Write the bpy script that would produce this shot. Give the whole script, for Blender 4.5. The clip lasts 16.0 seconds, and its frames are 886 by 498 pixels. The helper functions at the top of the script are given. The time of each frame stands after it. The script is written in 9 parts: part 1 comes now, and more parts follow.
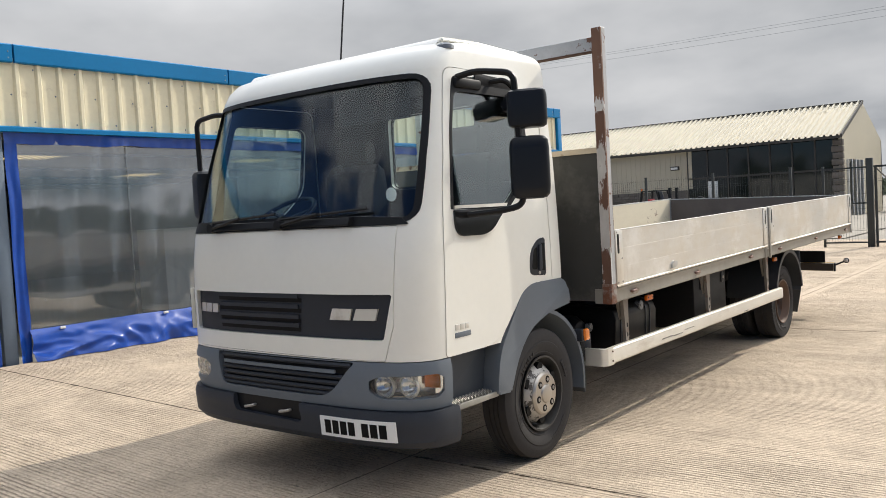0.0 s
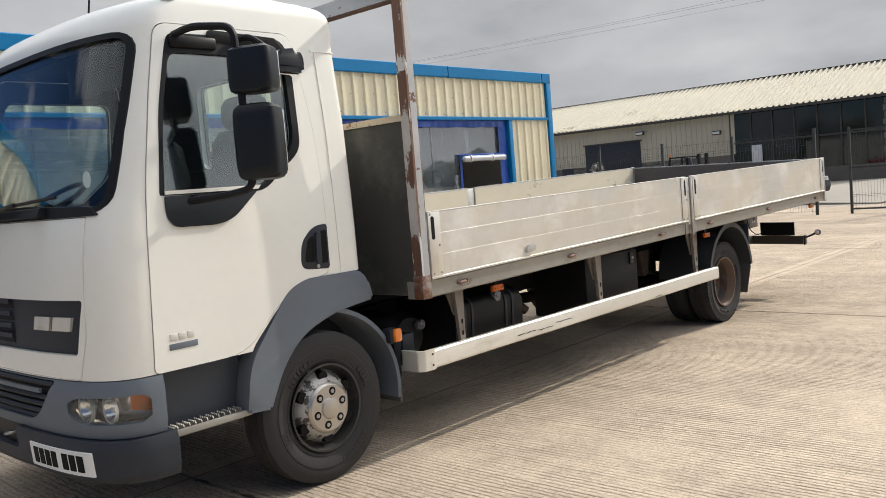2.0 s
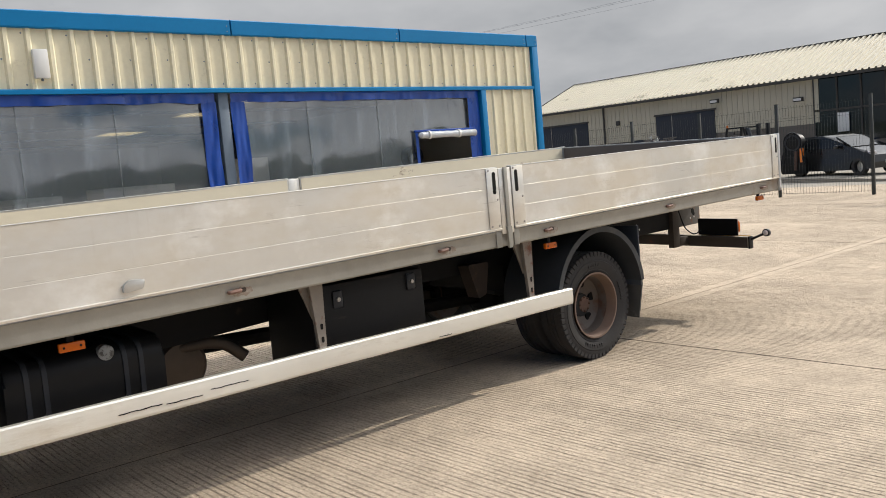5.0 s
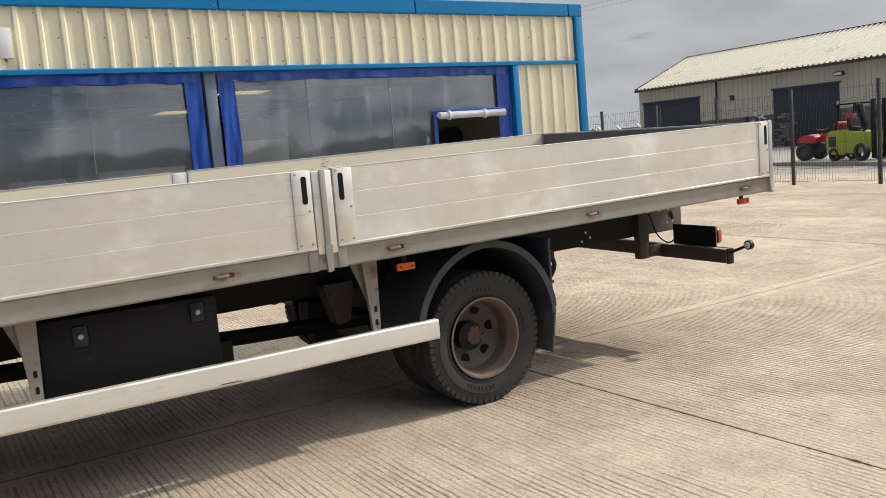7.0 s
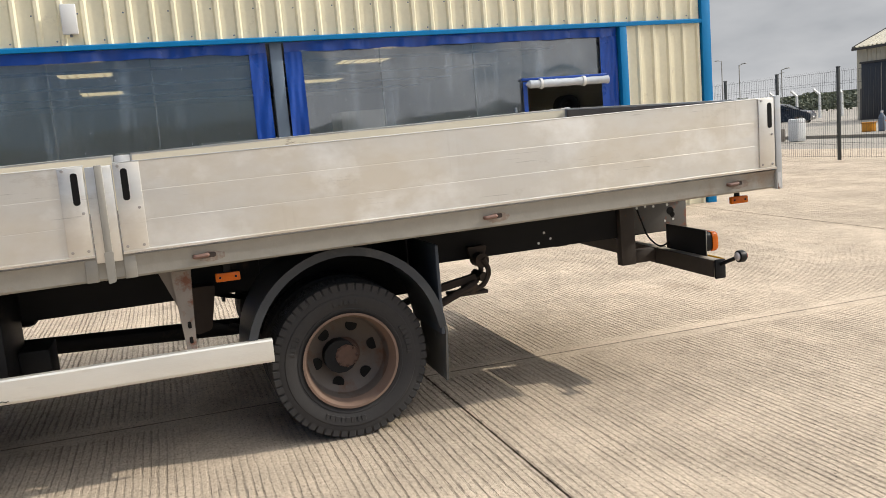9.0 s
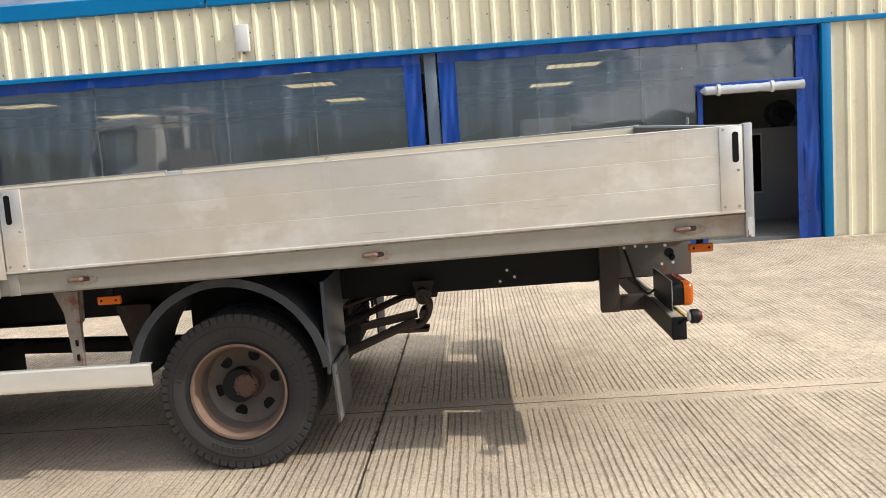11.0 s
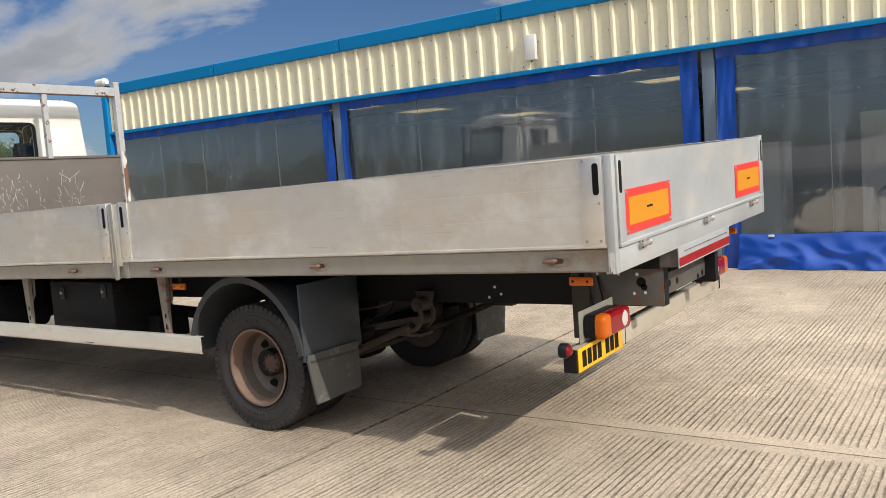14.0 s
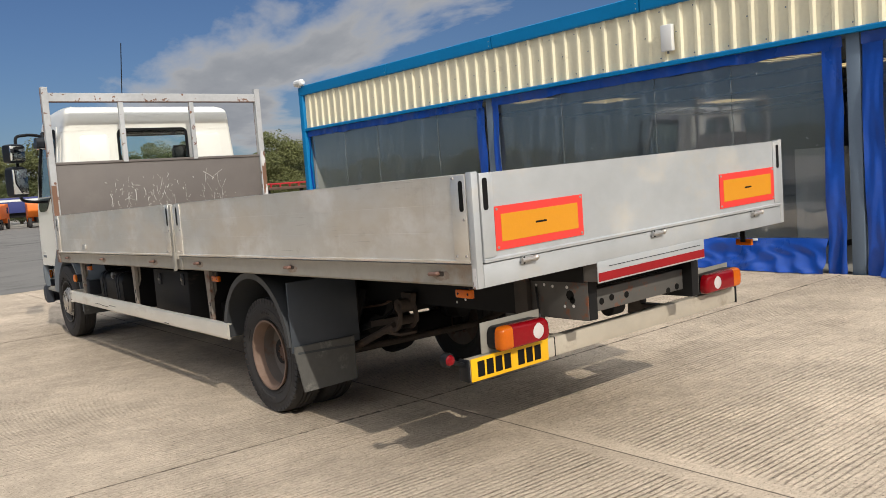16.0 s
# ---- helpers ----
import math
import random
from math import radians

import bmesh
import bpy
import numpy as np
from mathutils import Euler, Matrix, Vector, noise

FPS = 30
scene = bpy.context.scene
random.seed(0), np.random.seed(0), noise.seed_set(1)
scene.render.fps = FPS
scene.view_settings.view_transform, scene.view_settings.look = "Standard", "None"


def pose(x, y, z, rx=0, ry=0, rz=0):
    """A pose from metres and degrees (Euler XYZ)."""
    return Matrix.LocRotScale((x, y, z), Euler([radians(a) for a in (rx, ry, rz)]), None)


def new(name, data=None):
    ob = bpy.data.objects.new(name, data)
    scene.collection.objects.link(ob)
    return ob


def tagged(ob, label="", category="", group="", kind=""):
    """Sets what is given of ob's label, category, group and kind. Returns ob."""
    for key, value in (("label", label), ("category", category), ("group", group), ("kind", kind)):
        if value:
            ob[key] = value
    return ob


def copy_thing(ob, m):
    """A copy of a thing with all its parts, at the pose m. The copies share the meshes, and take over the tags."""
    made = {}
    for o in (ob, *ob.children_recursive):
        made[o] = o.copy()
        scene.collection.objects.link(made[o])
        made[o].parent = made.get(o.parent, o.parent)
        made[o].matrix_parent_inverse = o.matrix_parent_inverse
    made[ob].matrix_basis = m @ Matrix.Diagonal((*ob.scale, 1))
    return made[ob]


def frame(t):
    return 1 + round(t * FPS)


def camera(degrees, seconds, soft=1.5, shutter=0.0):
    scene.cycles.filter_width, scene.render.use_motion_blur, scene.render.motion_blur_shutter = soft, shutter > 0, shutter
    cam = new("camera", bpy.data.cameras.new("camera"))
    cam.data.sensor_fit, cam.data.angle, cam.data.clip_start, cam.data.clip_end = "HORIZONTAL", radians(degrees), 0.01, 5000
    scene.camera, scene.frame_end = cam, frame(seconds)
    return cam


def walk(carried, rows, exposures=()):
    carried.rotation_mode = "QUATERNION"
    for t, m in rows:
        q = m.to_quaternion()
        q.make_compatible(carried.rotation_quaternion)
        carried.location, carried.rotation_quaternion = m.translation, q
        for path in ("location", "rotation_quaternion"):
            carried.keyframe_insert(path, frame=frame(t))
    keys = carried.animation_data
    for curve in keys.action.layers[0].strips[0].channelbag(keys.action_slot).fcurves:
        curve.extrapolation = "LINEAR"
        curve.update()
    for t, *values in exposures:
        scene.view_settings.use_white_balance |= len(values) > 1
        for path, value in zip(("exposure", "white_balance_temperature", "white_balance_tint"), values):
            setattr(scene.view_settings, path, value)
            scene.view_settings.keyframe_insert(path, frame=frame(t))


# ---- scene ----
cam = camera(55.7, 16.0, soft=0.9)
METRES, EYE, TILT, LEAN, TURN = 15.297, 1.597, 0.0, 0.0, 38.3
ROWS = [
    (0.0, 0.0, 0.0, 0.0, -0.15, -2.63, 3.21),
    (0.5, 0.0266, 0.0101, -0.0006, 1.75, -2.98, 3.6),
    (1.0, 0.0561, 0.0179, -0.0022, 2.99, -3.42, 4.07),
    (1.5, 0.0807, 0.0378, -0.0035, 3.54, -3.94, 4.42),
    (2.0, 0.1043, 0.0579, -0.0039, 3.89, -4.26, 4.68),
    (2.5, 0.1304, 0.0769, -0.0038, 4.38, -4.44, 4.87),
    (3.0, 0.1522, 0.1042, -0.0045, 5.13, -4.65, 4.87),
    (3.5, 0.1775, 0.1273, -0.0059, 6.31, -4.88, 4.9),
    (4.0, 0.2015, 0.1534, -0.0067, 7.58, -5.21, 4.95),
    (6.5, 0.3148, 0.2734, -0.0073, 16.42, -6.26, 4.89),
    (7.0, 0.3339, 0.3005, -0.007, 18.93, -6.66, 4.76),
    (7.5, 0.3575, 0.3238, -0.0084, 21.9, -7.1, 4.77),
    (8.0, 0.376, 0.3497, -0.009, 25.16, -7.59, 4.79),
    (8.5, 0.3932, 0.3747, -0.0086, 28.83, -7.96, 4.78),
    (9.0, 0.415, 0.3995, -0.0084, 33.09, -7.94, 4.68),
    (11.5, 0.5111, 0.5264, -0.0079, 59.26, -6.04, 3.94),
    (12.0, 0.5248, 0.552, -0.0087, 65.0, -5.65, 3.87),
    (12.5, 0.5384, 0.5769, -0.008, 70.66, -5.34, 3.84),
    (13.0, 0.5566, 0.6008, -0.0074, 76.2, -5.07, 4.0),
    (13.5, 0.5639, 0.6288, -0.0077, 81.26, -5.05, 4.15),
    (14.0, 0.5758, 0.6563, -0.0076, 85.99, -5.07, 4.2),
    (14.5, 0.5861, 0.6837, -0.0063, 90.44, -5.21, 4.13),
    (15.0, 0.5841, 0.7091, -0.0073, 94.49, -5.31, 4.01),
    (15.5, 0.5842, 0.7362, -0.0074, 98.76, -5.15, 4.01),
    (16.0, 0.5807, 0.7628, -0.0066, 102.96, -4.79, 4.14),
]
walk(cam, [(t, pose(0, 0, EYE, TILT, LEAN, TURN) @ pose(METRES * x, METRES * y, METRES * z, 90 + pitch, roll, yaw)) for t, x, y, z, yaw, pitch, roll in ROWS],
     exposures=[(0.0, 0.29), (3.0, 0.14), (6.5, 0.13), (8.5, 0.20), (12.0, 0.38), (13.5, 0.24), (16.0, -0.02)])

# ---- world and sun ----
SHADE = Vector((-0.33, -1.45, -1.0))          # the way the sunlight goes
SUN_EL = math.atan2(1.0, math.hypot(0.33, 1.45))
SUN_ROT = math.atan2(0.33, 1.45)

world = bpy.data.worlds.new("sky")
scene.world = world
world.use_nodes = True
wn, wl = world.node_tree.nodes, world.node_tree.links
wn.clear()


def wnode(kind, **values):
    n = wn.new(kind)
    for k, v in values.items():
        n.inputs[k].default_value = v
    return n


def wmath(op, a, b=None, clamp=False):
    n = wn.new("ShaderNodeMath")
    n.operation, n.use_clamp = op, clamp
    for i, v in enumerate((a, b)):
        if v is None:
            continue
        if isinstance(v, (int, float)):
            n.inputs[i].default_value = v
        else:
            wl.new(v, n.inputs[i])
    return n.outputs[0]


sky = wn.new("ShaderNodeTexSky")
sky.sky_type, sky.sun_disc, sky.sun_elevation, sky.sun_rotation = "NISHITA", False, SUN_EL, SUN_ROT
sky.air_density, sky.dust_density, sky.ozone_density = 1.0, 0.6, 2.5
coord = wn.new("ShaderNodeTexCoord")
split = wn.new("ShaderNodeSeparateXYZ")
wl.new(coord.outputs["Generated"], split.inputs[0])
up = wmath("MAXIMUM", split.outputs["Z"], 0.0)
deep = wmath("ADD", up, 0.30)
flat = wn.new("ShaderNodeCombineXYZ")
wl.new(wmath("DIVIDE", split.outputs["X"], deep), flat.inputs["X"])
wl.new(wmath("DIVIDE", split.outputs["Y"], deep), flat.inputs["Y"])
big = wnode("ShaderNodeTexNoise", Scale=1.15, Detail=9.0, Roughness=0.56, Distortion=0.3)
wl.new(flat.outputs[0], big.inputs["Vector"])
# the cloud cover thickens towards the north, where the sun stands; to the south stand heaped clouds with blue between them
north = wmath("ADD", wmath("MULTIPLY", wmath("MULTIPLY", split.outputs["Y"], split.outputs["Y"]), 0.16), wmath("MULTIPLY", split.outputs["Y"], 0.13))
cover = wmath("ADD", wmath("ADD", big.outputs["Fac"], north), wmath("MULTIPLY", wmath("MAXIMUM", wmath("SUBTRACT", up, 0.25), 0.0), 0.35))
# a clear blue stretch to the south-east, fewer clouds to the south
se = wmath("ADD", wmath("MULTIPLY", split.outputs["X"], 0.75), wmath("MULTIPLY", split.outputs["Y"], -0.66))
clearing = wmath("MULTIPLY", wmath("MULTIPLY", wmath("SUBTRACT", se, 0.60), 3.0, clamp=True), 0.30)
south = wmath("MULTIPLY", wmath("MULTIPLY", wmath("SUBTRACT", wmath("MULTIPLY", split.outputs["Y"], -1.0), 0.55), 3.0, clamp=True), 0.035)
cover = wmath("SUBTRACT", cover, wmath("ADD", clearing, south))
dense = wmath("MULTIPLY", wmath("SUBTRACT", cover, 0.475), 14.0, clamp=True)
tone = wnode("ShaderNodeTexNoise", Scale=1.7, Detail=5.0, Roughness=0.5)
wl.new(flat.outputs[0], tone.inputs["Vector"])
ramp = wn.new("ShaderNodeValToRGB")
ramp.color_ramp.elements[0].position, ramp.color_ramp.elements[0].color = 0.28, (3.4, 3.6, 3.95, 1)
ramp.color_ramp.elements[1].position, ramp.color_ramp.elements[1].color = 0.72, (7.3, 7.35, 7.5, 1)
midtone = ramp.color_ramp.elements.new(0.47)
midtone.color = (5.4, 5.55, 5.8, 1)
wl.new(wmath("ADD", tone.outputs["Fac"], wmath("MULTIPLY", split.outputs["Y"], 0.04)), ramp.inputs[0])
# heaped clouds: bright thin edges, grey where they are deep
heap = wn.new("ShaderNodeValToRGB")
heap.color_ramp.elements[0].position, heap.color_ramp.elements[0].color = 0.0, (6.6, 6.6, 6.7, 1)
heap.color_ramp.elements[1].position, heap.color_ramp.elements[1].color = 1.0, (3.1, 3.35, 3.8, 1)
heap_mid = heap.color_ramp.elements.new(0.42)
heap_mid.color = (4.4, 4.6, 5.0, 1)
wl.new(wmath("MULTIPLY", wmath("SUBTRACT", cover, 0.50), 6.0, clamp=True), heap.inputs[0])
which = wn.new("ShaderNodeMix")
which.data_type = "RGBA"
wl.new(wmath("MULTIPLY", wmath("ADD", split.outputs["Y"], 0.35), 1.6, clamp=True), which.inputs["Factor"])
wl.new(heap.outputs[0], which.inputs["A"])
wl.new(ramp.outputs[0], which.inputs["B"])
# cloud is brighter overhead than near the horizon
high = wn.new("ShaderNodeVectorMath")
high.operation = "SCALE"
wl.new(which.outputs["Result"], high.inputs[0])
wl.new(wmath("ADD", 1.0, wmath("ADD", wmath("MULTIPLY", wmath("MAXIMUM", wmath("SUBTRACT", up, 0.22), 0.0), wmath("ADD", wmath("MULTIPLY", split.outputs["Y"], 3.0), 4.6)), wmath("MULTIPLY", wmath("SUBTRACT", wmath("ADD", wmath("MULTIPLY", split.outputs["X"], 0.8), wmath("MULTIPLY", split.outputs["Y"], 0.6)), 0.6), 2.0, clamp=True))), high.inputs["Scale"])
clean = wn.new("ShaderNodeVectorMath")
clean.operation = "MULTIPLY"
clean.inputs[1].default_value = (0.46, 0.56, 0.75)
wl.new(sky.outputs[0], clean.inputs[0])
blend = wn.new("ShaderNodeMix")
blend.data_type = "RGBA"
wl.new(dense, blend.inputs["Factor"])
wl.new(clean.outputs[0], blend.inputs["A"])
wl.new(high.outputs[0], blend.inputs["B"])
back = wnode("ShaderNodeBackground", Strength=0.073)
wl.new(blend.outputs["Result"], back.inputs["Color"])
wl.new(back.outputs[0], wn.new("ShaderNodeOutputWorld").inputs["Surface"])

sun = new("sun", bpy.data.lights.new("sun", "SUN"))
sun.data.energy, sun.data.angle, sun.data.color = 3.0, radians(0.55), (1.0, 0.93, 0.82)
sun.rotation_euler = SHADE.to_track_quat("-Z", "Y").to_euler()

# ---- materials ----


def material(name, colour, rough=0.6, metal=0.0, spread=0.12, grain=18.0, stain=1.3, bump=0.08, bump_scale=60.0, second=None, second_at=0.58, second_soft=0.1,
             second_scale=3.0, coat=0.0, stretch=(1, 1, 1), piece=0.0, rough_spread=0.12, second_rough=None, spec=0.5):
    """Colour with grain and stains; second: a colour that breaks through in patches (rust, dirt); piece: how far alike pieces differ."""
    m = bpy.data.materials.new(name)
    m.use_nodes = True
    t = m.node_tree
    b = t.nodes["Principled BSDF"]

    def node(kind, **vals):
        n = t.nodes.new(kind)
        for k, v in vals.items():
            n.inputs[k].default_value = v
        return n

    def calc(op, a, c, clamp=False):
        n = t.nodes.new("ShaderNodeMath")
        n.operation, n.use_clamp = op, clamp
        for i, v in enumerate((a, c)):
            if isinstance(v, (int, float)):
                n.inputs[i].default_value = v
            else:
                t.links.new(v, n.inputs[i])
        return n.outputs[0]

    tc = node("ShaderNodeTexCoord")
    mp = node("ShaderNodeMapping", Scale=stretch)
    t.links.new(tc.outputs["Object"], mp.inputs["Vector"])
    fine = node("ShaderNodeTexNoise", Scale=grain, Detail=5.0, Roughness=0.6)
    wide = node("ShaderNodeTexNoise", Scale=stain, Detail=5.0, Roughness=0.55)
    for n in (fine, wide):
        t.links.new(mp.outputs[0], n.inputs["Vector"])
    shade = calc("ADD", calc("MULTIPLY", calc("SUBTRACT", fine.outputs["Fac"], 0.5), spread * 1.2), calc("MULTIPLY", calc("SUBTRACT", wide.outputs["Fac"], 0.5), spread * 2.2))
    if piece:
        info = node("ShaderNodeObjectInfo")
        shade = calc("ADD", shade, calc("MULTIPLY", calc("SUBTRACT", info.outputs["Random"], 0.5), piece))
    factor = calc("ADD", shade, 1.0)
    vm = node("ShaderNodeVectorMath")
    vm.operation = "SCALE"
    vm.inputs[0].default_value = colour
    t.links.new(factor, vm.inputs["Scale"])
    out, rough_out = vm.outputs[0], None
    r = calc("ADD", calc("MULTIPLY", calc("SUBTRACT", wide.outputs["Fac"], 0.5), rough_spread * 2), rough)
    if second:
        patch = node("ShaderNodeTexNoise", Scale=second_scale, Detail=8.0, Roughness=0.68)
        t.links.new(mp.outputs[0], patch.inputs["Vector"])
        mask = calc("DIVIDE", calc("SUBTRACT", patch.outputs["Fac"], second_at), second_soft, clamp=True)
        mix = t.nodes.new("ShaderNodeMix")
        mix.data_type = "RGBA"
        t.links.new(mask, mix.inputs["Factor"])
        t.links.new(out, mix.inputs["A"])
        vm2 = node("ShaderNodeVectorMath")
        vm2.operation = "SCALE"
        vm2.inputs[0].default_value = second
        t.links.new(factor, vm2.inputs["Scale"])
        t.links.new(vm2.outputs[0], mix.inputs["B"])
        out = mix.outputs["Result"]
        if second_rough is not None:
            r = calc("ADD", r, calc("MULTIPLY", mask, second_rough - rough))
        if metal:
            t.links.new(calc("MULTIPLY", calc("SUBTRACT", 1.0, mask), metal), b.inputs["Metallic"])
    elif metal:
        b.inputs["Metallic"].default_value = metal
    t.links.new(out, b.inputs["Base Color"])
    t.links.new(calc("MAXIMUM", r, 0.03), b.inputs["Roughness"])
    b.inputs["Specular IOR Level"].default_value = spec
    if coat:
        b.inputs["Coat Weight"].default_value, b.inputs["Coat Roughness"].default_value = coat, 0.06
    if bump:
        bn = node("ShaderNodeTexNoise", Scale=bump_scale, Detail=4.0, Roughness=0.6)
        t.links.new(mp.outputs[0], bn.inputs["Vector"])
        bp = node("ShaderNodeBump", Strength=bump, Distance=0.01)
        t.links.new(bn.outputs["Fac"], bp.inputs["Height"])
        t.links.new(bp.outputs[0], b.inputs["Normal"])
    return m


def clear(name, tint=(1, 1, 1), haze=0.0, rough=0.02, haze_colour=(0.7, 0.7, 0.7), gloss=0.09, wavy=0.0, streak=0.0, at_edge=0.0):
    """A thin clear sheet: it lets light straight through, mirrors a little, and is hazed by dirt."""
    m = bpy.data.materials.new(name)
    m.use_nodes = True
    t = m.node_tree
    t.nodes.clear()
    tr = t.nodes.new("ShaderNodeBsdfTransparent")
    tr.inputs["Color"].default_value = (*tint, 1)
    gl = t.nodes.new("ShaderNodeBsdfGlossy")
    gl.inputs["Roughness"].default_value = rough
    di = t.nodes.new("ShaderNodeBsdfDiffuse")
    di.inputs["Color"].default_value = (*haze_colour, 1)
    if streak:
        dust, both = t.nodes.new("ShaderNodeBsdfGlossy"), t.nodes.new("ShaderNodeMixShader")
        dust.inputs["Color"].default_value = (*haze_colour, 1)
        dust.inputs["Roughness"].default_value = 0.55
        both.inputs[0].default_value = 0.55
    lw = t.nodes.new("ShaderNodeLayerWeight")
    lw.inputs["Blend"].default_value = 0.5
    pw = t.nodes.new("ShaderNodeMath")
    pw.operation = "POWER"
    pw.inputs[1].default_value = 3.5
    fr = t.nodes.new("ShaderNodeMath")
    fr.operation = "MULTIPLY_ADD"
    fr.inputs[1].default_value, fr.inputs[2].default_value = 0.75, gloss
    t.links.new(lw.outputs["Facing"], pw.inputs[0])
    t.links.new(pw.outputs[0], fr.inputs[0])
    m1, m2 = t.nodes.new("ShaderNodeMixShader"), t.nodes.new("ShaderNodeMixShader")
    m1.inputs[0].default_value = haze
    if streak:
        tc, mp, no = t.nodes.new("ShaderNodeTexCoord"), t.nodes.new("ShaderNodeMapping"), t.nodes.new("ShaderNodeTexNoise")
        mp.inputs["Scale"].default_value = (4, 4, 0.55)
        no.inputs["Scale"].default_value, no.inputs["Detail"].default_value = 1.6, 7.0
        t.links.new(tc.outputs["Object"], mp.inputs[0])
        t.links.new(mp.outputs[0], no.inputs["Vector"])
        mr = t.nodes.new("ShaderNodeMapRange")
        for k, v in (("From Min", 0.50), ("From Max", 0.68), ("To Min", haze), ("To Max", haze + streak)):
            mr.inputs[k].default_value = v
        t.links.new(no.outputs["Fac"], mr.inputs["Value"])
        t.links.new(mr.outputs[0], m1.inputs[0])
    if wavy:
        wv, bp = t.nodes.new("ShaderNodeTexNoise"), t.nodes.new("ShaderNodeBump")
        wv.inputs["Scale"].default_value = 1.4
        bp.inputs["Strength"].default_value, bp.inputs["Distance"].default_value = wavy, 0.1
        tc2 = t.nodes.new("ShaderNodeTexCoord")
        t.links.new(tc2.outputs["Object"], wv.inputs["Vector"])
        t.links.new(wv.outputs["Fac"], bp.inputs["Height"])
        t.links.new(bp.outputs[0], gl.inputs["Normal"])
    t.links.new(tr.outputs[0], m1.inputs[1])
    if streak:
        t.links.new(di.outputs[0], both.inputs[1])
        t.links.new(dust.outputs[0], both.inputs[2])
        t.links.new(both.outputs[0], m1.inputs[2])
    else:
        t.links.new(di.outputs[0], m1.inputs[2])
    t.links.new(fr.outputs[0], m2.inputs[0])
    t.links.new(m1.outputs[0], m2.inputs[1])
    t.links.new(gl.outputs[0], m2.inputs[2])
    out = t.nodes.new("ShaderNodeOutputMaterial")
    t.links.new(m2.outputs[0], out.inputs["Surface"])
    return m


RUST, DIRT = (0.16, 0.06, 0.03), (0.22, 0.19, 0.15)
PAINT = material("white_paint", (0.80, 0.79, 0.725), 0.30, coat=0.4, spread=0.05, bump=0.01, bump_scale=8, rough_spread=0.05)
GREY = material("grey_plastic", (0.135, 0.155, 0.178), 0.5, spread=0.1, bump=0.05, bump_scale=300, spec=0.28)
DARK = material("dark_plastic", (0.026, 0.029, 0.036), 0.5, spread=0.15, bump=0.05, bump_scale=300, spec=0.28)
BUMPER = material("bumper_plastic", (0.028, 0.032, 0.041), 0.5, spread=0.18, bump=0.05, bump_scale=300, spec=0.28)
GUARDM = material("weathered_guard_rail", (0.76, 0.73, 0.66), 0.42, metal=0.5, spread=0.16, grain=9, stretch=(1, 0.5, 2), second=(0.56, 0.50, 0.41), second_at=0.56, second_soft=0.15, second_scale=2.5)
BLACK = material("black_plastic", (0.009, 0.0095, 0.011), 0.45, spread=0.2, bump=0.03, bump_scale=300, spec=0.2)
GLOSSB = material("gloss_black_plastic", (0.006, 0.006, 0.007), 0.1, spread=0.2, bump=0.0, spec=0.5)
HOUSING = material("mirror_plastic", (0.008, 0.010, 0.014), 0.38, spread=0.2, bump=0.04, bump_scale=300, spec=0.3)
VOID = material("black_paint", (0.007, 0.007, 0.0075), 0.7, spread=0.3, second=(0.035, 0.025, 0.018), second_at=0.62, spec=0.28)
TYRE = material("tyre_rubber", (0.0372, 0.0349, 0.0341), 0.78, spread=0.25, grain=30, bump=0.1, bump_scale=90, second=(0.085, 0.076, 0.064), second_at=0.6, second_soft=0.25, spec=0.28)
GUARD = material("guard_plastic", (0.045, 0.048, 0.052), 0.48, spread=0.2, second=(0.14, 0.13, 0.12), second_at=0.62, second_soft=0.3, spec=0.28)
FLAP = material("flap_rubber", (0.085, 0.083, 0.078), 0.65, spread=0.3, second=(0.2, 0.19, 0.17), second_at=0.56, second_soft=0.2, second_scale=9, spec=0.28)


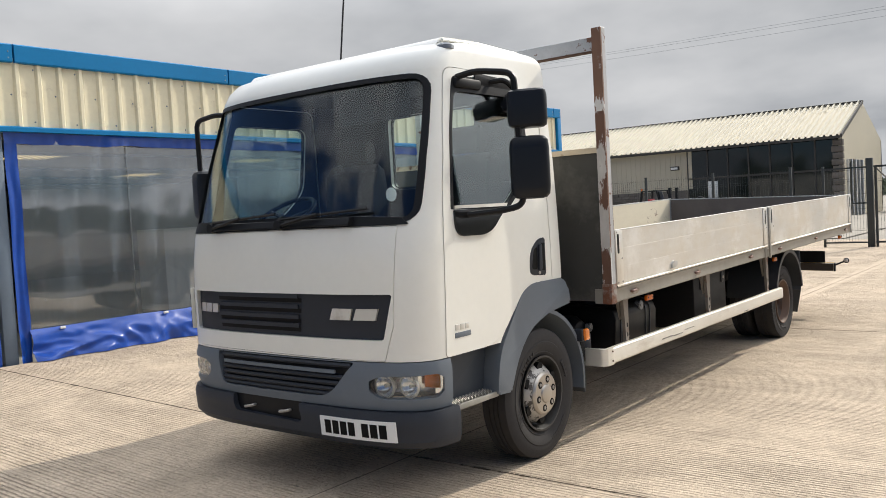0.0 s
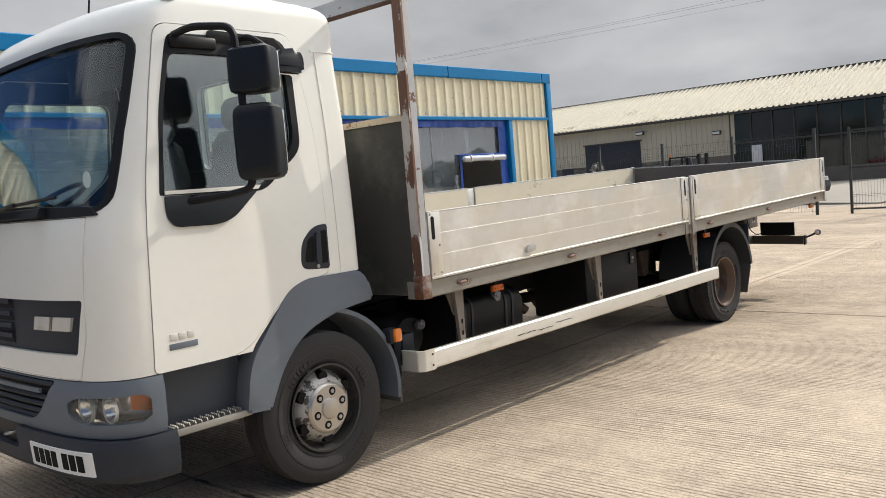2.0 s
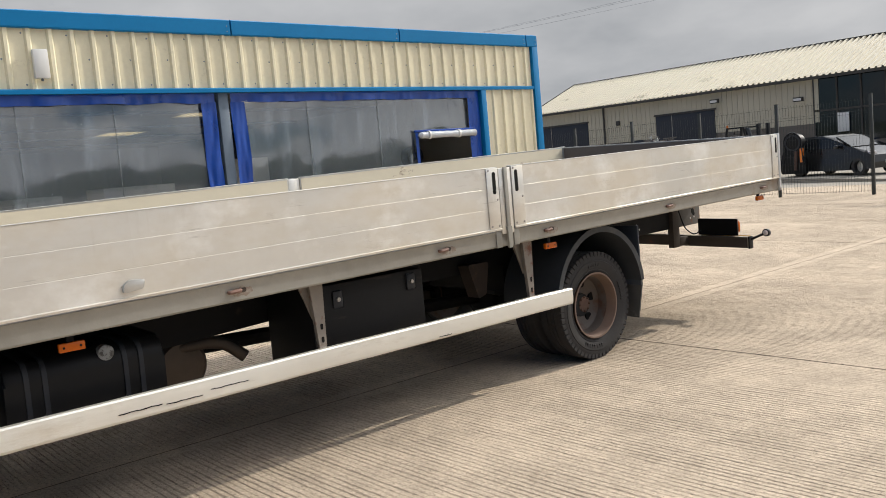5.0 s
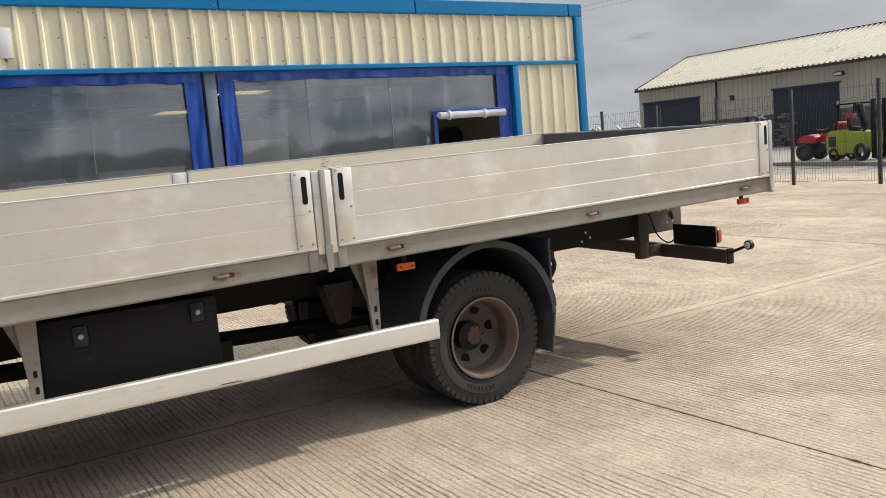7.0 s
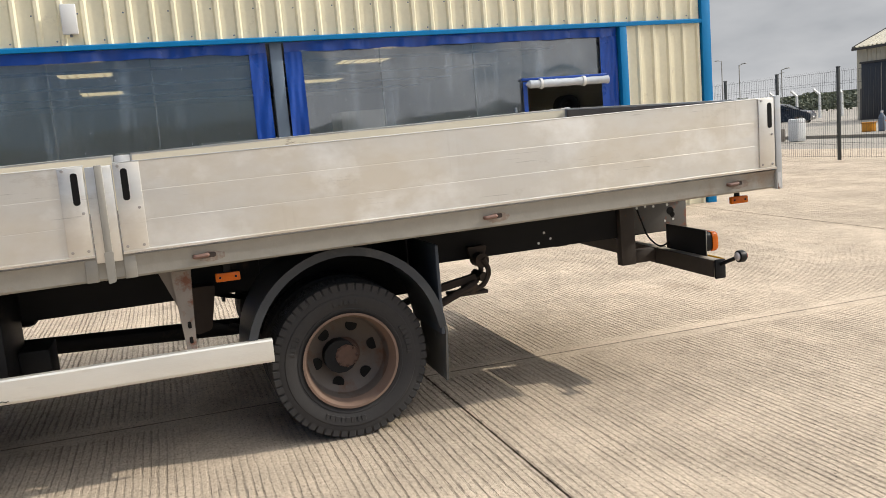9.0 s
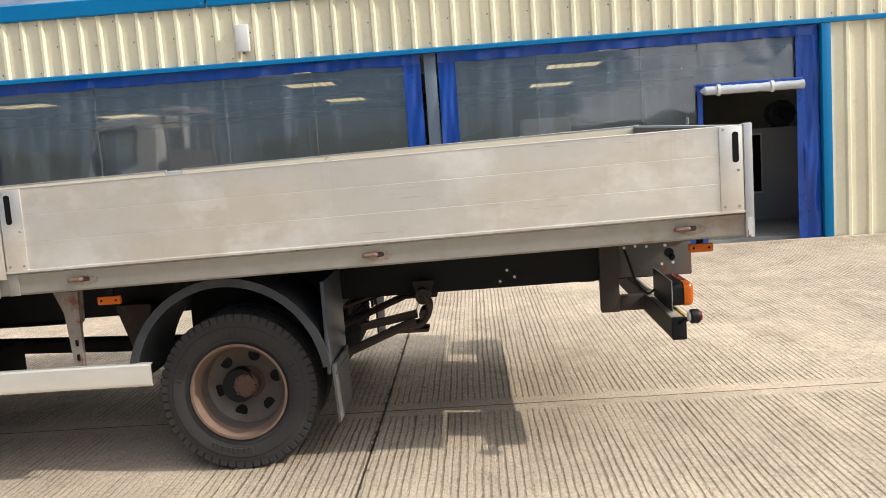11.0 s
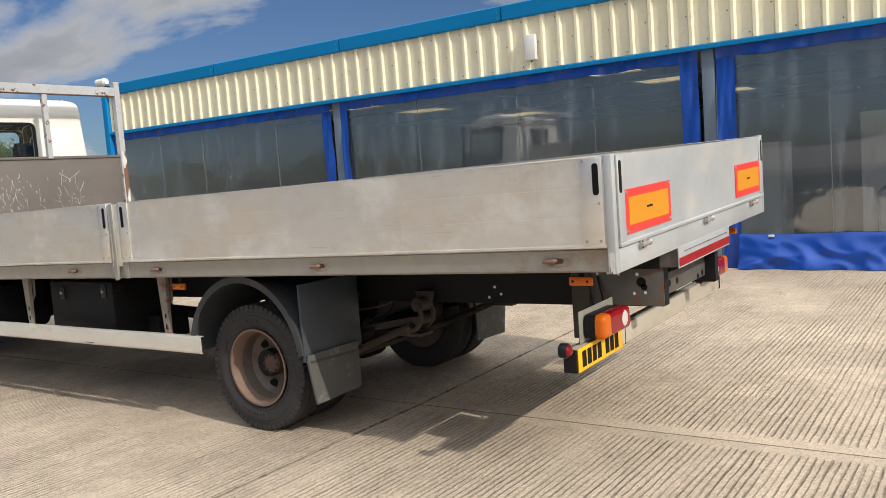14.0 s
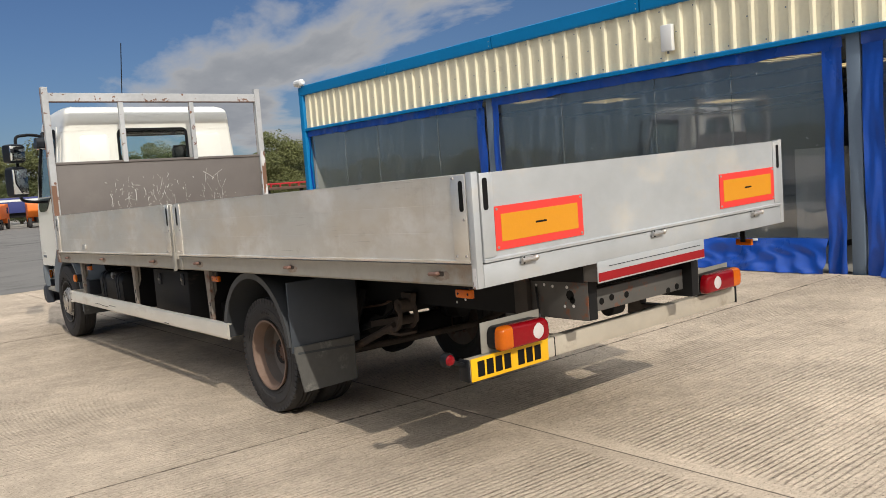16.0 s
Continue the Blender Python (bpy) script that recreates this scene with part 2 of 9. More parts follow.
def weathered(name):
    """Bare aluminium planks: cloudy oxide, tan grime, runs and scuffs."""
    m = material(name, (0.71, 0.69, 0.645), 0.40, metal=0.7, spread=0.10, grain=5, stain=0.9, bump=0.012, rough_spread=0.1)
    t = m.node_tree
    b = t.nodes["Principled BSDF"]
    tc = t.nodes.new("ShaderNodeTexCoord")

    def fuzz(scale, lo, hi, detail=5.0, rough=0.6):
        mp, n, r = t.nodes.new("ShaderNodeMapping"), t.nodes.new("ShaderNodeTexNoise"), t.nodes.new("ShaderNodeMapRange")
        mp.inputs["Scale"].default_value = scale
        n.inputs["Scale"].default_value, n.inputs["Detail"].default_value, n.inputs["Roughness"].default_value = 1.0, detail, rough
        r.inputs["From Min"].default_value, r.inputs["From Max"].default_value = lo, hi
        t.links.new(tc.outputs["Object"], mp.inputs[0])
        t.links.new(mp.outputs[0], n.inputs["Vector"])
        t.links.new(n.outputs["Fac"], r.inputs["Value"])
        return r.outputs[0]

    def times(a, c):
        n = t.nodes.new("ShaderNodeMath")
        n.operation = "MULTIPLY"
        for k, v in enumerate((a, c)):
            if isinstance(v, float):
                n.inputs[k].default_value = v
            else:
                t.links.new(v, n.inputs[k])
        return n.outputs[0]

    out = b.inputs["Base Color"].links[0].from_socket
    cloud = fuzz((1.0, 1.3, 2.6), 0.40, 0.62)
    layers = [((0.62, 0.555, 0.455), times(cloud, 0.72)), ((0.90, 0.89, 0.86), times(fuzz((1.0, 2.1, 3.0), 0.52, 0.66), 0.6)),
              ((0.34, 0.29, 0.23), times(fuzz((1.0, 2.2, 5.0), 0.60, 0.74, 8.0, 0.75), 0.4)),
              ((0.50, 0.44, 0.36), times(times(fuzz((1.0, 40.0, 1.2), 0.54, 0.68), fuzz((1.0, 1.6, 3.0), 0.54, 0.66)), 0.28)),
              ((0.16, 0.14, 0.12), times(times(fuzz((1.0, 3.0, 130.0), 0.63, 0.67), fuzz((1.0, 2.3, 5.0), 0.54, 0.62)), 0.35))]
    for colour, mask in layers:
        mix = t.nodes.new("ShaderNodeMix")
        mix.data_type = "RGBA"
        mix.inputs["B"].default_value = (*colour, 1)
        t.links.new(mask, mix.inputs["Factor"])
        t.links.new(out, mix.inputs["A"])
        out = mix.outputs["Result"]
    t.links.new(out, b.inputs["Base Color"])
    r = t.nodes.new("ShaderNodeMapRange")
    r.inputs["To Min"].default_value, r.inputs["To Max"].default_value = 0.34, 0.62
    t.links.new(cloud, r.inputs["Value"])
    t.links.new(r.outputs[0], b.inputs["Roughness"])
    return m


ALU = weathered("aluminium")
ALUB = material("bright_aluminium", (0.66, 0.645, 0.60), 0.42, metal=0.6, spread=0.2, grain=12, bump=0.02, second=(0.42, 0.37, 0.30), second_at=0.58, second_soft=0.15, second_scale=4)
TAILP = material("tailgate_paint", (0.43, 0.445, 0.455), 0.42, metal=0.3, spread=0.16, grain=9, stain=1.6, bump=0.02, stretch=(1, 1, 1.4), second=(0.46, 0.43, 0.38), second_at=0.54, second_soft=0.2, second_scale=2.4)
LATCHM = material("latch_zinc", (0.48, 0.48, 0.47), 0.4, metal=0.7, spread=0.2)
STEEL = material("galvanised_steel", (0.31, 0.295, 0.26), 0.55, metal=0.3, spread=0.25, grain=14, second=(0.22, 0.15, 0.10), second_at=0.58, second_soft=0.14, second_scale=2.2)
RUSTY = material("rusty_steel", (0.30, 0.27, 0.24), 0.7, metal=0.2, spread=0.3, second=RUST, second_at=0.47, second_soft=0.12, second_scale=7)
RUSTED = material("rust", (0.10, 0.055, 0.038), 0.85, spread=0.45, grain=25, stain=4, bump=0.2, second=(0.07, 0.04, 0.03), second_at=0.52)
WPOST = material("flaking_white_paint", (0.44, 0.445, 0.45), 0.5, metal=0.3, spread=0.3, second=(0.15, 0.07, 0.04), second_at=0.595, second_soft=0.015, second_scale=9, bump=0.1)
FLAKE = material("rust_under_flaking_paint", (0.58, 0.57, 0.56), 0.6, spread=0.12, second=(0.17, 0.085, 0.05), second_at=0.46, second_soft=0.02, second_scale=6, stretch=(1, 1, 0.4), bump=0.2)
RUSTFACE = material("rusted_post_face", (0.14, 0.07, 0.045), 0.8, spread=0.4, grain=25, second=(0.50, 0.48, 0.46), second_at=0.53, second_soft=0.02, second_scale=5, stretch=(1, 1, 0.35), bump=0.2)
EDGE = material("worn_cream_edge", (0.50, 0.42, 0.31), 0.65, spread=0.25, second=(0.16, 0.08, 0.04), second_at=0.56, second_soft=0.06, second_scale=9)
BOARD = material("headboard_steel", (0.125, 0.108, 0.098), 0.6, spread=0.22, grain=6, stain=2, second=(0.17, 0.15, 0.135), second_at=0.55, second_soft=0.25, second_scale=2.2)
# front sheet: the shade behind the cab is put into its dark colour
BOARDF = material("shaded_headboard_front", (0.042, 0.041, 0.037), 0.7, spread=0.35, grain=7, stain=1.6, second=(0.085, 0.082, 0.072), second_at=0.5, second_soft=0.12, second_scale=2.0)
INSIDE = material("dropside_inside", (0.82, 0.73, 0.55), 0.6, spread=0.10, second=(0.40, 0.30, 0.20), second_at=0.645, second_soft=0.05, second_scale=7, stretch=(1, 0.4, 1))
PLY = material("bed_floor", (0.10, 0.085, 0.07), 0.8, spread=0.3)
RIM = material("rusty_rim", (0.105, 0.085, 0.072), 0.6, metal=0.2, spread=0.3, second=(0.10, 0.052, 0.032), second_at=0.50, second_soft=0.14, second_scale=6, second_rough=0.85)
LIPR = material("rust_stained_rim_lip", (0.17, 0.11, 0.08), 0.7, spread=0.3, second=(0.14, 0.08, 0.05), second_at=0.56, second_soft=0.12, second_scale=5)
RIMB = material("black_rim_barrel", (0.025, 0.024, 0.023), 0.5, spread=0.3, second=(0.10, 0.085, 0.07), second_at=0.6, second_soft=0.1, second_scale=10)
RIMF = material("front_rim", (0.42, 0.40, 0.37), 0.5, metal=0.4, spread=0.25, second=(0.05, 0.042, 0.036), second_at=0.50, second_soft=0.04, second_scale=13)
CHROME = material("wheel_trim_metal", (0.46, 0.425, 0.38), 0.36, metal=0.75, spread=0.12, second=(0.3, 0.24, 0.18), second_at=0.64, second_soft=0.1, second_scale=12)
BOLT = material("bolt_steel", (0.4, 0.38, 0.36), 0.5, metal=0.7)
SEAT = material("seat_cloth", (0.010, 0.0105, 0.013), 0.9, spread=0.3, grain=60)
CABIN = material("cab_trim", (0.020, 0.024, 0.030), 0.8, spread=0.1, grain=8, bump=0, spec=0.2)
ORANGE = material("orange_lens", (0.85, 0.22, 0.02), 0.25, spread=0.08, coat=0.5)
AMBER = material("amber_lens", (0.52, 0.11, 0.006), 0.18, spread=0.2, grain=60, spec=0.3)
REDL = material("red_lens", (0.21, 0.003, 0.007), 0.15, spread=0.25, grain=60, spec=0.3)
WHITEL = material("clear_lens", (0.55, 0.50, 0.49), 0.25, spread=0.1, coat=0.4)
REDM = material("red_reflective", (0.72, 0.045, 0.035), 0.4, spread=0.05)
YELM = material("yellow_reflective", (0.60, 0.245, 0.01), 0.4, spread=0.06, grain=80)
REDT = material("red_tape", (0.27, 0.010, 0.013), 0.6, spread=0.3, spec=0.2)
PLATEW = material("white_plate", (0.80, 0.80, 0.78), 0.35, spread=0.03)
PLATEY = material("yellow_plate", (0.80, 0.43, 0.004), 0.35, spread=0.03)
INK = material("black_ink", (0.006, 0.006, 0.006), 0.6, spec=0.15)
MIRROR = material("mirror_glass", (0.8, 0.8, 0.8), 0.03, metal=1.0, spread=0.0, bump=0, rough_spread=0.0)
SCREENG = clear("screen_glass", (0.93, 0.98, 0.98), gloss=0.05, haze=0.0, haze_colour=(0.3, 0.34, 0.36))
GLASS = clear("glass", (0.85, 0.93, 0.92), gloss=0.13, haze=0.008, haze_colour=(0.3, 0.34, 0.36))
LAMPG = clear("lamp_glass", (0.96, 0.97, 0.97), gloss=0.04)
REFL = material("reflector", (0.78, 0.79, 0.80), 0.16, metal=0.85, spread=0.02, bump=0, rough_spread=0.02)
VINYL = clear("clear_vinyl", (0.80, 0.83, 0.84), haze=0.16, haze_colour=(0.42, 0.50, 0.58), gloss=0.20, rough=0.04, streak=0.16, wavy=0.02)
VINYL2 = clear("milky_vinyl", (0.80, 0.83, 0.84), haze=0.13, haze_colour=(0.40, 0.48, 0.58), gloss=0.25, rough=0.05, streak=0.14, wavy=0.02)
SEAM = clear("welded_vinyl_seam", (0.8, 0.83, 0.84), haze=0.16, haze_colour=(0.50, 0.53, 0.55), gloss=0.15, rough=0.1)
GATHER = clear("gathered_vinyl", (0.72, 0.74, 0.75), haze=0.30, haze_colour=(0.62, 0.66, 0.70), gloss=0.25, rough=0.12, streak=0.3)
FLECK = material("pale_scuff", (0.72, 0.74, 0.76), 0.5, spread=0.05)
BLUE = material("blue_pvc", (0.007, 0.058, 0.33), 0.30, spread=0.3, bump=0.05, bump_scale=12)
TRIM = material("blue_trim", (0.002, 0.17, 0.40), 0.5, spread=0.12, spec=0.2)
CLAD = material("cream_cladding", (0.75, 0.69, 0.50), 0.5, spread=0.14, stain=0.8, bump=0.01, second=(0.52, 0.45, 0.32), second_at=0.62, second_soft=0.15)
POST = material("slate_post", (0.12, 0.16, 0.21), 0.5, spread=0.12)
CLADG = material("far_cladding", (0.52, 0.47, 0.36), 0.6, spread=0.1, stain=0.5, bump=0)
ROOFC = material("roof_sheet", (0.60, 0.545, 0.42), 0.6, spread=0.12, stain=0.35, second=(0.20, 0.17, 0.11), second_at=0.61, second_soft=0.1, second_scale=0.35)
STONE = material("dark_stone", (0.16, 0.14, 0.12), 0.85, spread=0.3, grain=6, piece=0.5)
PALEBOX = material("pale_box", (0.68, 0.68, 0.66), 0.5, spread=0.05)
FENCE = material("fence_green_black", (0.025, 0.03, 0.03), 0.5, spread=0.2)
CRATEM = material("pale_board", (0.74, 0.73, 0.68), 0.8, spread=0.12)
WALLIN = material("inside_wall", (0.42, 0.42, 0.40), 0.8, spread=0.1)
FLOORIN = material("inside_floor", (0.36, 0.35, 0.32), 0.7, spread=0.2)
PANE = bpy.data.materials.new("translucent_sheet")
PANE.use_nodes = True
_t = PANE.node_tree
_t.nodes.clear()
_tl, _o = _t.nodes.new("ShaderNodeBsdfTranslucent"), _t.nodes.new("ShaderNodeOutputMaterial")
_tl.inputs["Color"].default_value = (0.74, 0.66, 0.48, 1)
_t.links.new(_tl.outputs[0], _o.inputs["Surface"])


def concrete(name, colour, pitch):
    """Tamped concrete: straight ridges along x, pits and grit, brown stains, smooth margins at two edges of each slab."""
    m = material(name, colour, 0.88, spread=0.22, grain=26, stain=0.4, bump=0, piece=0.08, second=(0.66 * colour[0], 0.62 * colour[1], 0.58 * colour[2]), second_at=0.6, second_soft=0.2, second_scale=0.8, spec=0.08)
    t = m.node_tree
    b = t.nodes["Principled BSDF"]
    geo = t.nodes.new("ShaderNodeNewGeometry")
    tc = t.nodes.new("ShaderNodeTexCoord")

    def calc(op, a, c, clamp=False):
        n = t.nodes.new("ShaderNodeMath")
        n.operation, n.use_clamp = op, clamp
        for k, v in enumerate((a, c)):
            if isinstance(v, (int, float)):
                n.inputs[k].default_value = v
            else:
                t.links.new(v, n.inputs[k])
        return n.outputs[0]

    def fuzz(scale, size, detail=4.0, rough=0.6):
        mp, n = t.nodes.new("ShaderNodeMapping"), t.nodes.new("ShaderNodeTexNoise")
        mp.inputs["Scale"].default_value = scale
        n.inputs["Scale"].default_value, n.inputs["Detail"].default_value, n.inputs["Roughness"].default_value = size, detail, rough
        t.links.new(geo.outputs["Position"], mp.inputs[0])
        t.links.new(mp.outputs[0], n.inputs["Vector"])
        return n.outputs["Fac"]

    def ramp(v, a, c, lo=0.0, hi=1.0):
        n = t.nodes.new("ShaderNodeMapRange")
        for k, w in (("From Min", a), ("From Max", c), ("To Min", lo), ("To Max", hi)):
            n.inputs[k].default_value = w
        t.links.new(v, n.inputs["Value"])
        return n.outputs[0]

    pos = t.nodes.new("ShaderNodeSeparateXYZ")
    t.links.new(geo.outputs["Position"], pos.inputs[0])
    sp = t.nodes.new("ShaderNodeSeparateXYZ")
    t.links.new(tc.outputs["Object"], sp.inputs[0])
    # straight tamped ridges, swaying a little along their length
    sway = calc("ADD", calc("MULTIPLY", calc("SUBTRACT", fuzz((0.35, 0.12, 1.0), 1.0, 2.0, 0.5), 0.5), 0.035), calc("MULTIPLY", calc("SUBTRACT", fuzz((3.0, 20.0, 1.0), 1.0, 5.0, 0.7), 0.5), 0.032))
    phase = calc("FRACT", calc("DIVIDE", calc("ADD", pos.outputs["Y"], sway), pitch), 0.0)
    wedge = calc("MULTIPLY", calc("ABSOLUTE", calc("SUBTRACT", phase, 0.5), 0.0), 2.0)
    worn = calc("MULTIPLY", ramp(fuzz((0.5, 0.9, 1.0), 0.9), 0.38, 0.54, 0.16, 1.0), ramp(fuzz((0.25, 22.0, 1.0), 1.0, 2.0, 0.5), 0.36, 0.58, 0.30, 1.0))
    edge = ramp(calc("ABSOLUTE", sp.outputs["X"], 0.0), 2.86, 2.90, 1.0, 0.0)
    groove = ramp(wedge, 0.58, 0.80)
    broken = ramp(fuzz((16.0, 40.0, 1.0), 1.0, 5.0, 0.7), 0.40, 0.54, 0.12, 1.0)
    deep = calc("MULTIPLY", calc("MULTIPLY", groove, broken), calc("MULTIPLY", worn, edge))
    grit = fuzz((1.0, 1.0, 1.0), 95.0, 4.0, 0.75)
    specks = ramp(fuzz((1.0, 2.2, 1.0), 52.0, 3.0, 0.6), 0.35, 0.39, 1.0, 0.0)
    lumps = fuzz((1.0, 1.8, 1.0), 16.0, 5.0, 0.65)
    height = calc("ADD", calc("MULTIPLY", grit, 0.8), calc("SUBTRACT", calc("MULTIPLY", lumps, 0.5), calc("MULTIPLY", deep, 3.4)))
    # edges of the slabs crumble along the joints that run with the ridges
    gap = calc("SUBTRACT", calc("ABSOLUTE", sp.outputs["Y"], 0.0), calc("MULTIPLY", ramp(fuzz((1.0, 1.0, 1.0), 7.0, 6.0, 0.75), 0.52, 0.75), -0.03))
    gap2 = calc("SUBTRACT", calc("ABSOLUTE", sp.outputs["X"], 0.0), calc("MULTIPLY", ramp(fuzz((1.0, 1.0, 1.0), 9.0, 6.0, 0.75), 0.55, 0.80), -0.012))
    crumble = calc("MAXIMUM", ramp(gap, 2.990, 2.998), ramp(gap2, 2.9935, 2.9975))
    old = b.inputs["Base Color"].links[0].from_socket
    blot = ramp(fuzz((1.0, 1.0, 1.0), 1.7, 6.0, 0.65), 0.38, 0.62, 0.86, 1.06)
    # deep also darkens the grooves: the ridges' shade is put into the colour
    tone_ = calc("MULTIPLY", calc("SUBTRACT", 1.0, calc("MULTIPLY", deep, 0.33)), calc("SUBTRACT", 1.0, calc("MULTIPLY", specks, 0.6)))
    grain2 = calc("MULTIPLY", ramp(fuzz((1.0, 1.6, 1.0), 42.0, 4.0, 0.7), 0.34, 0.62, 0.78, 1.12), ramp(fuzz((1.0, 1.0, 1.0), 8.0, 5.0, 0.7), 0.34, 0.64, 0.90, 1.07))
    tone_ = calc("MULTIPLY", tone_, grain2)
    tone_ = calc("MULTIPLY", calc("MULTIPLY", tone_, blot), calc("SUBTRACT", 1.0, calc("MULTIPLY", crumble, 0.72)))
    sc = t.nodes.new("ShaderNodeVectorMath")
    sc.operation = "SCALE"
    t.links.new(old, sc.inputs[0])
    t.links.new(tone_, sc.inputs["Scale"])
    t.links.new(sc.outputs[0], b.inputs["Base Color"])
    bp = t.nodes.new("ShaderNodeBump")
    bp.inputs["Strength"].default_value, bp.inputs["Distance"].default_value = 0.8, 0.006
    t.links.new(height, bp.inputs["Height"])
    t.links.new(bp.outputs[0], b.inputs["Normal"])
    return m


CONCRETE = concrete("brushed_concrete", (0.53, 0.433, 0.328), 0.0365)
JOINT = material("joint_filler", (0.055, 0.047, 0.038), 0.9, spread=0.3)
TARMAC = material("worn_tarmac", (0.175, 0.165, 0.15), 0.9, spread=0.25, grain=30, stain=0.35, bump=0.15, bump_scale=120, second=(0.11, 0.103, 0.095), second_at=0.52, second_soft=0.12, second_scale=0.45, stretch=(0.7, 1.3, 1), spec=0.15)
FARGROUND = material("far_ground", (0.27, 0.242, 0.20), 0.9, spread=0.3, grain=2, stain=0.12)

# ---- building blocks ----
BASE = {}


def thing(name, label, category, at=(0, 0, 0), group="", kind="", base=None):
    """An Empty at the thing's base; its parts are written in world metres (or, for base, in metres from base)."""
    ob = new(name)
    ob.location = at
    ob.empty_display_size = 0.2
    BASE[ob.name] = Vector(at if base is None else base)
    return tagged(ob, label, category, group, kind)


def root_of(ob):
    while ob.parent:
        ob = ob.parent
    return ob


def part(name, bm, mat, parent=None, label="", smooth=30.0, move=None):
    me = bpy.data.meshes.new(name)
    if move is not None:
        move(bm)
    origin = BASE.get(root_of(parent).name, Vector()) if parent else Vector()
    if parent:
        bmesh.ops.translate(bm, verts=bm.verts, vec=-origin)
    bmesh.ops.recalc_face_normals(bm, faces=bm.faces)
    bm.to_mesh(me)
    bm.free()
    me.materials.append(mat)
    if smooth:
        me.shade_smooth()
        me.set_sharp_from_angle(angle=radians(smooth))
    ob = new(name, me)
    ob.parent = parent
    if label:
        ob["label"] = label
    return ob


def solo(name, bm, mat, label, category, group="", kind="", smooth=30.0):
    """A thing of one mesh, with its origin at the middle of its base."""
    lo = Vector([min(v.co[i] for v in bm.verts) for i in range(3)])
    hi = Vector([max(v.co[i] for v in bm.verts) for i in range(3)])
    at = Vector(((lo.x + hi.x) / 2, (lo.y + hi.y) / 2, lo.z))
    bmesh.ops.translate(bm, verts=bm.verts, vec=-at)
    ob = part(name, bm, mat, None, "", smooth)
    ob.location = at
    return tagged(ob, label, category, group, kind)


def box(x0, x1, y0, y1, z0, z1, bevel=0.0, bm=None, seg=2):
    out = bm if bm is not None else bmesh.new()
    made = bmesh.ops.create_cube(out, size=1.0)["verts"]
    for v in made:
        v.co = Vector(((x0 + x1) / 2 + v.co.x * (x1 - x0), (y0 + y1) / 2 + v.co.y * (y1 - y0), (z0 + z1) / 2 + v.co.z * (z1 - z0)))
    if bevel:
        edges = list({e for v in made for e in v.link_edges})
        bmesh.ops.bevel(out, geom=edges, offset=bevel, segments=seg, profile=0.5, affect="EDGES")
    return out


def prism(outline, axis, a, b, bm=None, bevel=0.0):
    """outline: 2D points in the two other axes (in xyz order), pulled from a to b along axis."""
    out = bm if bm is not None else bmesh.new()

    def at(p, d):
        return {"x": (d, p[0], p[1]), "y": (p[0], d, p[1]), "z": (p[0], p[1], d)}[axis]
    lo = [out.verts.new(at(p, a)) for p in outline]
    hi = [out.verts.new(at(p, b)) for p in outline]
    n = len(outline)
    faces = [out.faces.new(lo), out.faces.new(hi[::-1])]
    for i in range(n):
        faces.append(out.faces.new((lo[i], hi[i], hi[(i + 1) % n], lo[(i + 1) % n])))
    if bevel:
        bmesh.ops.bevel(out, geom=list({e for f in faces[:2] for e in f.edges}), offset=bevel, segments=2, profile=0.5, affect="EDGES")
    return out


def rounded(points, r, n=5):
    """A 2D outline with its corners rounded; r: one radius, or one for each corner."""
    out = []
    k = len(points)
    for i, p in enumerate(points):
        p = Vector(p)
        a, b = Vector(points[i - 1]), Vector(points[(i + 1) % k])
        d = r[i] if isinstance(r, (list, tuple)) else r
        if d <= 0:
            out.append(tuple(p))
            continue
        d = min(d, (a - p).length * 0.49, (b - p).length * 0.49)
        s, e = p + (a - p).normalized() * d, p + (b - p).normalized() * d
        for j in range(n + 1):
            f = j / n
            out.append(tuple(s.lerp(p, f).lerp(p.lerp(e, f), f)))
    return out


def tube(path, r, n=8, bm=None, square=False):
    """A round (or square) bar along a path."""
    out = bm if bm is not None else bmesh.new()
    pts = [Vector(p) for p in path]
    rings = []
    side = None
    for i, p in enumerate(pts):
        d = ((pts[min(i + 1, len(pts) - 1)] - p).normalized() + (p - pts[max(i - 1, 0)]).normalized()).normalized()
        if side is None:
            side = d.cross(Vector((0, 0, 1)) if abs(d.z) < 0.9 else Vector((1, 0, 0))).normalized()
        side = (side - d * side.dot(d)).normalized()
        up2 = d.cross(side)
        k = 4 if square else n
        rr = r * 1.414 if square else r
        rings.append([out.verts.new(p + (side * math.cos(2 * math.pi * (j + (0.5 if square else 0)) / k) + up2 * math.sin(2 * math.pi * (j + (0.5 if square else 0)) / k)) * rr) for j in range(k)])
    k = len(rings[0])
    for a, b in zip(rings, rings[1:]):
        for j in range(k):
            out.faces.new((a[j], a[(j + 1) % k], b[(j + 1) % k], b[j]))
    out.faces.new(rings[0][::-1])
    out.faces.new(rings[-1])
    return out


def bend(points, r, n=5):
    """A 3D path with rounded corners."""
    out = [tuple(points[0])]
    for a, p, b in zip(points, points[1:], points[2:]):
        a, p, b = Vector(a), Vector(p), Vector(b)
        d = min(r, (a - p).length * 0.49, (b - p).length * 0.49)
        s, e = p + (a - p).normalized() * d, p + (b - p).normalized() * d
        out += [tuple(s.lerp(p, j / n).lerp(p.lerp(e, j / n), j / n)) for j in range(n + 1)]
    return out + [tuple(points[-1])]


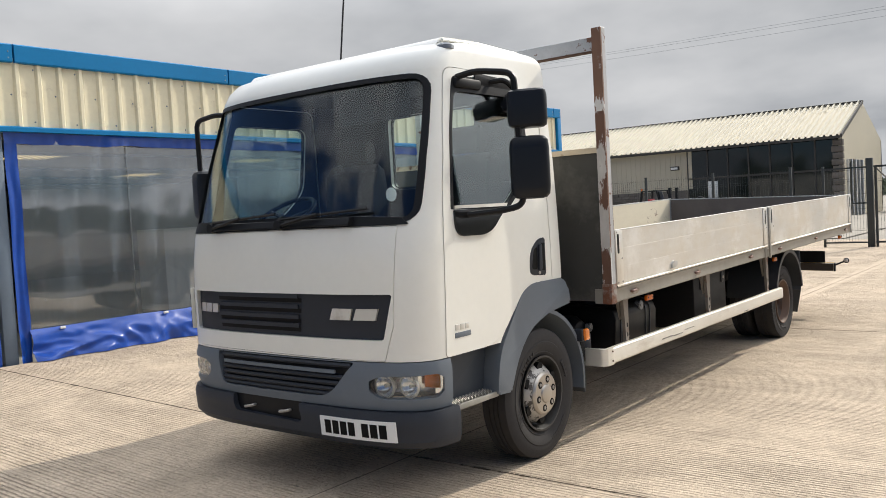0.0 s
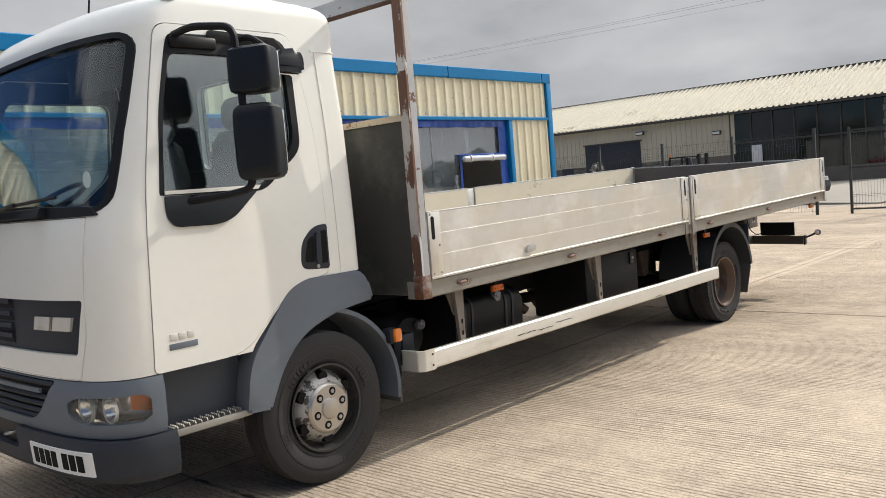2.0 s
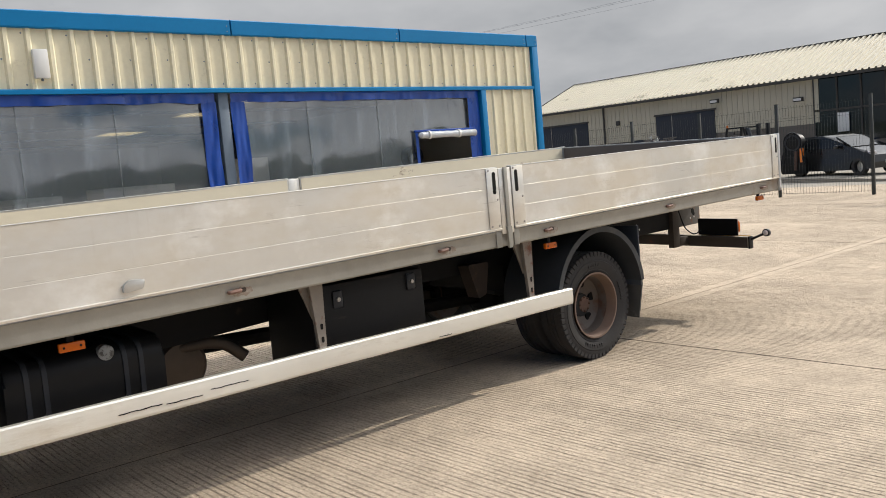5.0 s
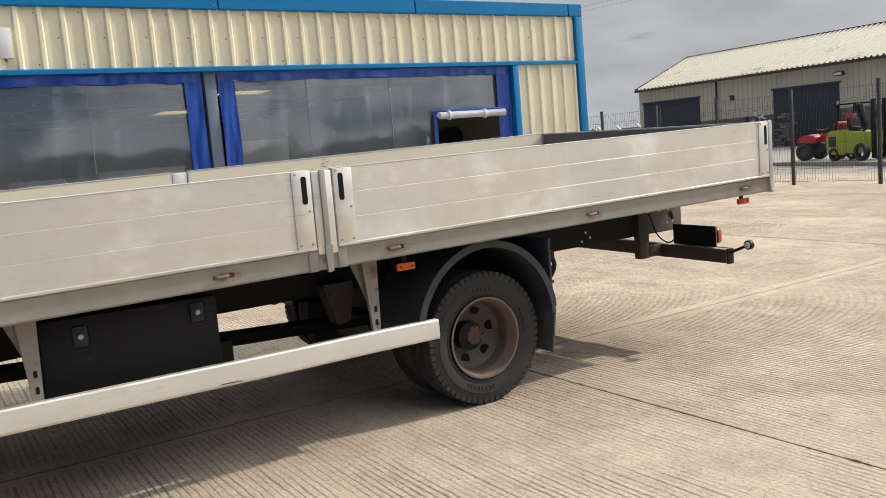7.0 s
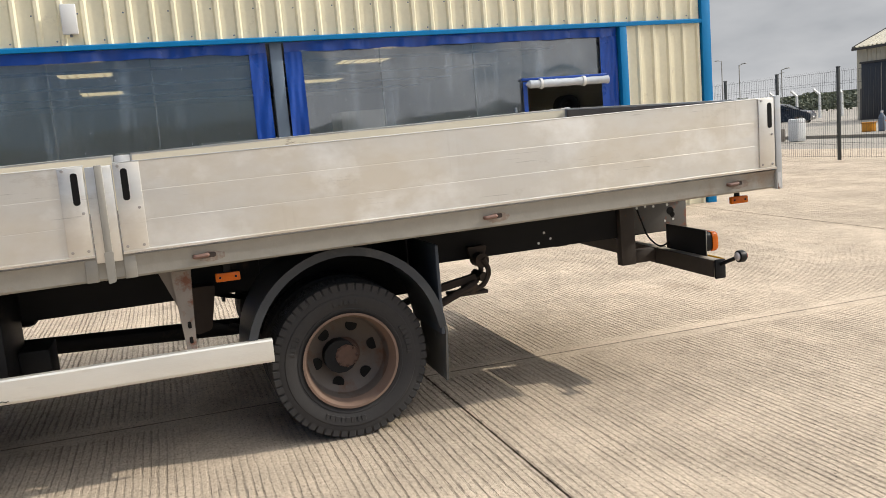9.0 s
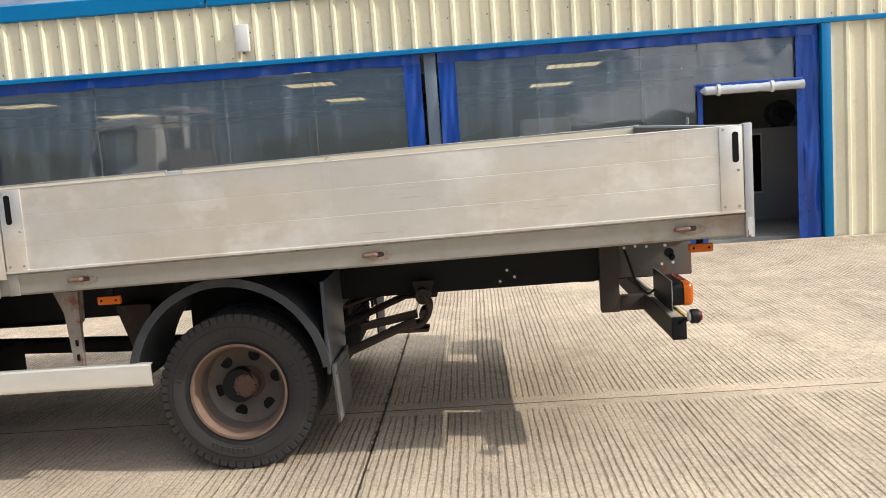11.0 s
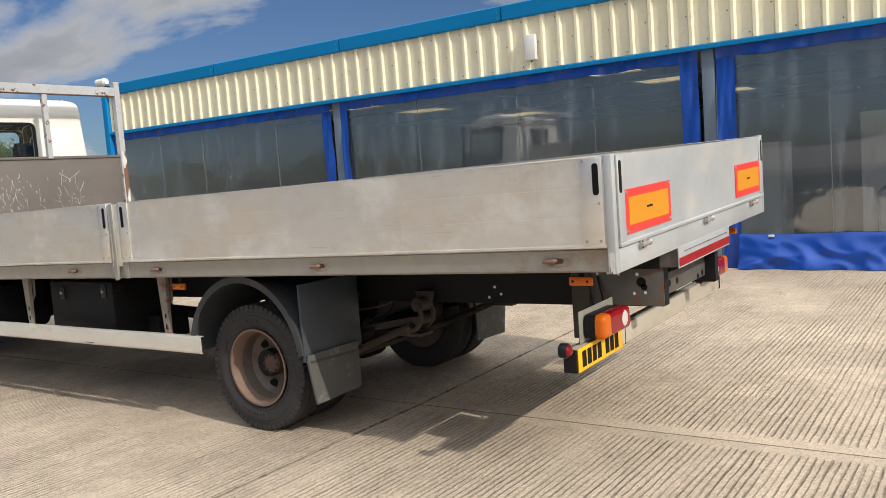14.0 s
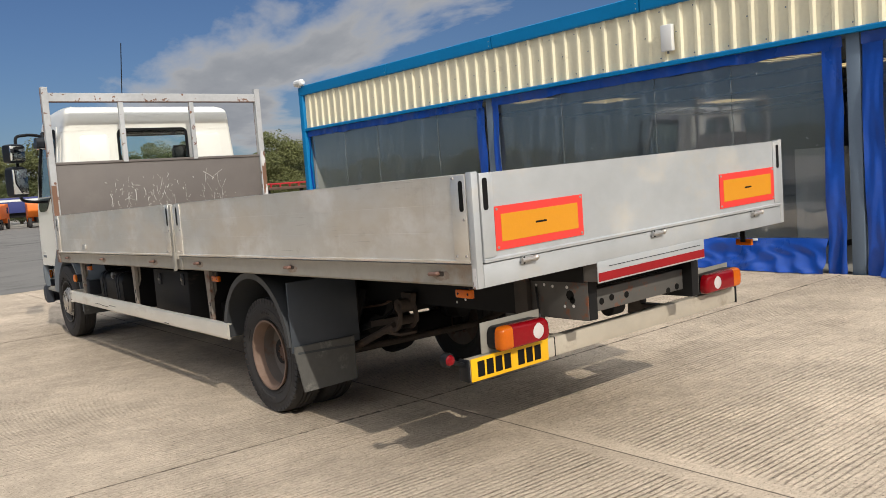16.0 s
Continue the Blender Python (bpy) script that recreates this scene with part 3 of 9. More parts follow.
def lathe(profile, centre, axis="x", n=40, bm=None, closed=False, caps=True):
    """profile: (distance along axis, radius) points, turned about the axis through centre."""
    out = bm if bm is not None else bmesh.new()
    c = Vector(centre)
    rings = []
    for d, r in profile:
        ring = []
        for j in range(n):
            a = 2 * math.pi * j / n
            u, v = r * math.cos(a), r * math.sin(a)
            ring.append(out.verts.new(c + Vector({"x": (d, u, v), "y": (u, d, v), "z": (u, v, d)}[axis])))
        rings.append(ring)
    pairs = list(zip(rings, rings[1:])) + ([(rings[-1], rings[0])] if closed else [])
    for a, b in pairs:
        for j in range(n):
            out.faces.new((a[j], a[(j + 1) % n], b[(j + 1) % n], b[j]))
    if not closed and caps:
        for ring in (rings[0], rings[-1]):
            if (ring[0].co - ring[n // 2].co).length > 1e-6:
                out.faces.new(ring)
    return out


def boolean(bm, cutter, op):
    """bm cut by (or kept within) the closed mesh cutter."""
    obs = []
    for b in (bm, cutter):
        bmesh.ops.recalc_face_normals(b, faces=b.faces)
        me = bpy.data.meshes.new("work")
        b.to_mesh(me)
        obs.append(new("work", me))
        b.free()
    mod = obs[0].modifiers.new("cut", "BOOLEAN")
    mod.operation, mod.object, mod.solver = op, obs[1], "EXACT"
    bpy.context.view_layer.update()
    ev = obs[0].evaluated_get(bpy.context.evaluated_depsgraph_get())
    out = bmesh.new()
    out.from_mesh(ev.to_mesh())
    ev.to_mesh_clear()
    for o in obs:
        me = o.data
        bpy.data.objects.remove(o)
        bpy.data.meshes.remove(me)
    return out


# ---- the ground ----
bm = bmesh.new()
bmesh.ops.create_grid(bm, x_segments=24, y_segments=24, size=1500)
bmesh.ops.translate(bm, verts=bm.verts, vec=(0, 0, -0.03))
ground = part("ground", bm, FARGROUND, None, "wide grey yard and fields under the slabs", 0)
tagged(ground, "wide grey yard ground reaching the horizon", "ground", kind="structure")

def climb(x, y):
    """The yard rises gently to the workshop's threshold and levels out beyond it."""
    far_ = min(1.0, max(0.0, (23.0 - y) / 6.0)) * min(1.0, max(0.0, (y + 22.0) / 10.0))
    return (0.0145 + 0.0011 * min(9.0, max(0.0, 12.0 - y))) * min(6.05, max(0.0, -3.6 - x)) * far_


bm = bmesh.new()
nx, ny_ = 30, 16
grid = [[bm.verts.new((-70 + 110 * i / nx, -62 + 60.095 * j / ny_, 0.0)) for j in range(ny_ + 1)] for i in range(nx + 1)]
for i in range(nx):
    for j in range(ny_):
        bm.faces.new((grid[i][j], grid[i + 1][j], grid[i + 1][j + 1], grid[i][j + 1]))
for v in bm.verts:
    v.co.z = -0.004 + climb(v.co.x, v.co.y)
tarmac = part("tarmac", bm, TARMAC, None, "", 0)
tagged(tarmac, "worn grey tarmac with dark damp stains", "tarmac", kind="structure")

# ---- the workshop with the curtained bays ----
WALL = -9.62
WTOP, BAND = 3.58, 2.78
Y_A, Y_B = -1.76, 16.62
workshop = thing("workshop", "cream clad workshop with blue trim and curtained bays", "building", (-15.5, 7.4, 0), kind="structure")


def ribbed(y0, y1, z0, z1, x, pitch=0.25, depth=0.032, first=0.0):
    """A trapezoid-ribbed sheet that faces +x."""
    out = bmesh.new()
    ys = []
    y = y0
    k = 0
    while y < y1 - 1e-6:
        for d, h in ((0.0, 0), (0.165, 0), (0.188, 1), (0.224, 1), (0.247, 0)):
            yy = y0 + k * pitch + d
            if yy <= y1 + 1e-6:
                ys.append((yy, h))
        k += 1
        y = y0 + k * pitch
    ys.append((y1, 0))
    lo, hi = [], []
    for yy, h in ys:
        lo.append(out.verts.new((x + h * depth, yy, z0)))
        hi.append(out.verts.new((x + h * depth, yy, z1)))
    lob = [out.verts.new((x - 0.02, yy, z0)) for yy in (y0, y1)]
    hib = [out.verts.new((x - 0.02, yy, z1)) for yy in (y0, y1)]
    for i in range(len(ys) - 1):
        out.faces.new((lo[i], lo[i + 1], hi[i + 1], hi[i]))
    out.faces.new(lob + lo[::-1])
    out.faces.new(hib + hi[::-1])
    out.faces.new((lob[0], hib[0], hib[1], lob[1]))
    out.faces.new((lo[0], hi[0], hib[0], lob[0]))
    out.faces.new((lo[-1], hi[-1], hib[1], lob[1]))
    return out


y = Y_A + 0.14
while y < Y_B - 0.2:
    y2 = min(y + 1.0, Y_B - 0.14)
    part("cladding_sheet", ribbed(y + 0.001, y2 - 0.001, BAND + 0.03, WTOP, WALL), CLAD, workshop, smooth=0)
    y = y2
part("cladding_sheet", ribbed(15.24, Y_B - 0.14, 0.03, BAND - 0.03, WALL), CLAD, workshop, "full height cream sheet beside the bays", smooth=0)
screw_bm = lathe([(0.0, 0.0105), (0.004, 0.0095), (0.006, 0.004)], (0, 0, 0), "x", 8)
screw_me = bpy.data.meshes.new("screw")
screw_bm.to_mesh(screw_me)
screw_bm.free()
screw_me.materials.append(POST)
rng = random.Random(4)
k = 0
while Y_A + 0.14 + 0.25 * k < Y_B - 0.3:
    for z in (2.865, 3.17, 3.455):
        if (k + int(z * 10)) % 2 == 0:
            continue
        ob = new("screw", screw_me)
        ob.parent = workshop
        ob.location = Vector((WALL - 0.001, Y_A + 0.14 + 0.25 * k + 0.145 + rng.uniform(-0.008, 0.008), z + rng.uniform(-0.012, 0.012))) - BASE[workshop.name]
    k += 1
for k in range(7):
    y2 = min(Y_A + 0.42 + 2.95 * (k + 1) - 0.02, Y_B + 0.02)
    y1 = Y_A - 0.02 if k == 0 else Y_A + 0.42 + 2.95 * k
    if y2 - y1 < 0.05:
        break
    fas = prism([(WALL - 0.3, 3.735), (WALL + 0.04, 3.73), (WALL + 0.06, 3.715), (WALL + 0.06, 3.535), (WALL + 0.05, 3.52), (WALL - 0.0, 3.52), (WALL - 0.3, 3.6)], "y", y1, y2 - 0.004)
    part("fascia", fas, TRIM, workshop, "turquoise blue eaves fascia")
    for z in (3.64, 3.57):
        part("rivet", lathe([(0, 0.008), (0.006, 0.006)], (WALL + 0.06, y2 - 0.05, z), n=8), BOLT, workshop)
part("band_trim", prism([(WALL - 0.02, BAND - 0.03), (WALL + 0.055, BAND - 0.03), (WALL + 0.055, BAND + 0.015), (WALL + 0.035, BAND + 0.03), (WALL - 0.02, BAND + 0.03)], "y", Y_A, Y_B), TRIM, workshop)
for ya, yb in ((Y_A - 0.02, Y_A + 0.13), (Y_B - 0.13, Y_B + 0.02)):
    part("corner_trim", box(WALL - 0.1, WALL + 0.06, ya, yb, 0, 3.52, 0.006), TRIM, workshop)
part("jamb_trim", box(WALL - 0.06, WALL + 0.05, 15.12, 15.235, 0, BAND - 0.031, 0.006), TRIM, workshop)
for yp in (4.31, 10.26):
    part("post", box(WALL - 0.16, WALL - 0.02, yp - 0.075, yp + 0.075, 0, BAND - 0.031, 0.006), POST, workshop, "slate grey steel post between bays")
# shell behind: roof with rooflights, side and back walls, floor
DEEP, CEIL = -27.0, 3.0
for ya in (Y_A, Y_B - 0.1):
    part("side_wall", box(DEEP, WALL - 0.11, ya, ya + 0.1, 0, CEIL + 0.06), WALLIN, workshop)
part("back_wall", box(DEEP - 0.1, DEEP, Y_A, Y_B, 0, CEIL + 0.06), WALLIN, workshop)
part("lintel", box(WALL - 0.16, WALL - 0.025, Y_A + 0.14, Y_B - 0.14, BAND + 0.0, 3.55), WALLIN, workshop)
STRIPS = [(1.3, 2.4), (7.15, 8.1), (12.3, 13.35)]
ROWS_X = [(-21.0, -19.7), (-16.1, -15.1), (-13.4, -12.8)]
bm = bmesh.new()
edges_y = [Y_A] + [v for pair in STRIPS for v in pair] + [Y_B]
for a, b in zip(edges_y[::2], edges_y[1::2]):
    box(DEEP, WALL - 0.16, a, b, CEIL, CEIL + 0.06, 0, bm)
edges_x = [DEEP] + [v for pair in ROWS_X for v in pair] + [WALL - 0.16]
for a, b in STRIPS:
    for xa, xb in zip(edges_x[::2], edges_x[1::2]):
        box(xa, xb, a, b, CEIL, CEIL + 0.06, 0, bm)
part("roof", bm, WALLIN, workshop, smooth=0)
for a, b in STRIPS:
    for xa, xb in ROWS_X:
        rl = part("rooflight", box(xa + 0.004, xb - 0.004, a + 0.004, b - 0.004, CEIL + 0.02, CEIL + 0.03), PANE, workshop, "translucent roof sheet letting daylight in", smooth=0)
        for q in range(1, 6):
            yy = a + (b - a) * q / 6
            part("rooflight_rib", box(xa, xb, yy - 0.012, yy + 0.012, CEIL + 0.008, CEIL + 0.018), PANE, rl)
for xb in (-11.6, -14.6, -18.0, -21.0, -24.0):
    part("purlin", box(xb, xb + 0.08, Y_A + 0.1, Y_B - 0.1, CEIL - 0.05, CEIL - 0.0), POST, workshop)
inside_floor = solo("inside_floor", box(DEEP, WALL - 0.2, Y_A + 0.1, Y_B - 0.1, -0.02, 0.10), FLOORIN, "dull concrete floor inside the workshop", "floor", kind="structure")


def wave_sheet(ya, yb, za, zb, x, amp=0.02, waves=7.0, seed=0, ny=40, nz=14, thick=0.006, top_fix=True):
    """A hanging sheet that faces +x, with folds that grow away from its fixed top."""
    out = bmesh.new()
    fronts = []
    for i in range(ny + 1):
        col = []
        for j in range(nz + 1):
            yy, zz = ya + (yb - ya) * i / ny, za + (zb - za) * j / nz
            f = (zb - zz) / (zb - za) if top_fix else 1.0
            n = noise.noise(Vector((yy * waves * 0.35, zz * 1.3, seed))) + 0.5 * noise.noise(Vector((yy * waves, zz * 2.4, seed + 9)))
            col.append(out.verts.new((x + amp * n * (0.35 + 0.65 * f), yy, zz)))
        fronts.append(col)
    for i in range(ny):
        for j in range(nz):
            out.faces.new((fronts[i][j], fronts[i + 1][j], fronts[i + 1][j + 1], fronts[i][j + 1]))
    return out


def skirt_sheet(ya, yb, z1, x, seed):
    """A heavy blue skirt with creased folds, its foot spread on the ground."""
    out = bmesh.new()
    ny, nz = int((yb - ya) / 0.028), 20
    cols = []
    for i in range(ny + 1):
        yy = ya + (yb - ya) * i / ny
        low, top = climb(x, yy) + 0.006, z1 + 0.02 * noise.noise(Vector((yy * 1.3, seed, 1)))
        col = []
        for j in range(nz + 1):
            f = j / nz
            r1 = 1 - 2 * abs(noise.noise(Vector((yy * 1.5 - f * 0.9, f * 1.1, seed))))
            r2 = 1 - 2 * abs(noise.noise(Vector((yy * 3.4 + f * 1.3, f * 2.0, seed + 5))))
            r3 = noise.noise(Vector((yy * 9.0, f * 3.0, seed + 8)))
            loose = math.sin(math.pi * min(1.0, (1 - f) * 1.15 + 0.02) * 0.5)
            out_x = loose * (0.035 + 0.075 * r1 + 0.035 * r2 + 0.008 * r3) + 0.05 * (1 - f) ** 3
            col.append(out.verts.new((x + max(0.0, out_x), yy, low + (top - low) * f + 0.02 * loose * r2 * (f > 0.0))))
        cols.append(col)
    for i in range(ny):
        for j in range(nz):
            out.faces.new((cols[i][j], cols[i + 1][j], cols[i + 1][j + 1], cols[i][j + 1]))
    return out


def curtain(name, ya, yb, clear_ya, clear_yb, seed, seams, label, door=None, vinyl=None):
    cu = thing(name, label, "curtain", (WALL, (ya + yb) / 2, 0.02), group="bay curtains")
    x = WALL - 0.015
    vinyl = vinyl or VINYL
    zt = BAND - 0.035
    ct, cb = zt - 0.12, 0.50
    hem = wave_sheet(ya, yb, ct, zt, x, 0.05, 11, seed, 140, 6)
    for v in hem.verts:
        if v.co.z < ct + 0.001:
            v.co.z += 0.022 * noise.noise(Vector((v.co.y * 2.6, seed, 4))) - 0.006
    part("top_hem", hem, BLUE, cu)
    part("side_hem", wave_sheet(ya, clear_ya, 0.03, ct, x, 0.07, 14, seed + 1, 14, 34), BLUE, cu, smooth=60)
    part("side_hem", wave_sheet(clear_yb, yb, 0.03, ct, x, 0.07, 14, seed + 2, 14, 34), BLUE, cu, smooth=60)
    stop = door[0] if door else clear_yb
    part("bottom_skirt", skirt_sheet(clear_ya - 0.02, stop + 0.01, cb, x + 0.004, seed + 3), BLUE, cu, "rumpled blue PVC skirt", smooth=60)
    yy = clear_ya + 0.35
    while yy < stop:
        part("strap_clip", box(x + 0.03, x + 0.055, yy - 0.035, yy + 0.035, cb - 0.035, cb - 0.005, 0.008), PALEBOX, cu)
        yy += 1.38
    panes = [clear_ya - 0.05] + [s for s in seams if s < stop] + [stop + (0.0 if door else 0.05)]
    for a, b in zip(panes, panes[1:]):
        p = part("clear_pane", wave_sheet(a + 0.004, b - 0.004, cb - 0.01, ct + 0.05, x - 0.036, 0.007, 2.0, seed + 4, 16, 12), vinyl, cu, "clear vinyl window, dusty and scratched")
        p.visible_shadow = False
    for s in seams:
        if s < stop:
            part("seam", box(x - 0.030, x - 0.022, s - 0.005, s + 0.005, cb, ct), SEAM, cu)
    rng = random.Random(seed)
    for k in range(26):
        fy, fz, fl, fa = rng.uniform(clear_ya + 0.1, stop - 0.1), rng.uniform(cb + 0.2, ct - 0.1), rng.uniform(0.01, 0.06) ** 1.15, rng.gauss(1.5, 0.6)
        part("scuff", tube([(x - 0.024, fy, fz), (x - 0.024, fy + fl * math.cos(fa), fz + fl * math.sin(fa))], rng.uniform(0.0012, 0.003), 4), FLECK, cu)
    if door:
        d0, d1, dz = door
        p = part("clear_pane", wave_sheet(d0, d1, dz + 0.1, ct + 0.05, x - 0.036, 0.012, 2.5, seed + 5, 16, 8), vinyl, cu)
        p.visible_shadow = False
        part("door_hem", wave_sheet(d0 - 0.03, d0 + 0.03, 0.05, dz + 0.06, x + 0.02, 0.03, 8, seed + 6, 4, 20), BLUE, cu)
        part("door_hem", wave_sheet(d1 - 0.02, clear_yb + 0.03, 0.03, ct, x + 0.012, 0.03, 8, seed + 7, 4, 20), BLUE, cu)
        part("door_hem", box(x + 0.0, x + 0.03, d0 - 0.05, clear_yb, dz + 0.07, dz + 0.11, 0.01), BLUE, cu)
        # clear vinyl gathered beside the doorway
        path = [(x + 0.03 + 0.02 * noise.noise(Vector((q * 0.7, 1, seed))), d0 - 0.17 + 0.10 * q / 12 * (q / 12) + 0.02 * noise.noise(Vector((q * 0.6, 2, seed))), 1.72 - 1.27 * q / 12) for q in range(13)]
        bunch = tube(path, 0.045, 12)
        for v in bunch.verts:
            k = 0.75 + 0.5 * noise.noise(Vector((v.co.y * 26, v.co.z * 2.5, seed)))
            mid = min(path, key=lambda p: abs(p[2] - v.co.z))
            v.co.x, v.co.y = mid[0] + (v.co.x - mid[0]) * k, mid[1] + (v.co.y - mid[1]) * k * (0.6 + 0.5 * (1.72 - v.co.z))
        part("gathered_vinyl", bunch, GATHER, cu, "gathered clear vinyl hanging beside the doorway", smooth=50)
        roll = bmesh.new()
        rings = [(d0 + 0.05 + (d1 - d0) * k / 24, 0.055 + 0.014 * noise.noise(Vector((k * 0.9, seed, 3)))) for k in range(25)]
        lathe([(0.05 - 0.055, 0.01)] + [(a - d0, r) for a, r in rings] + [(d1 - d0 + 0.055, 0.01)], (x + 0.06, d0, dz + 0.02), "y", 14, roll)
        part("rolled_flap", roll, material("rolled_vinyl", (0.50, 0.53, 0.56), 0.25, spread=0.3, bump=0.8, bump_scale=14), cu, "rolled up clear vinyl door flap")
        for f in (0.18, 0.72):
            part("strap", lathe([(-0.02, 0.072), (0.02, 0.072)], (x + 0.06, d0 + (d1 - d0) * f, dz + 0.02), "y", 14), PALEBOX, cu)
    return cu


curtain("curtain", 4.40, 10.14, 4.54, 9.92, 3, [5.9, 7.6, 8.75], "blue PVC bay curtain with wide clear windows")
curtain("curtain", -1.63, 4.20, -1.56, 3.98, 31, [-0.2, 1.0, 2.9], "blue edged milky bay curtain at the far end", vinyl=VINYL2)
curtain("curtain", 10.36, 15.10, 10.58, 14.90, 57, [11.6, 12.9], "blue PVC bay curtain with a rolled up doorway", door=(13.62, 14.84, 2.0))


def alarm_box(at):
    t = thing("alarm_box", "small white alarm box on the cream cladding", "alarm box", at)
    x, y, z = at
    part("body", box(x, x + 0.07, y - 0.085, y + 0.085, z, z + 0.34, 0.012), PALEBOX, t)
    part("stalk", tube([(x + 0.03, y, z - 0.03), (x + 0.03, y, z + 0.002)], 0.015), GREY, t)
    return t


alarm_box((WALL + 0.033, 7.93, 2.93))
cam_thing = thing("security_camera", "white dome security camera at the eaves corner", "camera", (WALL + 0.1, Y_A + 0.1, 3.70))
part("body", lathe([(-0.16, 0.05), (-0.13, 0.075), (0.12, 0.075), (0.16, 0.05)], (WALL + 0.10, Y_A + 0.12, 3.79), "y", 18), PALEBOX, cam_thing)
part("bracket", box(WALL + 0.07, WALL + 0.12, Y_A + 0.08, Y_A + 0.14, 3.69, 3.75), PALEBOX, cam_thing)

# ---- inside the workshop ----
for ya, yb, xa, z1 in ((11.55, 12.30, -12.2, 1.92), (13.0, 13.62, -12.0, 1.30), (8.1, 8.8, -12.3, 1.55), (9.35, 10.5, -12.1, 1.6), (4.9, 5.9, -13.0, 1.2)):
    crate = thing("packing_crate", "pale grey board crate standing on the workshop floor", "crate", (xa - 0.4, (ya + yb) / 2, 0.10), group="crates in the workshop")
    part("body", box(xa - 0.8, xa, ya, yb, 0.185, z1, 0.01), CRATEM, crate)
    for k in range(3):
        yy = ya + (yb - ya - 0.1) * k / 2
        part("skid", box(xa - 0.8, xa, yy, yy + 0.1, 0.10, 0.185), PLY, crate)
office = thing("partition", "grey office partition with a narrow window and door", "partition", (-12.1, 15.3, 0.10))
part("panel", box(-12.15, -12.05, 14.78, 16.4, 0.10, 1.52, 0.005), WALLIN, office)
part("panel", box(-14.6, -12.15, 14.78, 14.86, 0.10, 1.52, 0.005), WALLIN, office)
part("window_frame", box(-12.06, -12.035, 14.96, 15.20, 0.52, 1.45, 0.004), PALEBOX, office)
part("window", box(-12.04, -12.03, 14.99, 15.17, 0.55, 1.42), INK, office)
cabt = thing("cabinet", "pale steel cabinet inside the doorway", "cabinet", (-12.3, 14.3, 0.10))
part("body", box(-12.6, -12.0, 14.05, 14.58, 0.145, 1.0, 0.01), PALEBOX, cabt)
part("plinth", box(-12.57, -12.03, 14.08, 14.55, 0.10, 0.145), DARK, cabt)
blower = thing("blower", "round dark blower on the partition", "blower", (-12.1, 15.55, 1.52))
part("drum", lathe([(-0.12, 0.20), (0.12, 0.20), (0.14, 0.17), (0.14, 0.10), (0.05, 0.06)], (-12.1, 15.5, 1.73), "x", 24), DARK, blower)
part("stand", box(-12.2, -12.0, 15.4, 15.6, 1.52, 1.56), DARK, blower)
crowd = thing("crowd_barrier", "galvanised crowd barrier behind the clear curtain", "barrier", (-11.4, 12.75, 0.10))
part("barrier_frame", tube(bend([(-11.4, 11.85, 0.115), (-11.4, 11.85, 0.92), (-11.4, 13.65, 0.92), (-11.4, 13.65, 0.115)], 0.16), 0.018, 8), STEEL, crowd)
part("lower_rail", tube([(-11.4, 11.85, 0.26), (-11.4, 13.65, 0.26)], 0.012, 6), STEEL, crowd)
for k in range(14):
    yy = 11.98 + 0.118 * k
    part("upright", tube([(-11.4, yy, 0.26), (-11.4, yy, 0.91)], 0.007, 5), STEEL, crowd)
for yy in (12.1, 13.4):
    part("foot", box(-11.65, -11.15, yy - 0.02, yy + 0.02, 0.10, 0.118), STEEL, crowd)

# ---- the flatbed lorry ----
XC = -3.845
EXH = material("heat_browned_steel", (0.085, 0.065, 0.05), 0.55, metal=0.4, spread=0.3, grain=12)
BOXM = material("dusty_black_box", (0.010, 0.010, 0.011), 0.55, spread=0.3, second=(0.055, 0.042, 0.033), second_at=0.56, second_soft=0.12, second_scale=2.0, stretch=(1, 0.5, 3), spec=0.25)
SKIRT = material("dark_grey_panel", (0.050, 0.058, 0.070), 0.45, spread=0.12, bump=0.04, bump_scale=300, spec=0.3)
LEGM = material("dull_drilled_steel", (0.24, 0.21, 0.18), 0.65, metal=0.2, spread=0.3, second=RUST, second_at=0.55, second_soft=0.1, second_scale=8)
CHASS = material("chassis_grey", (0.105, 0.10, 0.094), 0.6, metal=0.2, spread=0.25, second=RUST, second_at=0.56, second_soft=0.08, second_scale=9)
BARM = material("dirty_aluminium_bar", (0.52, 0.47, 0.39), 0.55, metal=0.35, spread=0.2, grain=12, second=(0.32, 0.27, 0.21), second_at=0.55, second_soft=0.15, second_scale=4)
ARMM = material("dark_brown_steel", (0.05, 0.04, 0.033), 0.7, spread=0.35, second=RUST, second_at=0.60, second_soft=0.1, second_scale=8)
SUSP = material("dusty_brown_suspension", (0.042, 0.030, 0.023), 0.8, spread=0.4, grain=14, second=(0.085, 0.05, 0.032), second_at=0.54, second_soft=0.15, second_scale=7)
CAPM = material("scuffed_cap", (0.22, 0.23, 0.24), 0.5, spread=0.3, second=(0.05, 0.05, 0.05), second_at=0.5, second_soft=0.08, second_scale=40)
HOOKM = material("pinkish_rusty_steel", (0.19, 0.105, 0.078), 0.6, spread=0.3)
STAINM = material("brown_rust_bloom", (0.23, 0.175, 0.135), 0.75, spread=0.35, grain=40, second=(0.30, 0.27, 0.23), second_at=0.47, second_soft=0.15, second_scale=30)
SCRATCH = material("bright_scratch", (0.62, 0.60, 0.57), 0.5, metal=0.3, spread=0.1)
lorry = thing("flatbed_lorry", "white flatbed lorry with aluminium dropsides parked on concrete", "lorry", (XC, 7.6, 0), base=(0, 7.6, 0))
CABW = 1.035


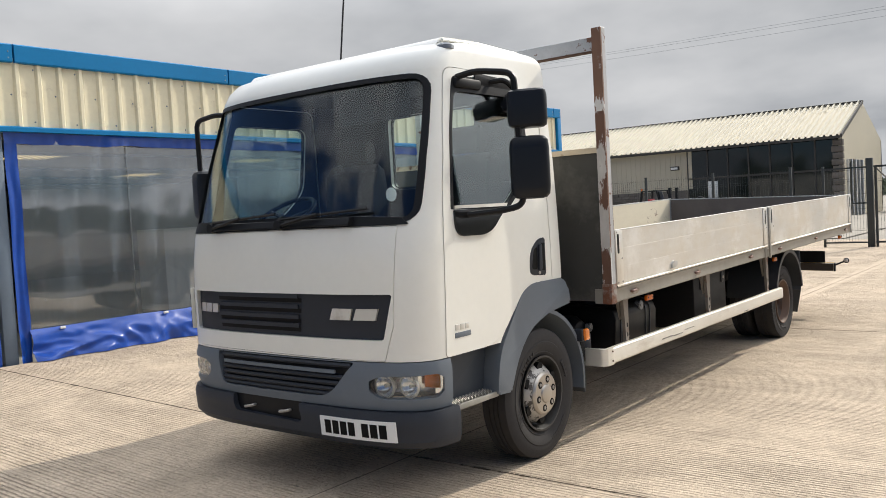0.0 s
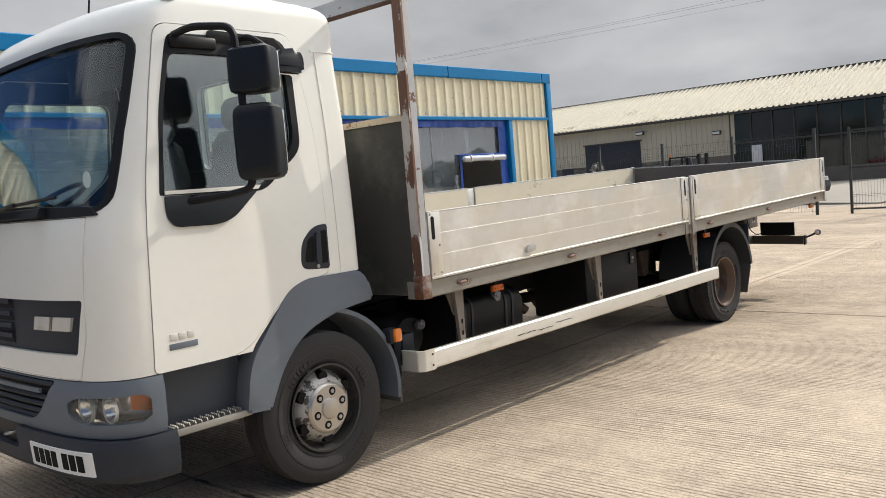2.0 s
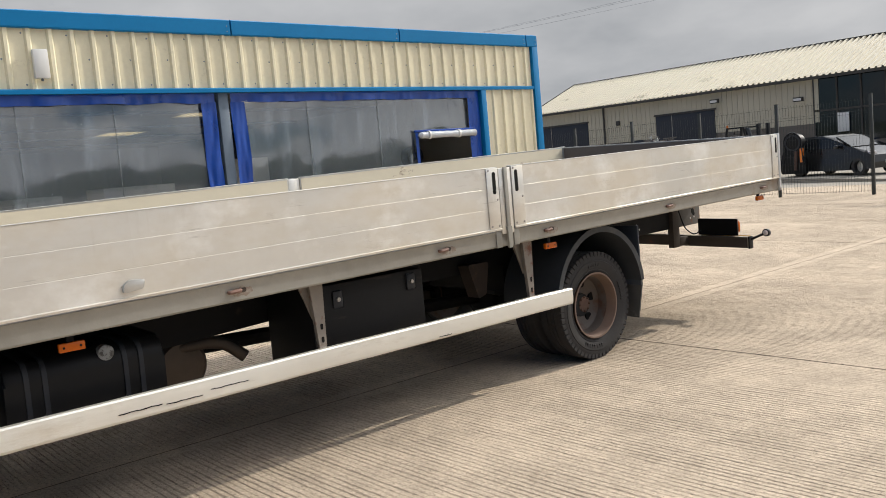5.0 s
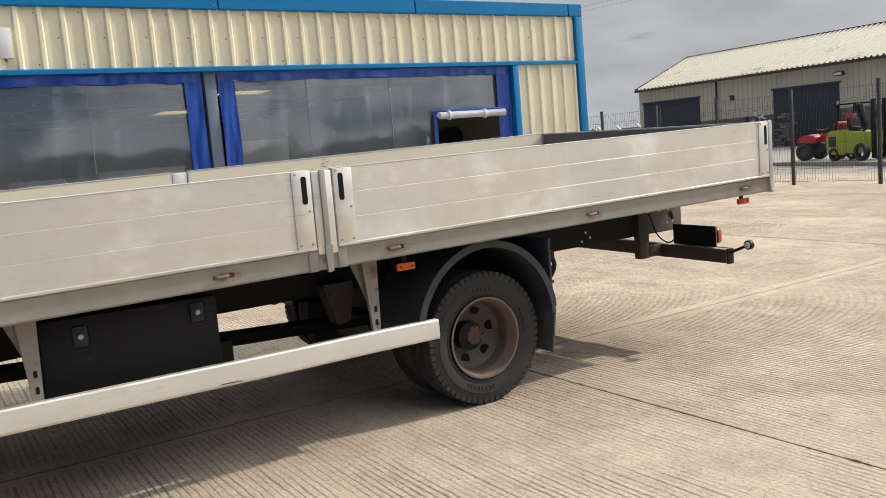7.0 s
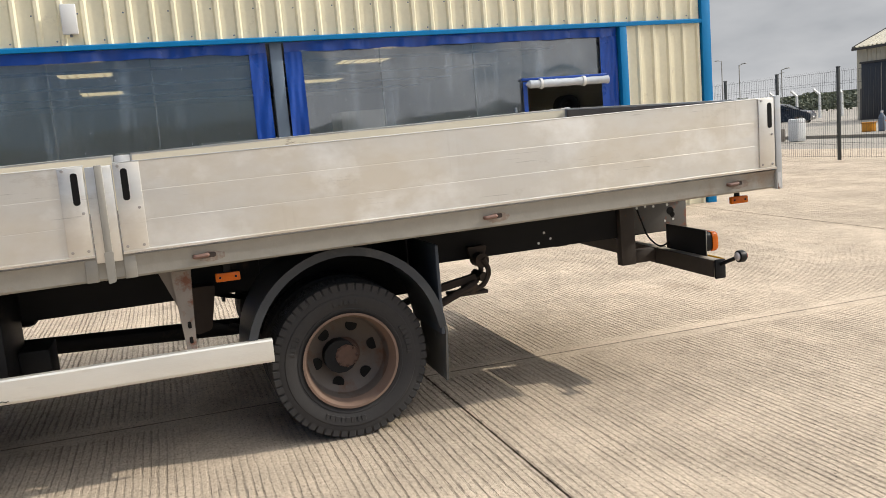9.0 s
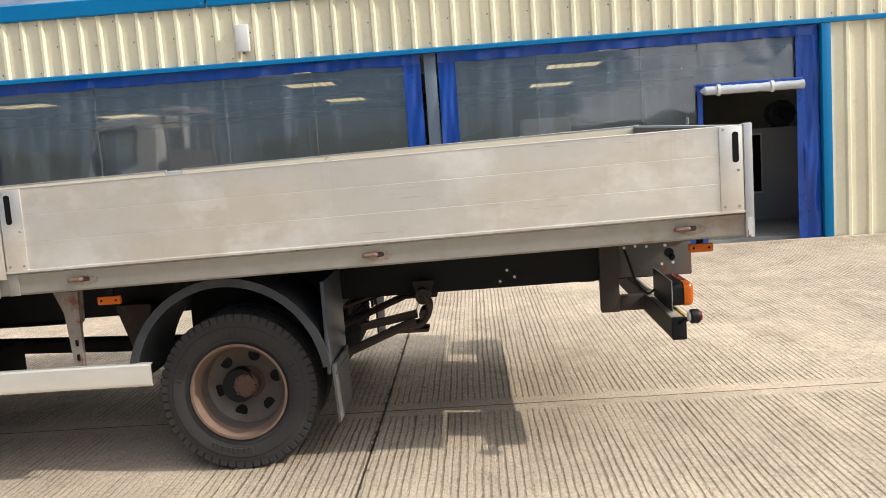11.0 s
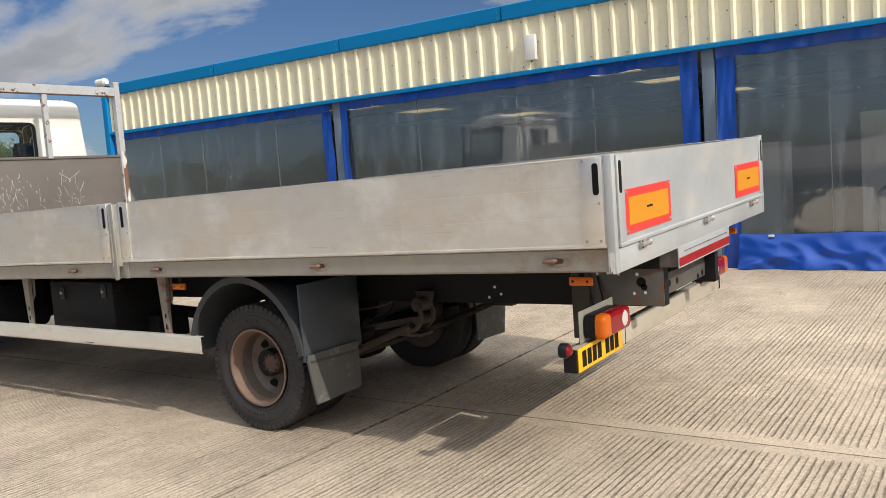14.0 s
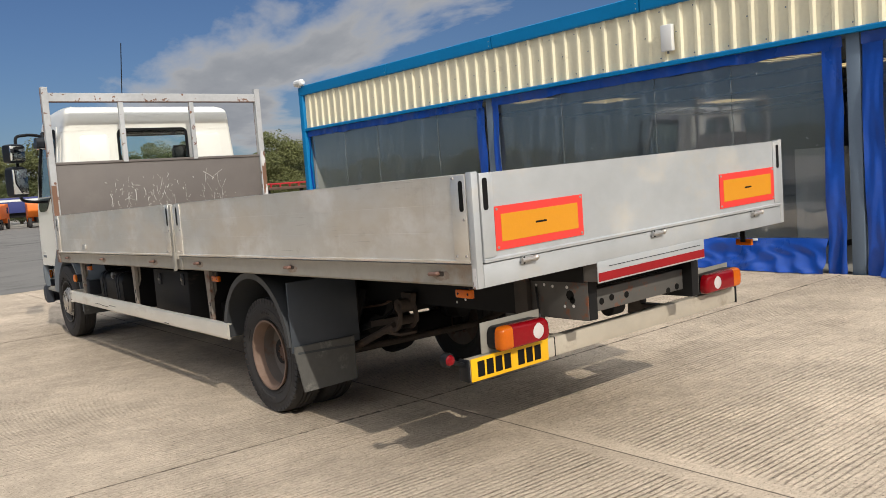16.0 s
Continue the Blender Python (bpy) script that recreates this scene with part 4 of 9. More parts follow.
def lerp_table(table, v):
    for (a, p), (b, q) in zip(table, table[1:]):
        if v <= b:
            f = max(0.0, (v - a) / (b - a))
            return p + (q - p) * f
    return table[-1][1]


NOSE = [(0.30, 3.30), (0.36, 3.262), (0.53, 3.25), (0.80, 3.25), (1.15, 3.25), (1.50, 3.268), (1.60, 3.292), (1.90, 3.375), (2.30, 3.498), (2.40, 3.532), (2.465, 3.572), (2.52, 3.64), (2.56, 3.75), (2.59, 3.93)]
HALF = [(0.30, 1.025), (0.9, 1.042), (1.3, 1.042), (1.55, 1.035), (1.9, 1.02), (2.30, 0.980), (2.46, 0.960), (2.525, 0.950), (2.565, 0.925), (2.59, 0.87)]
TAILY = [(0.3, 4.83), (2.33, 4.829), (2.385, 4.838), (2.41, 4.849), (2.50, 4.847), (2.54, 4.83), (2.57, 4.79), (2.59, 4.72)]
POWER = [(0.3, 3.9), (1.40, 3.9), (1.60, 3.3), (2.3, 3.1), (2.6, 3.1)]
CORNER = [(0.3, 0.36), (1.5, 0.36), (2.3, 0.33), (2.59, 0.28)]


def cab_ring(z, inset=0.0, nf=22, ns=14):
    """The cab's outline at height z: half of the nose, a side and half of the back, mirrored."""
    yf, w, yb, d = lerp_table(NOSE, z) + inset, lerp_table(HALF, z) - inset, lerp_table(TAILY, z) - inset, lerp_table(CORNER, z)
    pw = lerp_table(POWER, z)
    pts = []
    for i in range(nf + 1):
        a = (math.pi / 2) * i / nf
        sx, sy = max(0.0, math.sin(a)) ** (2 / pw), max(0.0, math.cos(a)) ** (2 / pw)
        pts.append((w * sx, yf + d * (1 - sy) + 0.02 * sx * sx))
    y0 = pts[-1][1]
    for i in range(1, ns):
        pts.append((w, y0 + (yb - 0.06 - y0) * i / ns))
    for i in range(5):
        a = (math.pi / 2) * i / 4
        pts.append((w - 0.06 + 0.06 * math.cos(a), yb - 0.06 + 0.06 * math.sin(a)))
    for i in range(1, 5):
        pts.append(((w - 0.06) * (1 - i / 4), yb))
    return pts + [(-x, y) for x, y in pts[-2:0:-1]]


def cab_skin(bm, zs, inset=0.0, close_bottom=True):
    rings = []
    for z in zs:
        rings.append([bm.verts.new((x, y, z)) for x, y in cab_ring(z, inset)])
    n = len(rings[0])
    for a, b in zip(rings, rings[1:]):
        for j in range(n):
            bm.faces.new((a[j], a[(j + 1) % n], b[(j + 1) % n], b[j]))
    bm.faces.new(rings[0])
    top = rings[-1]
    mid = bm.verts.new((0, 4.28, zs[-1] + 0.03 - inset * 0.2))
    for j in range(n):
        bm.faces.new((top[j], top[(j + 1) % n], mid))


def zlist(a, b, step=0.06):
    base = [z for z in (1.2, 1.35, 1.5, 1.55, 1.6, 1.7, 1.8, 1.9, 2.0, 2.1, 2.2, 2.26, 2.30, 2.34, 2.385, 2.40, 2.43, 2.465, 2.50, 2.52, 2.54, 2.56, 2.575) if a < z < b]
    low = [z for z in (0.36, 0.45, 0.53, 0.62, 0.72, 0.8, 0.9, 1.0, 1.1) if a < z < b]
    return [a] + low + base + [b]


def cab_solid(a, b, out=0.0, thick=0.04):
    """A hollow closed solid that follows the cab between heights a and b."""
    bm = bmesh.new()
    cab_skin(bm, zlist(a, b), -out)
    inner = bmesh.new()
    cab_skin(inner, zlist(a + (0.04 if thick > 0.03 else thick), b - thick), -out + thick)
    bmesh.ops.recalc_face_normals(bm, faces=bm.faces)
    bmesh.ops.recalc_face_normals(inner, faces=inner.faces)
    bmesh.ops.reverse_faces(inner, faces=inner.faces)
    for f in inner.faces:
        f.material_index = 1
    me = bpy.data.meshes.new("work")
    inner.to_mesh(me)
    inner.free()
    bm.from_mesh(me)
    bpy.data.meshes.remove(me)
    return bm


def cut(bm, *cutters, op="DIFFERENCE"):
    for c in cutters:
        # normals of the hollow solid must stay as they are
        me0, me1 = bpy.data.meshes.new("work"), bpy.data.meshes.new("work")
        for me in (me0, me1):
            me.materials.append(PAINT)
            me.materials.append(CABIN)
        bm.to_mesh(me0)
        bmesh.ops.recalc_face_normals(c, faces=c.faces)
        c.to_mesh(me1)
        bm.free()
        c.free()
        a, b = new("work", me0), new("work", me1)
        mod = a.modifiers.new("cut", "BOOLEAN")
        mod.operation, mod.object, mod.solver = op, b, "EXACT"
        bpy.context.view_layer.update()
        ev = a.evaluated_get(bpy.context.evaluated_depsgraph_get())
        bm = bmesh.new()
        bm.from_mesh(ev.to_mesh())
        ev.to_mesh_clear()
        for o in (a, b):
            bpy.data.objects.remove(o)
        for me in (me0, me1):
            bpy.data.meshes.remove(me)
    return bm


def raw(name, bm, mat, parent, label="", smooth=28.0, lining=None):
    """part() for cut solids, which keep their normals; lining: the material of the inner skin."""
    if not lining:
        for f in bm.faces:
            f.material_index = 0
    me = bpy.data.meshes.new(name)
    bmesh.ops.translate(bm, verts=bm.verts, vec=-BASE[root_of(parent).name])
    bm.to_mesh(me)
    bm.free()
    me.materials.append(mat)
    if lining:
        me.materials.append(lining)
    me.shade_smooth()
    me.set_sharp_from_angle(angle=radians(smooth))
    ob = new(name, me)
    ob.parent = parent
    if label:
        ob["label"] = label
    return ob


# outlines of the openings
SCREEN = rounded([(-0.975, 1.545), (0.975, 1.545), (0.968, 1.9), (0.922, 2.365), (-0.922, 2.365), (-0.968, 1.9)], [0.10, 0.10, 0.3, 0.10, 0.10, 0.3])
SIDEWIN = rounded([(3.665, 1.60), (4.20, 1.60), (4.44, 1.80), (4.455, 2.27), (3.79, 2.27), (3.70, 1.95)], [0.02, 0.08, 0.10, 0.07, 0.06, 0.2])
REARWIN = rounded([(-0.40, 1.78), (0.40, 1.78), (0.40, 2.32), (-0.40, 2.32)], 0.06)
DOOR = rounded([(3.53, 0.80), (4.02, 0.80), (4.30, 1.07), (4.58, 1.13), (4.60, 1.5), (4.57, 2.0), (4.51, 2.40), (3.75, 2.40), (3.645, 1.98), (3.57, 1.55)], [0.03, 0.12, 0.2, 0.03, 0.2, 0.2, 0.06, 0.06, 0.3, 0.3])


def grow(outline, d):
    c = Vector((sum(p[0] for p in outline) / len(outline), sum(p[1] for p in outline) / len(outline)))
    out = []
    n = len(outline)
    for i, p in enumerate(outline):
        a, b = Vector(outline[i - 1]), Vector(outline[(i + 1) % n])
        t = (b - a)
        if t.length < 1e-9:
            out.append(p)
            continue
        nrm = Vector((t.y, -t.x)).normalized()
        if nrm.dot(Vector(p) - c) < 0:
            nrm = -nrm
        out.append(tuple(Vector(p) + nrm * d))
    return out


ARCHCUT = rounded([(3.95, 0.2), (4.03, 0.79), (4.30, 1.06), (4.60, 1.115), (5.2, 1.115), (5.2, 0.2)], [0, 0.1, 0.15, 0.05, 0, 0])


def win_cutter(outline, side):
    return prism(outline, "x", 0.7 * side, 1.4 * side)


def front_cutter(outline):
    return prism(outline, "y", 2.8, 3.86)


body = cut(cab_solid(0.80, 2.59), front_cutter(SCREEN), win_cutter(grow(DOOR, 0.004), 1), win_cutter(grow(DOOR, 0.004), -1),
           prism(REARWIN, "y", 4.5, 5.2), prism(ARCHCUT, "x", -1.4, 1.4))
GRILLE = rounded([(-0.86, 0.915), (0.80, 0.915), (0.86, 1.165), (-0.86, 1.165)], 0.02)
HATCH = rounded([(-0.90, 0.815), (0.80, 0.805), (0.86, 1.0), (0.885, 1.53), (-0.90, 1.53)], 0.012)
body = cut(body, prism(grow(HATCH, 0.003), "y", 2.8, 3.5))
cab = raw("cab_body", body, PAINT, lorry, "white painted cab shell, slightly dirty", lining=CABIN)
hatch = cut(cab_solid(0.80, 2.59, 0.002), prism(HATCH, "y", 2.8, 3.5), op="INTERSECT")
hatch = cut(hatch, prism(GRILLE, "y", 2.8, 3.5))
raw("front_hatch", hatch, PAINT, lorry, "white service hatch above the bumper")
grl = raw("front_grille", cut(cab_solid(0.80, 2.59, -0.018, 0.03), prism(grow(GRILLE, -0.002), "y", 2.8, 3.5), op="INTERSECT"), DARK, lorry, "dark plastic grille panel")
for side in (1, -1):
    d = cut(cab_solid(0.80, 2.59, 0.003), prism(DOOR, "x", 0.7 * side, 1.4 * side), op="INTERSECT")
    d = cut(d, win_cutter(SIDEWIN, side))
    door = raw("door", d, PAINT, lorry, lining=CABIN)
    sheet = prism(grow(SIDEWIN, 0.012), "x", -0.003, 0.003)
    for v in sheet.verts:
        v.co.x = (lerp_table(HALF, 1.60) - 0.012 + (v.co.z - 1.60) * (lerp_table(HALF, 2.27) - lerp_table(HALF, 1.60)) / 0.67 + v.co.x) * side
    part("door_glass", sheet, GLASS, door, smooth=0)
    # black sail below the glass, frame strip and handle
    sail = rounded([(3.665, 1.595), (4.17, 1.595), (4.02, 1.47), (3.93, 1.445), (3.70, 1.45), (3.665, 1.50)], [0.01, 0.02, 0.08, 0.05, 0.05, 0.03])
    raw("mirror_sail", cut(cab_solid(0.80, 2.59, 0.016, 0.03), win_cutter(sail, side), op="INTERSECT"), GLOSSB, door)
    head = rounded([(3.645, 1.60), (3.69, 1.97), (3.775, 2.29), (3.80, 2.355), (4.45, 2.37), (4.495, 2.28), (4.475, 1.79), (4.22, 1.59)], [0.01, 0.1, 0.05, 0.05, 0.06, 0.05, 0.06, 0.06])
    raw("window_seal", cut(cut(cab_solid(0.80, 2.59, 0.006, 0.03), win_cutter(head, side), op="INTERSECT"), win_cutter(grow(SIDEWIN, -0.004), side)), BLACK, door)
    strip = [(3.668, 1.603), (4.18, 1.603), (4.195, 1.622), (3.67, 1.620)]
    raw("sill_strip", cut(cab_solid(0.80, 2.59, 0.014, 0.02), win_cutter(strip, side), op="INTERSECT"), ALUB, door)
    x = CABW * side
    hp = rounded([(4.395, 1.165), (4.590, 1.150), (4.592, 1.392), (4.50, 1.385), (4.415, 1.31)], [0.05, 0.015, 0.015, 0.05, 0.05])
    part("handle_recess", prism(hp, "x", x - 0.01 * side, x + 0.012 * side, bevel=0.005), BUMPER, door, "dark grey handle surround")
    part("handle_pocket", prism(rounded([(4.425, 1.20), (4.490, 1.195), (4.495, 1.34), (4.455, 1.32)], 0.02), "x", x + 0.011 * side, x + 0.0135 * side), INK, door)
    part("handle_pocket", prism(rounded([(4.535, 1.185), (4.580, 1.183), (4.582, 1.36), (4.54, 1.355)], 0.012), "x", x + 0.011 * side, x + 0.0135 * side), INK, door)
    part("handle", prism(rounded([(4.495, 1.19), (4.530, 1.187), (4.535, 1.355), (4.505, 1.35)], 0.012), "x", x - 0.0 * side, x + 0.026 * side, bevel=0.005), BUMPER, door)
    part("door_lock", lathe([(0.0, 0.011), (0.016 * side, 0.011), (0.018 * side, 0.008)], (x, 4.51, 1.172), "x", 12), BOLT, door)
screen = raw("windscreen", cut(cab_solid(0.80, 2.59, -0.010, 0.006), front_cutter(grow(SCREEN, 0.012)), op="INTERSECT"), SCREENG, lorry, "wide curved windscreen")
rim_in = grow(SCREEN, -0.024)
rb = cut(cab_solid(0.80, 2.59, 0.004, 0.012), front_cutter(grow(SCREEN, 0.004)), op="INTERSECT")
rb = cut(rb, front_cutter(rim_in))
raw("windscreen_seal", rb, BLACK, lorry)
raw("rear_window", cut(cab_solid(0.80, 2.59, -0.006, 0.006), prism(grow(REARWIN, 0.008), "y", 4.5, 5.2), op="INTERSECT"), SCREENG, lorry)
rb = cut(cab_solid(0.80, 2.59, 0.012, 0.02), prism(grow(REARWIN, 0.016), "y", 4.5, 5.2), op="INTERSECT")
raw("rear_window_seal", cut(rb, prism(grow(REARWIN, -0.01), "y", 4.5, 5.2)), BLACK, lorry)
for sd in (1, -1):
    prs = rounded([(0.50 * sd, 1.62), (0.86 * sd, 1.62), (0.83 * sd, 2.27), (0.50 * sd, 2.27)], 0.07)
    part("pressed_panel", prism(prs, "y", 4.80, 4.840, bevel=0.009), PAINT, cab)
# scuttle below the screen
part("scuttle", prism(rounded([(3.258, 1.545), (3.28, 1.59), (3.36, 1.59), (3.36, 1.545)], 0.01), "x", -0.62, 0.62), BLACK, lorry)
raw("scuttle_panel", cut(cab_solid(0.80, 2.59, 0.007, 0.03), front_cutter(rounded([(-0.94, 1.535), (0.94, 1.535), (0.90, 1.575), (0.45, 1.60), (-0.45, 1.61), (-0.90, 1.60)], 0.01)), op="INTERSECT"), BLACK, lorry)


def on_nose(lx, z, out=0.0):
    """A point on the cab's front at lx, z."""
    yf, w, d = lerp_table(NOSE, z) - out, lerp_table(HALF, z) + out, lerp_table(CORNER, z)
    s, pw = min(abs(lx) / w, 0.9999), lerp_table(POWER, z)
    return Vector((lx, yf + d * (1 - (1 - s ** pw) ** (1 / pw)) + 0.02 * s * s, z))


for x0, x1 in ((0.05, 0.72), (-0.62, 0.02)):
    pts = [on_nose(x0 + (x1 - x0) * k / 10, 1.595 + 0.035 * (k / 10), 0.03) for k in range(11)]
    wiper = part("wiper", tube(pts, 0.009, 6), BLACK, lorry)
    part("wiper_arm", tube([on_nose(x0 + 0.02, 1.56, 0.035), on_nose(x0 + 0.25, 1.60, 0.05), on_nose((x0 + x1) / 2, 1.615, 0.04)], 0.011, 6), BLACK, wiper)
    part("wiper_pivot", lathe([(-0.05, 0.03), (0.0, 0.03)], on_nose(x0 + 0.02, 1.565), "y", 12), BLACK, wiper)

# grille louvres and badges (plain shapes)

def slab_on_nose(outline, out0, out1):
    """A thin plate with the outline (lx, z) laid on the nose."""
    bm = bmesh.new()
    lo = [bm.verts.new(on_nose(p[0], p[1], out0)) for p in outline]
    hi = [bm.verts.new(on_nose(p[0], p[1], out1)) for p in outline]
    bm.faces.new(lo)
    bm.faces.new(hi)
    n = len(outline)
    for i in range(n):
        bm.faces.new((lo[i], lo[(i + 1) % n], hi[(i + 1) % n], hi[i]))
    return bm


def nose_patch(left, right, z0, z1, out0, out1, nx=14, nz=6):
    """A curved plate on the nose between the edges left(z) and right(z)."""
    bm = bmesh.new()
    layers = []
    for o in (out0, out1):
        layers.append([[bm.verts.new(on_nose(left(z) + (right(z) - left(z)) * i / nx, z, o)) for i in range(nx + 1)] for z in [z0 + (z1 - z0) * j / nz for j in range(nz + 1)]])
    for g in layers:
        for j in range(nz):
            for i in range(nx):
                bm.faces.new((g[j][i], g[j][i + 1], g[j + 1][i + 1], g[j + 1][i]))
    a, b = layers
    for j in range(nz):
        for i in (0, nx):
            bm.faces.new((a[j][i], a[j + 1][i], b[j + 1][i], b[j][i]))
    for i in range(nx):
        for j in (0, nz):
            bm.faces.new((a[j][i], a[j][i + 1], b[j][i + 1], b[j][i]))
    return bm


for k, z in enumerate((1.125, 1.065, 1.005, 0.955)):
    part("louvre_gap", nose_patch(lambda q: -0.57 - (q - 1.0) * 0.1, lambda q: 0.19 + (q - 1.0) * 0.1, z - 0.012, z + 0.012, -0.018, -0.0165, 14, 1), INK, grl)
    part("louvre", nose_patch(lambda q: -0.56, lambda q: 0.18, z + 0.012, z + 0.036, -0.017, -0.006, 14, 2), BUMPER, grl)
for outline in ([(0.455, 1.085), (0.595, 1.085), (0.575, 1.022), (0.43, 1.022)], [(0.625, 1.085), (0.765, 1.085), (0.745, 1.022), (0.60, 1.022)]):
    part("badge", slab_on_nose(outline, -0.02, -0.008), ALUB, grl, "plain bright badge shape")
for x0 in (-0.80, -0.725, -0.65):
    part("badge", slab_on_nose([(x0, 1.085), (x0 + 0.062, 1.085), (x0 + 0.056, 1.03), (x0 - 0.008, 1.03)], -0.02, -0.008), ALUB, grl, "plain bright badge shape")
for side in (1,):
    for k in range(3):
        part("door_badge", box(CABW - 0.010, CABW + 0.013, 3.615 + 0.045 * k, 3.65 + 0.045 * k, 0.935, 0.968, 0.002), ALUB, lorry, "plain bright badge bar")
    part("door_badge", box(CABW - 0.010, CABW + 0.013, 3.61, 3.755, 0.893, 0.922, 0.002), GREY, lorry, "plain grey badge bar")


def nose_band(z0, z1, out, lx=2.0, x_lo=None, back=None, thick=0.05, nf=26):
    """A band that follows the nose between two heights and runs back along the sides to y = back."""
    bm = bmesh.new()
    zs = [z0 + (z1 - z0) * k / 5 for k in range(6)]
    cols = []
    for sgn in (-1, 1):
        pass
    def outline(z, o):
        yf, w, d = lerp_table(NOSE, z) - o, lerp_table(HALF, z) + o, lerp_table(CORNER, z)
        pts, pw = [], lerp_table(POWER, z)
        for i in range(nf + 1):
            a = (math.pi / 2) * i / nf
            sx, sy = max(0.0, math.sin(a)) ** (2 / pw), max(0.0, math.cos(a)) ** (2 / pw)
            pts.append((w * sx, yf + d * (1 - sy) + 0.02 * sx * sx))
        pts.append((w, back))
        return [(-x, y) for x, y in pts[:0:-1]] + pts
    outer = [[bm.verts.new((x, y, z)) for x, y in outline(z, out - (0.012 if z in (zs[0], zs[-1]) else 0.0))] for z in zs]
    inner = [[bm.verts.new((x, y, z)) for x, y in outline(z, out - thick)] for z in (zs[0], zs[-1])]
    n = len(outer[0])
    for a, b in zip(outer, outer[1:]):
        for j in range(n - 1):
            bm.faces.new((a[j], a[j + 1], b[j + 1], b[j]))
    for ring, o in ((inner[0], outer[0]), (inner[1], outer[-1])):
        for j in range(n - 1):
            bm.faces.new((ring[j], ring[j + 1], o[j + 1], o[j]))
    for j in range(n - 1):
        bm.faces.new((inner[0][j], inner[0][j + 1], inner[1][j + 1], inner[1][j]))
    for e in (0, n - 1):
        bm.faces.new([o[e] for o in outer] + [inner[1][e], inner[0][e]])
    return bm




def on_corner(a, z, out=0.0, side=1):
    """A point on the cab's front corner at the angle a (degrees from straight ahead)."""
    yf, w, d, pw = lerp_table(NOSE, z) - out, lerp_table(HALF, z) + out, lerp_table(CORNER, z), lerp_table(POWER, z)
    sx, sy = math.sin(radians(a)) ** (2 / pw), math.cos(radians(a)) ** (2 / pw)
    return Vector((w * sx * side, yf + d * (1 - sy) + 0.02 * sx * sx, z))


def corner_patch(a0, a1, low, high, out0, out1, side, n=22, m=6):
    """A curved plate round the front corner between the heights low(f) and high(f)."""
    bm = bmesh.new()
    layers = []
    for o in (out0, out1):
        layers.append([[bm.verts.new(on_corner(a0 + (a1 - a0) * i / n, low(i / n) + (high(i / n) - low(i / n)) * j / m, o, side)) for j in range(m + 1)] for i in range(n + 1)])
    for g in layers:
        for i in range(n):
            for j in range(m):
                bm.faces.new((g[i][j], g[i + 1][j], g[i + 1][j + 1], g[i][j + 1]))
    a, b = layers
    for i in range(n):
        for j in (0, m):
            bm.faces.new((a[i][j], a[i + 1][j], b[i + 1][j], b[i][j]))
    for j in range(m):
        for i in (0, n):
            bm.faces.new((a[i][j], a[i][j + 1], b[i][j + 1], b[i][j]))
    return bm


def lamp_low(f):
    return 0.600 + 0.045 * max(0.0, 1 - f / 0.16) ** 2 + 0.03 * max(0.0, (f - 0.86) / 0.14) ** 2


def lamp_high(f):
    return 0.722 + 0.008 * f - 0.030 * max(0.0, 1 - f / 0.16) ** 2 - 0.03 * max(0.0, (f - 0.86) / 0.14) ** 2


LOWG = rounded([(-0.56, 0.585), (0.40, 0.585), (0.60, 0.79), (-0.60, 0.79)], [0.06, 0.10, 0.02, 0.02])
fp = boolean(nose_band(0.535, 0.795, 0.012, back=3.72), box(-2, 2, 3.565, 4.2, 0, 2), "DIFFERENCE")
for side in (1, -1):
    fp = boolean(fp, corner_patch(27, 83, lamp_low, lamp_high, -0.06, 0.04, side), "DIFFERENCE")
fp = boolean(fp, prism(LOWG, "y", 2.8, 3.6), "DIFFERENCE")
bpanel = part("front_panel", fp, GREY, lorry, "grey plastic front panel around the headlamps")
lowg = part("lower_grille", nose_patch(lambda z: -0.585 - (z - 0.69) * 0.2, lambda z: 0.42 + (z - 0.60) * 0.95, 0.575, 0.80, -0.045, -0.025), BLACK, bpanel, "black louvred lower grille")
for z in (0.77, 0.70, 0.665, 0.63, 0.60):
    part("louvre", tube([on_nose(-0.56 + (0.97 + (z - 0.6) * 0.95) * j / 10, z, -0.008) for j in range(11)], 0.014, 6), DARK, lowg)
part("grille_strip", nose_patch(lambda z: -0.53, lambda z: 0.46, 0.722, 0.742, 0.0, 0.012, 14, 1), GREY, lowg, "grey trim strip")
bmp = boolean(nose_band(0.33, 0.53, 0.035, back=3.75, thick=0.08), box(-2, 2, 3.60, 4.2, 0, 2), "DIFFERENCE")
SCOOP = rounded([(-0.42, 0.435), (0.20, 0.42), (0.16, 0.56), (-0.44, 0.56)], [0.04, 0.05, 0.01, 0.01])
bmp = boolean(bmp, prism(SCOOP, "y", 2.8, 3.6), "DIFFERENCE")
bumper = part("front_bumper", bmp, BUMPER, lorry, "dark grey plastic bumper, scuffed")
part("bumper_recess", box(-0.46, 0.24, 3.26, 3.30, 0.40, 0.56), BLACK, bumper)
for xx in (-0.30, 0.02):
    part("tow_eye", tube(bend([(xx - 0.04, 3.27, 0.46), (xx - 0.04, 3.235, 0.46), (xx + 0.04, 3.235, 0.475), (xx + 0.04, 3.27, 0.475)], 0.02), 0.009, 6), BOLT, bumper)
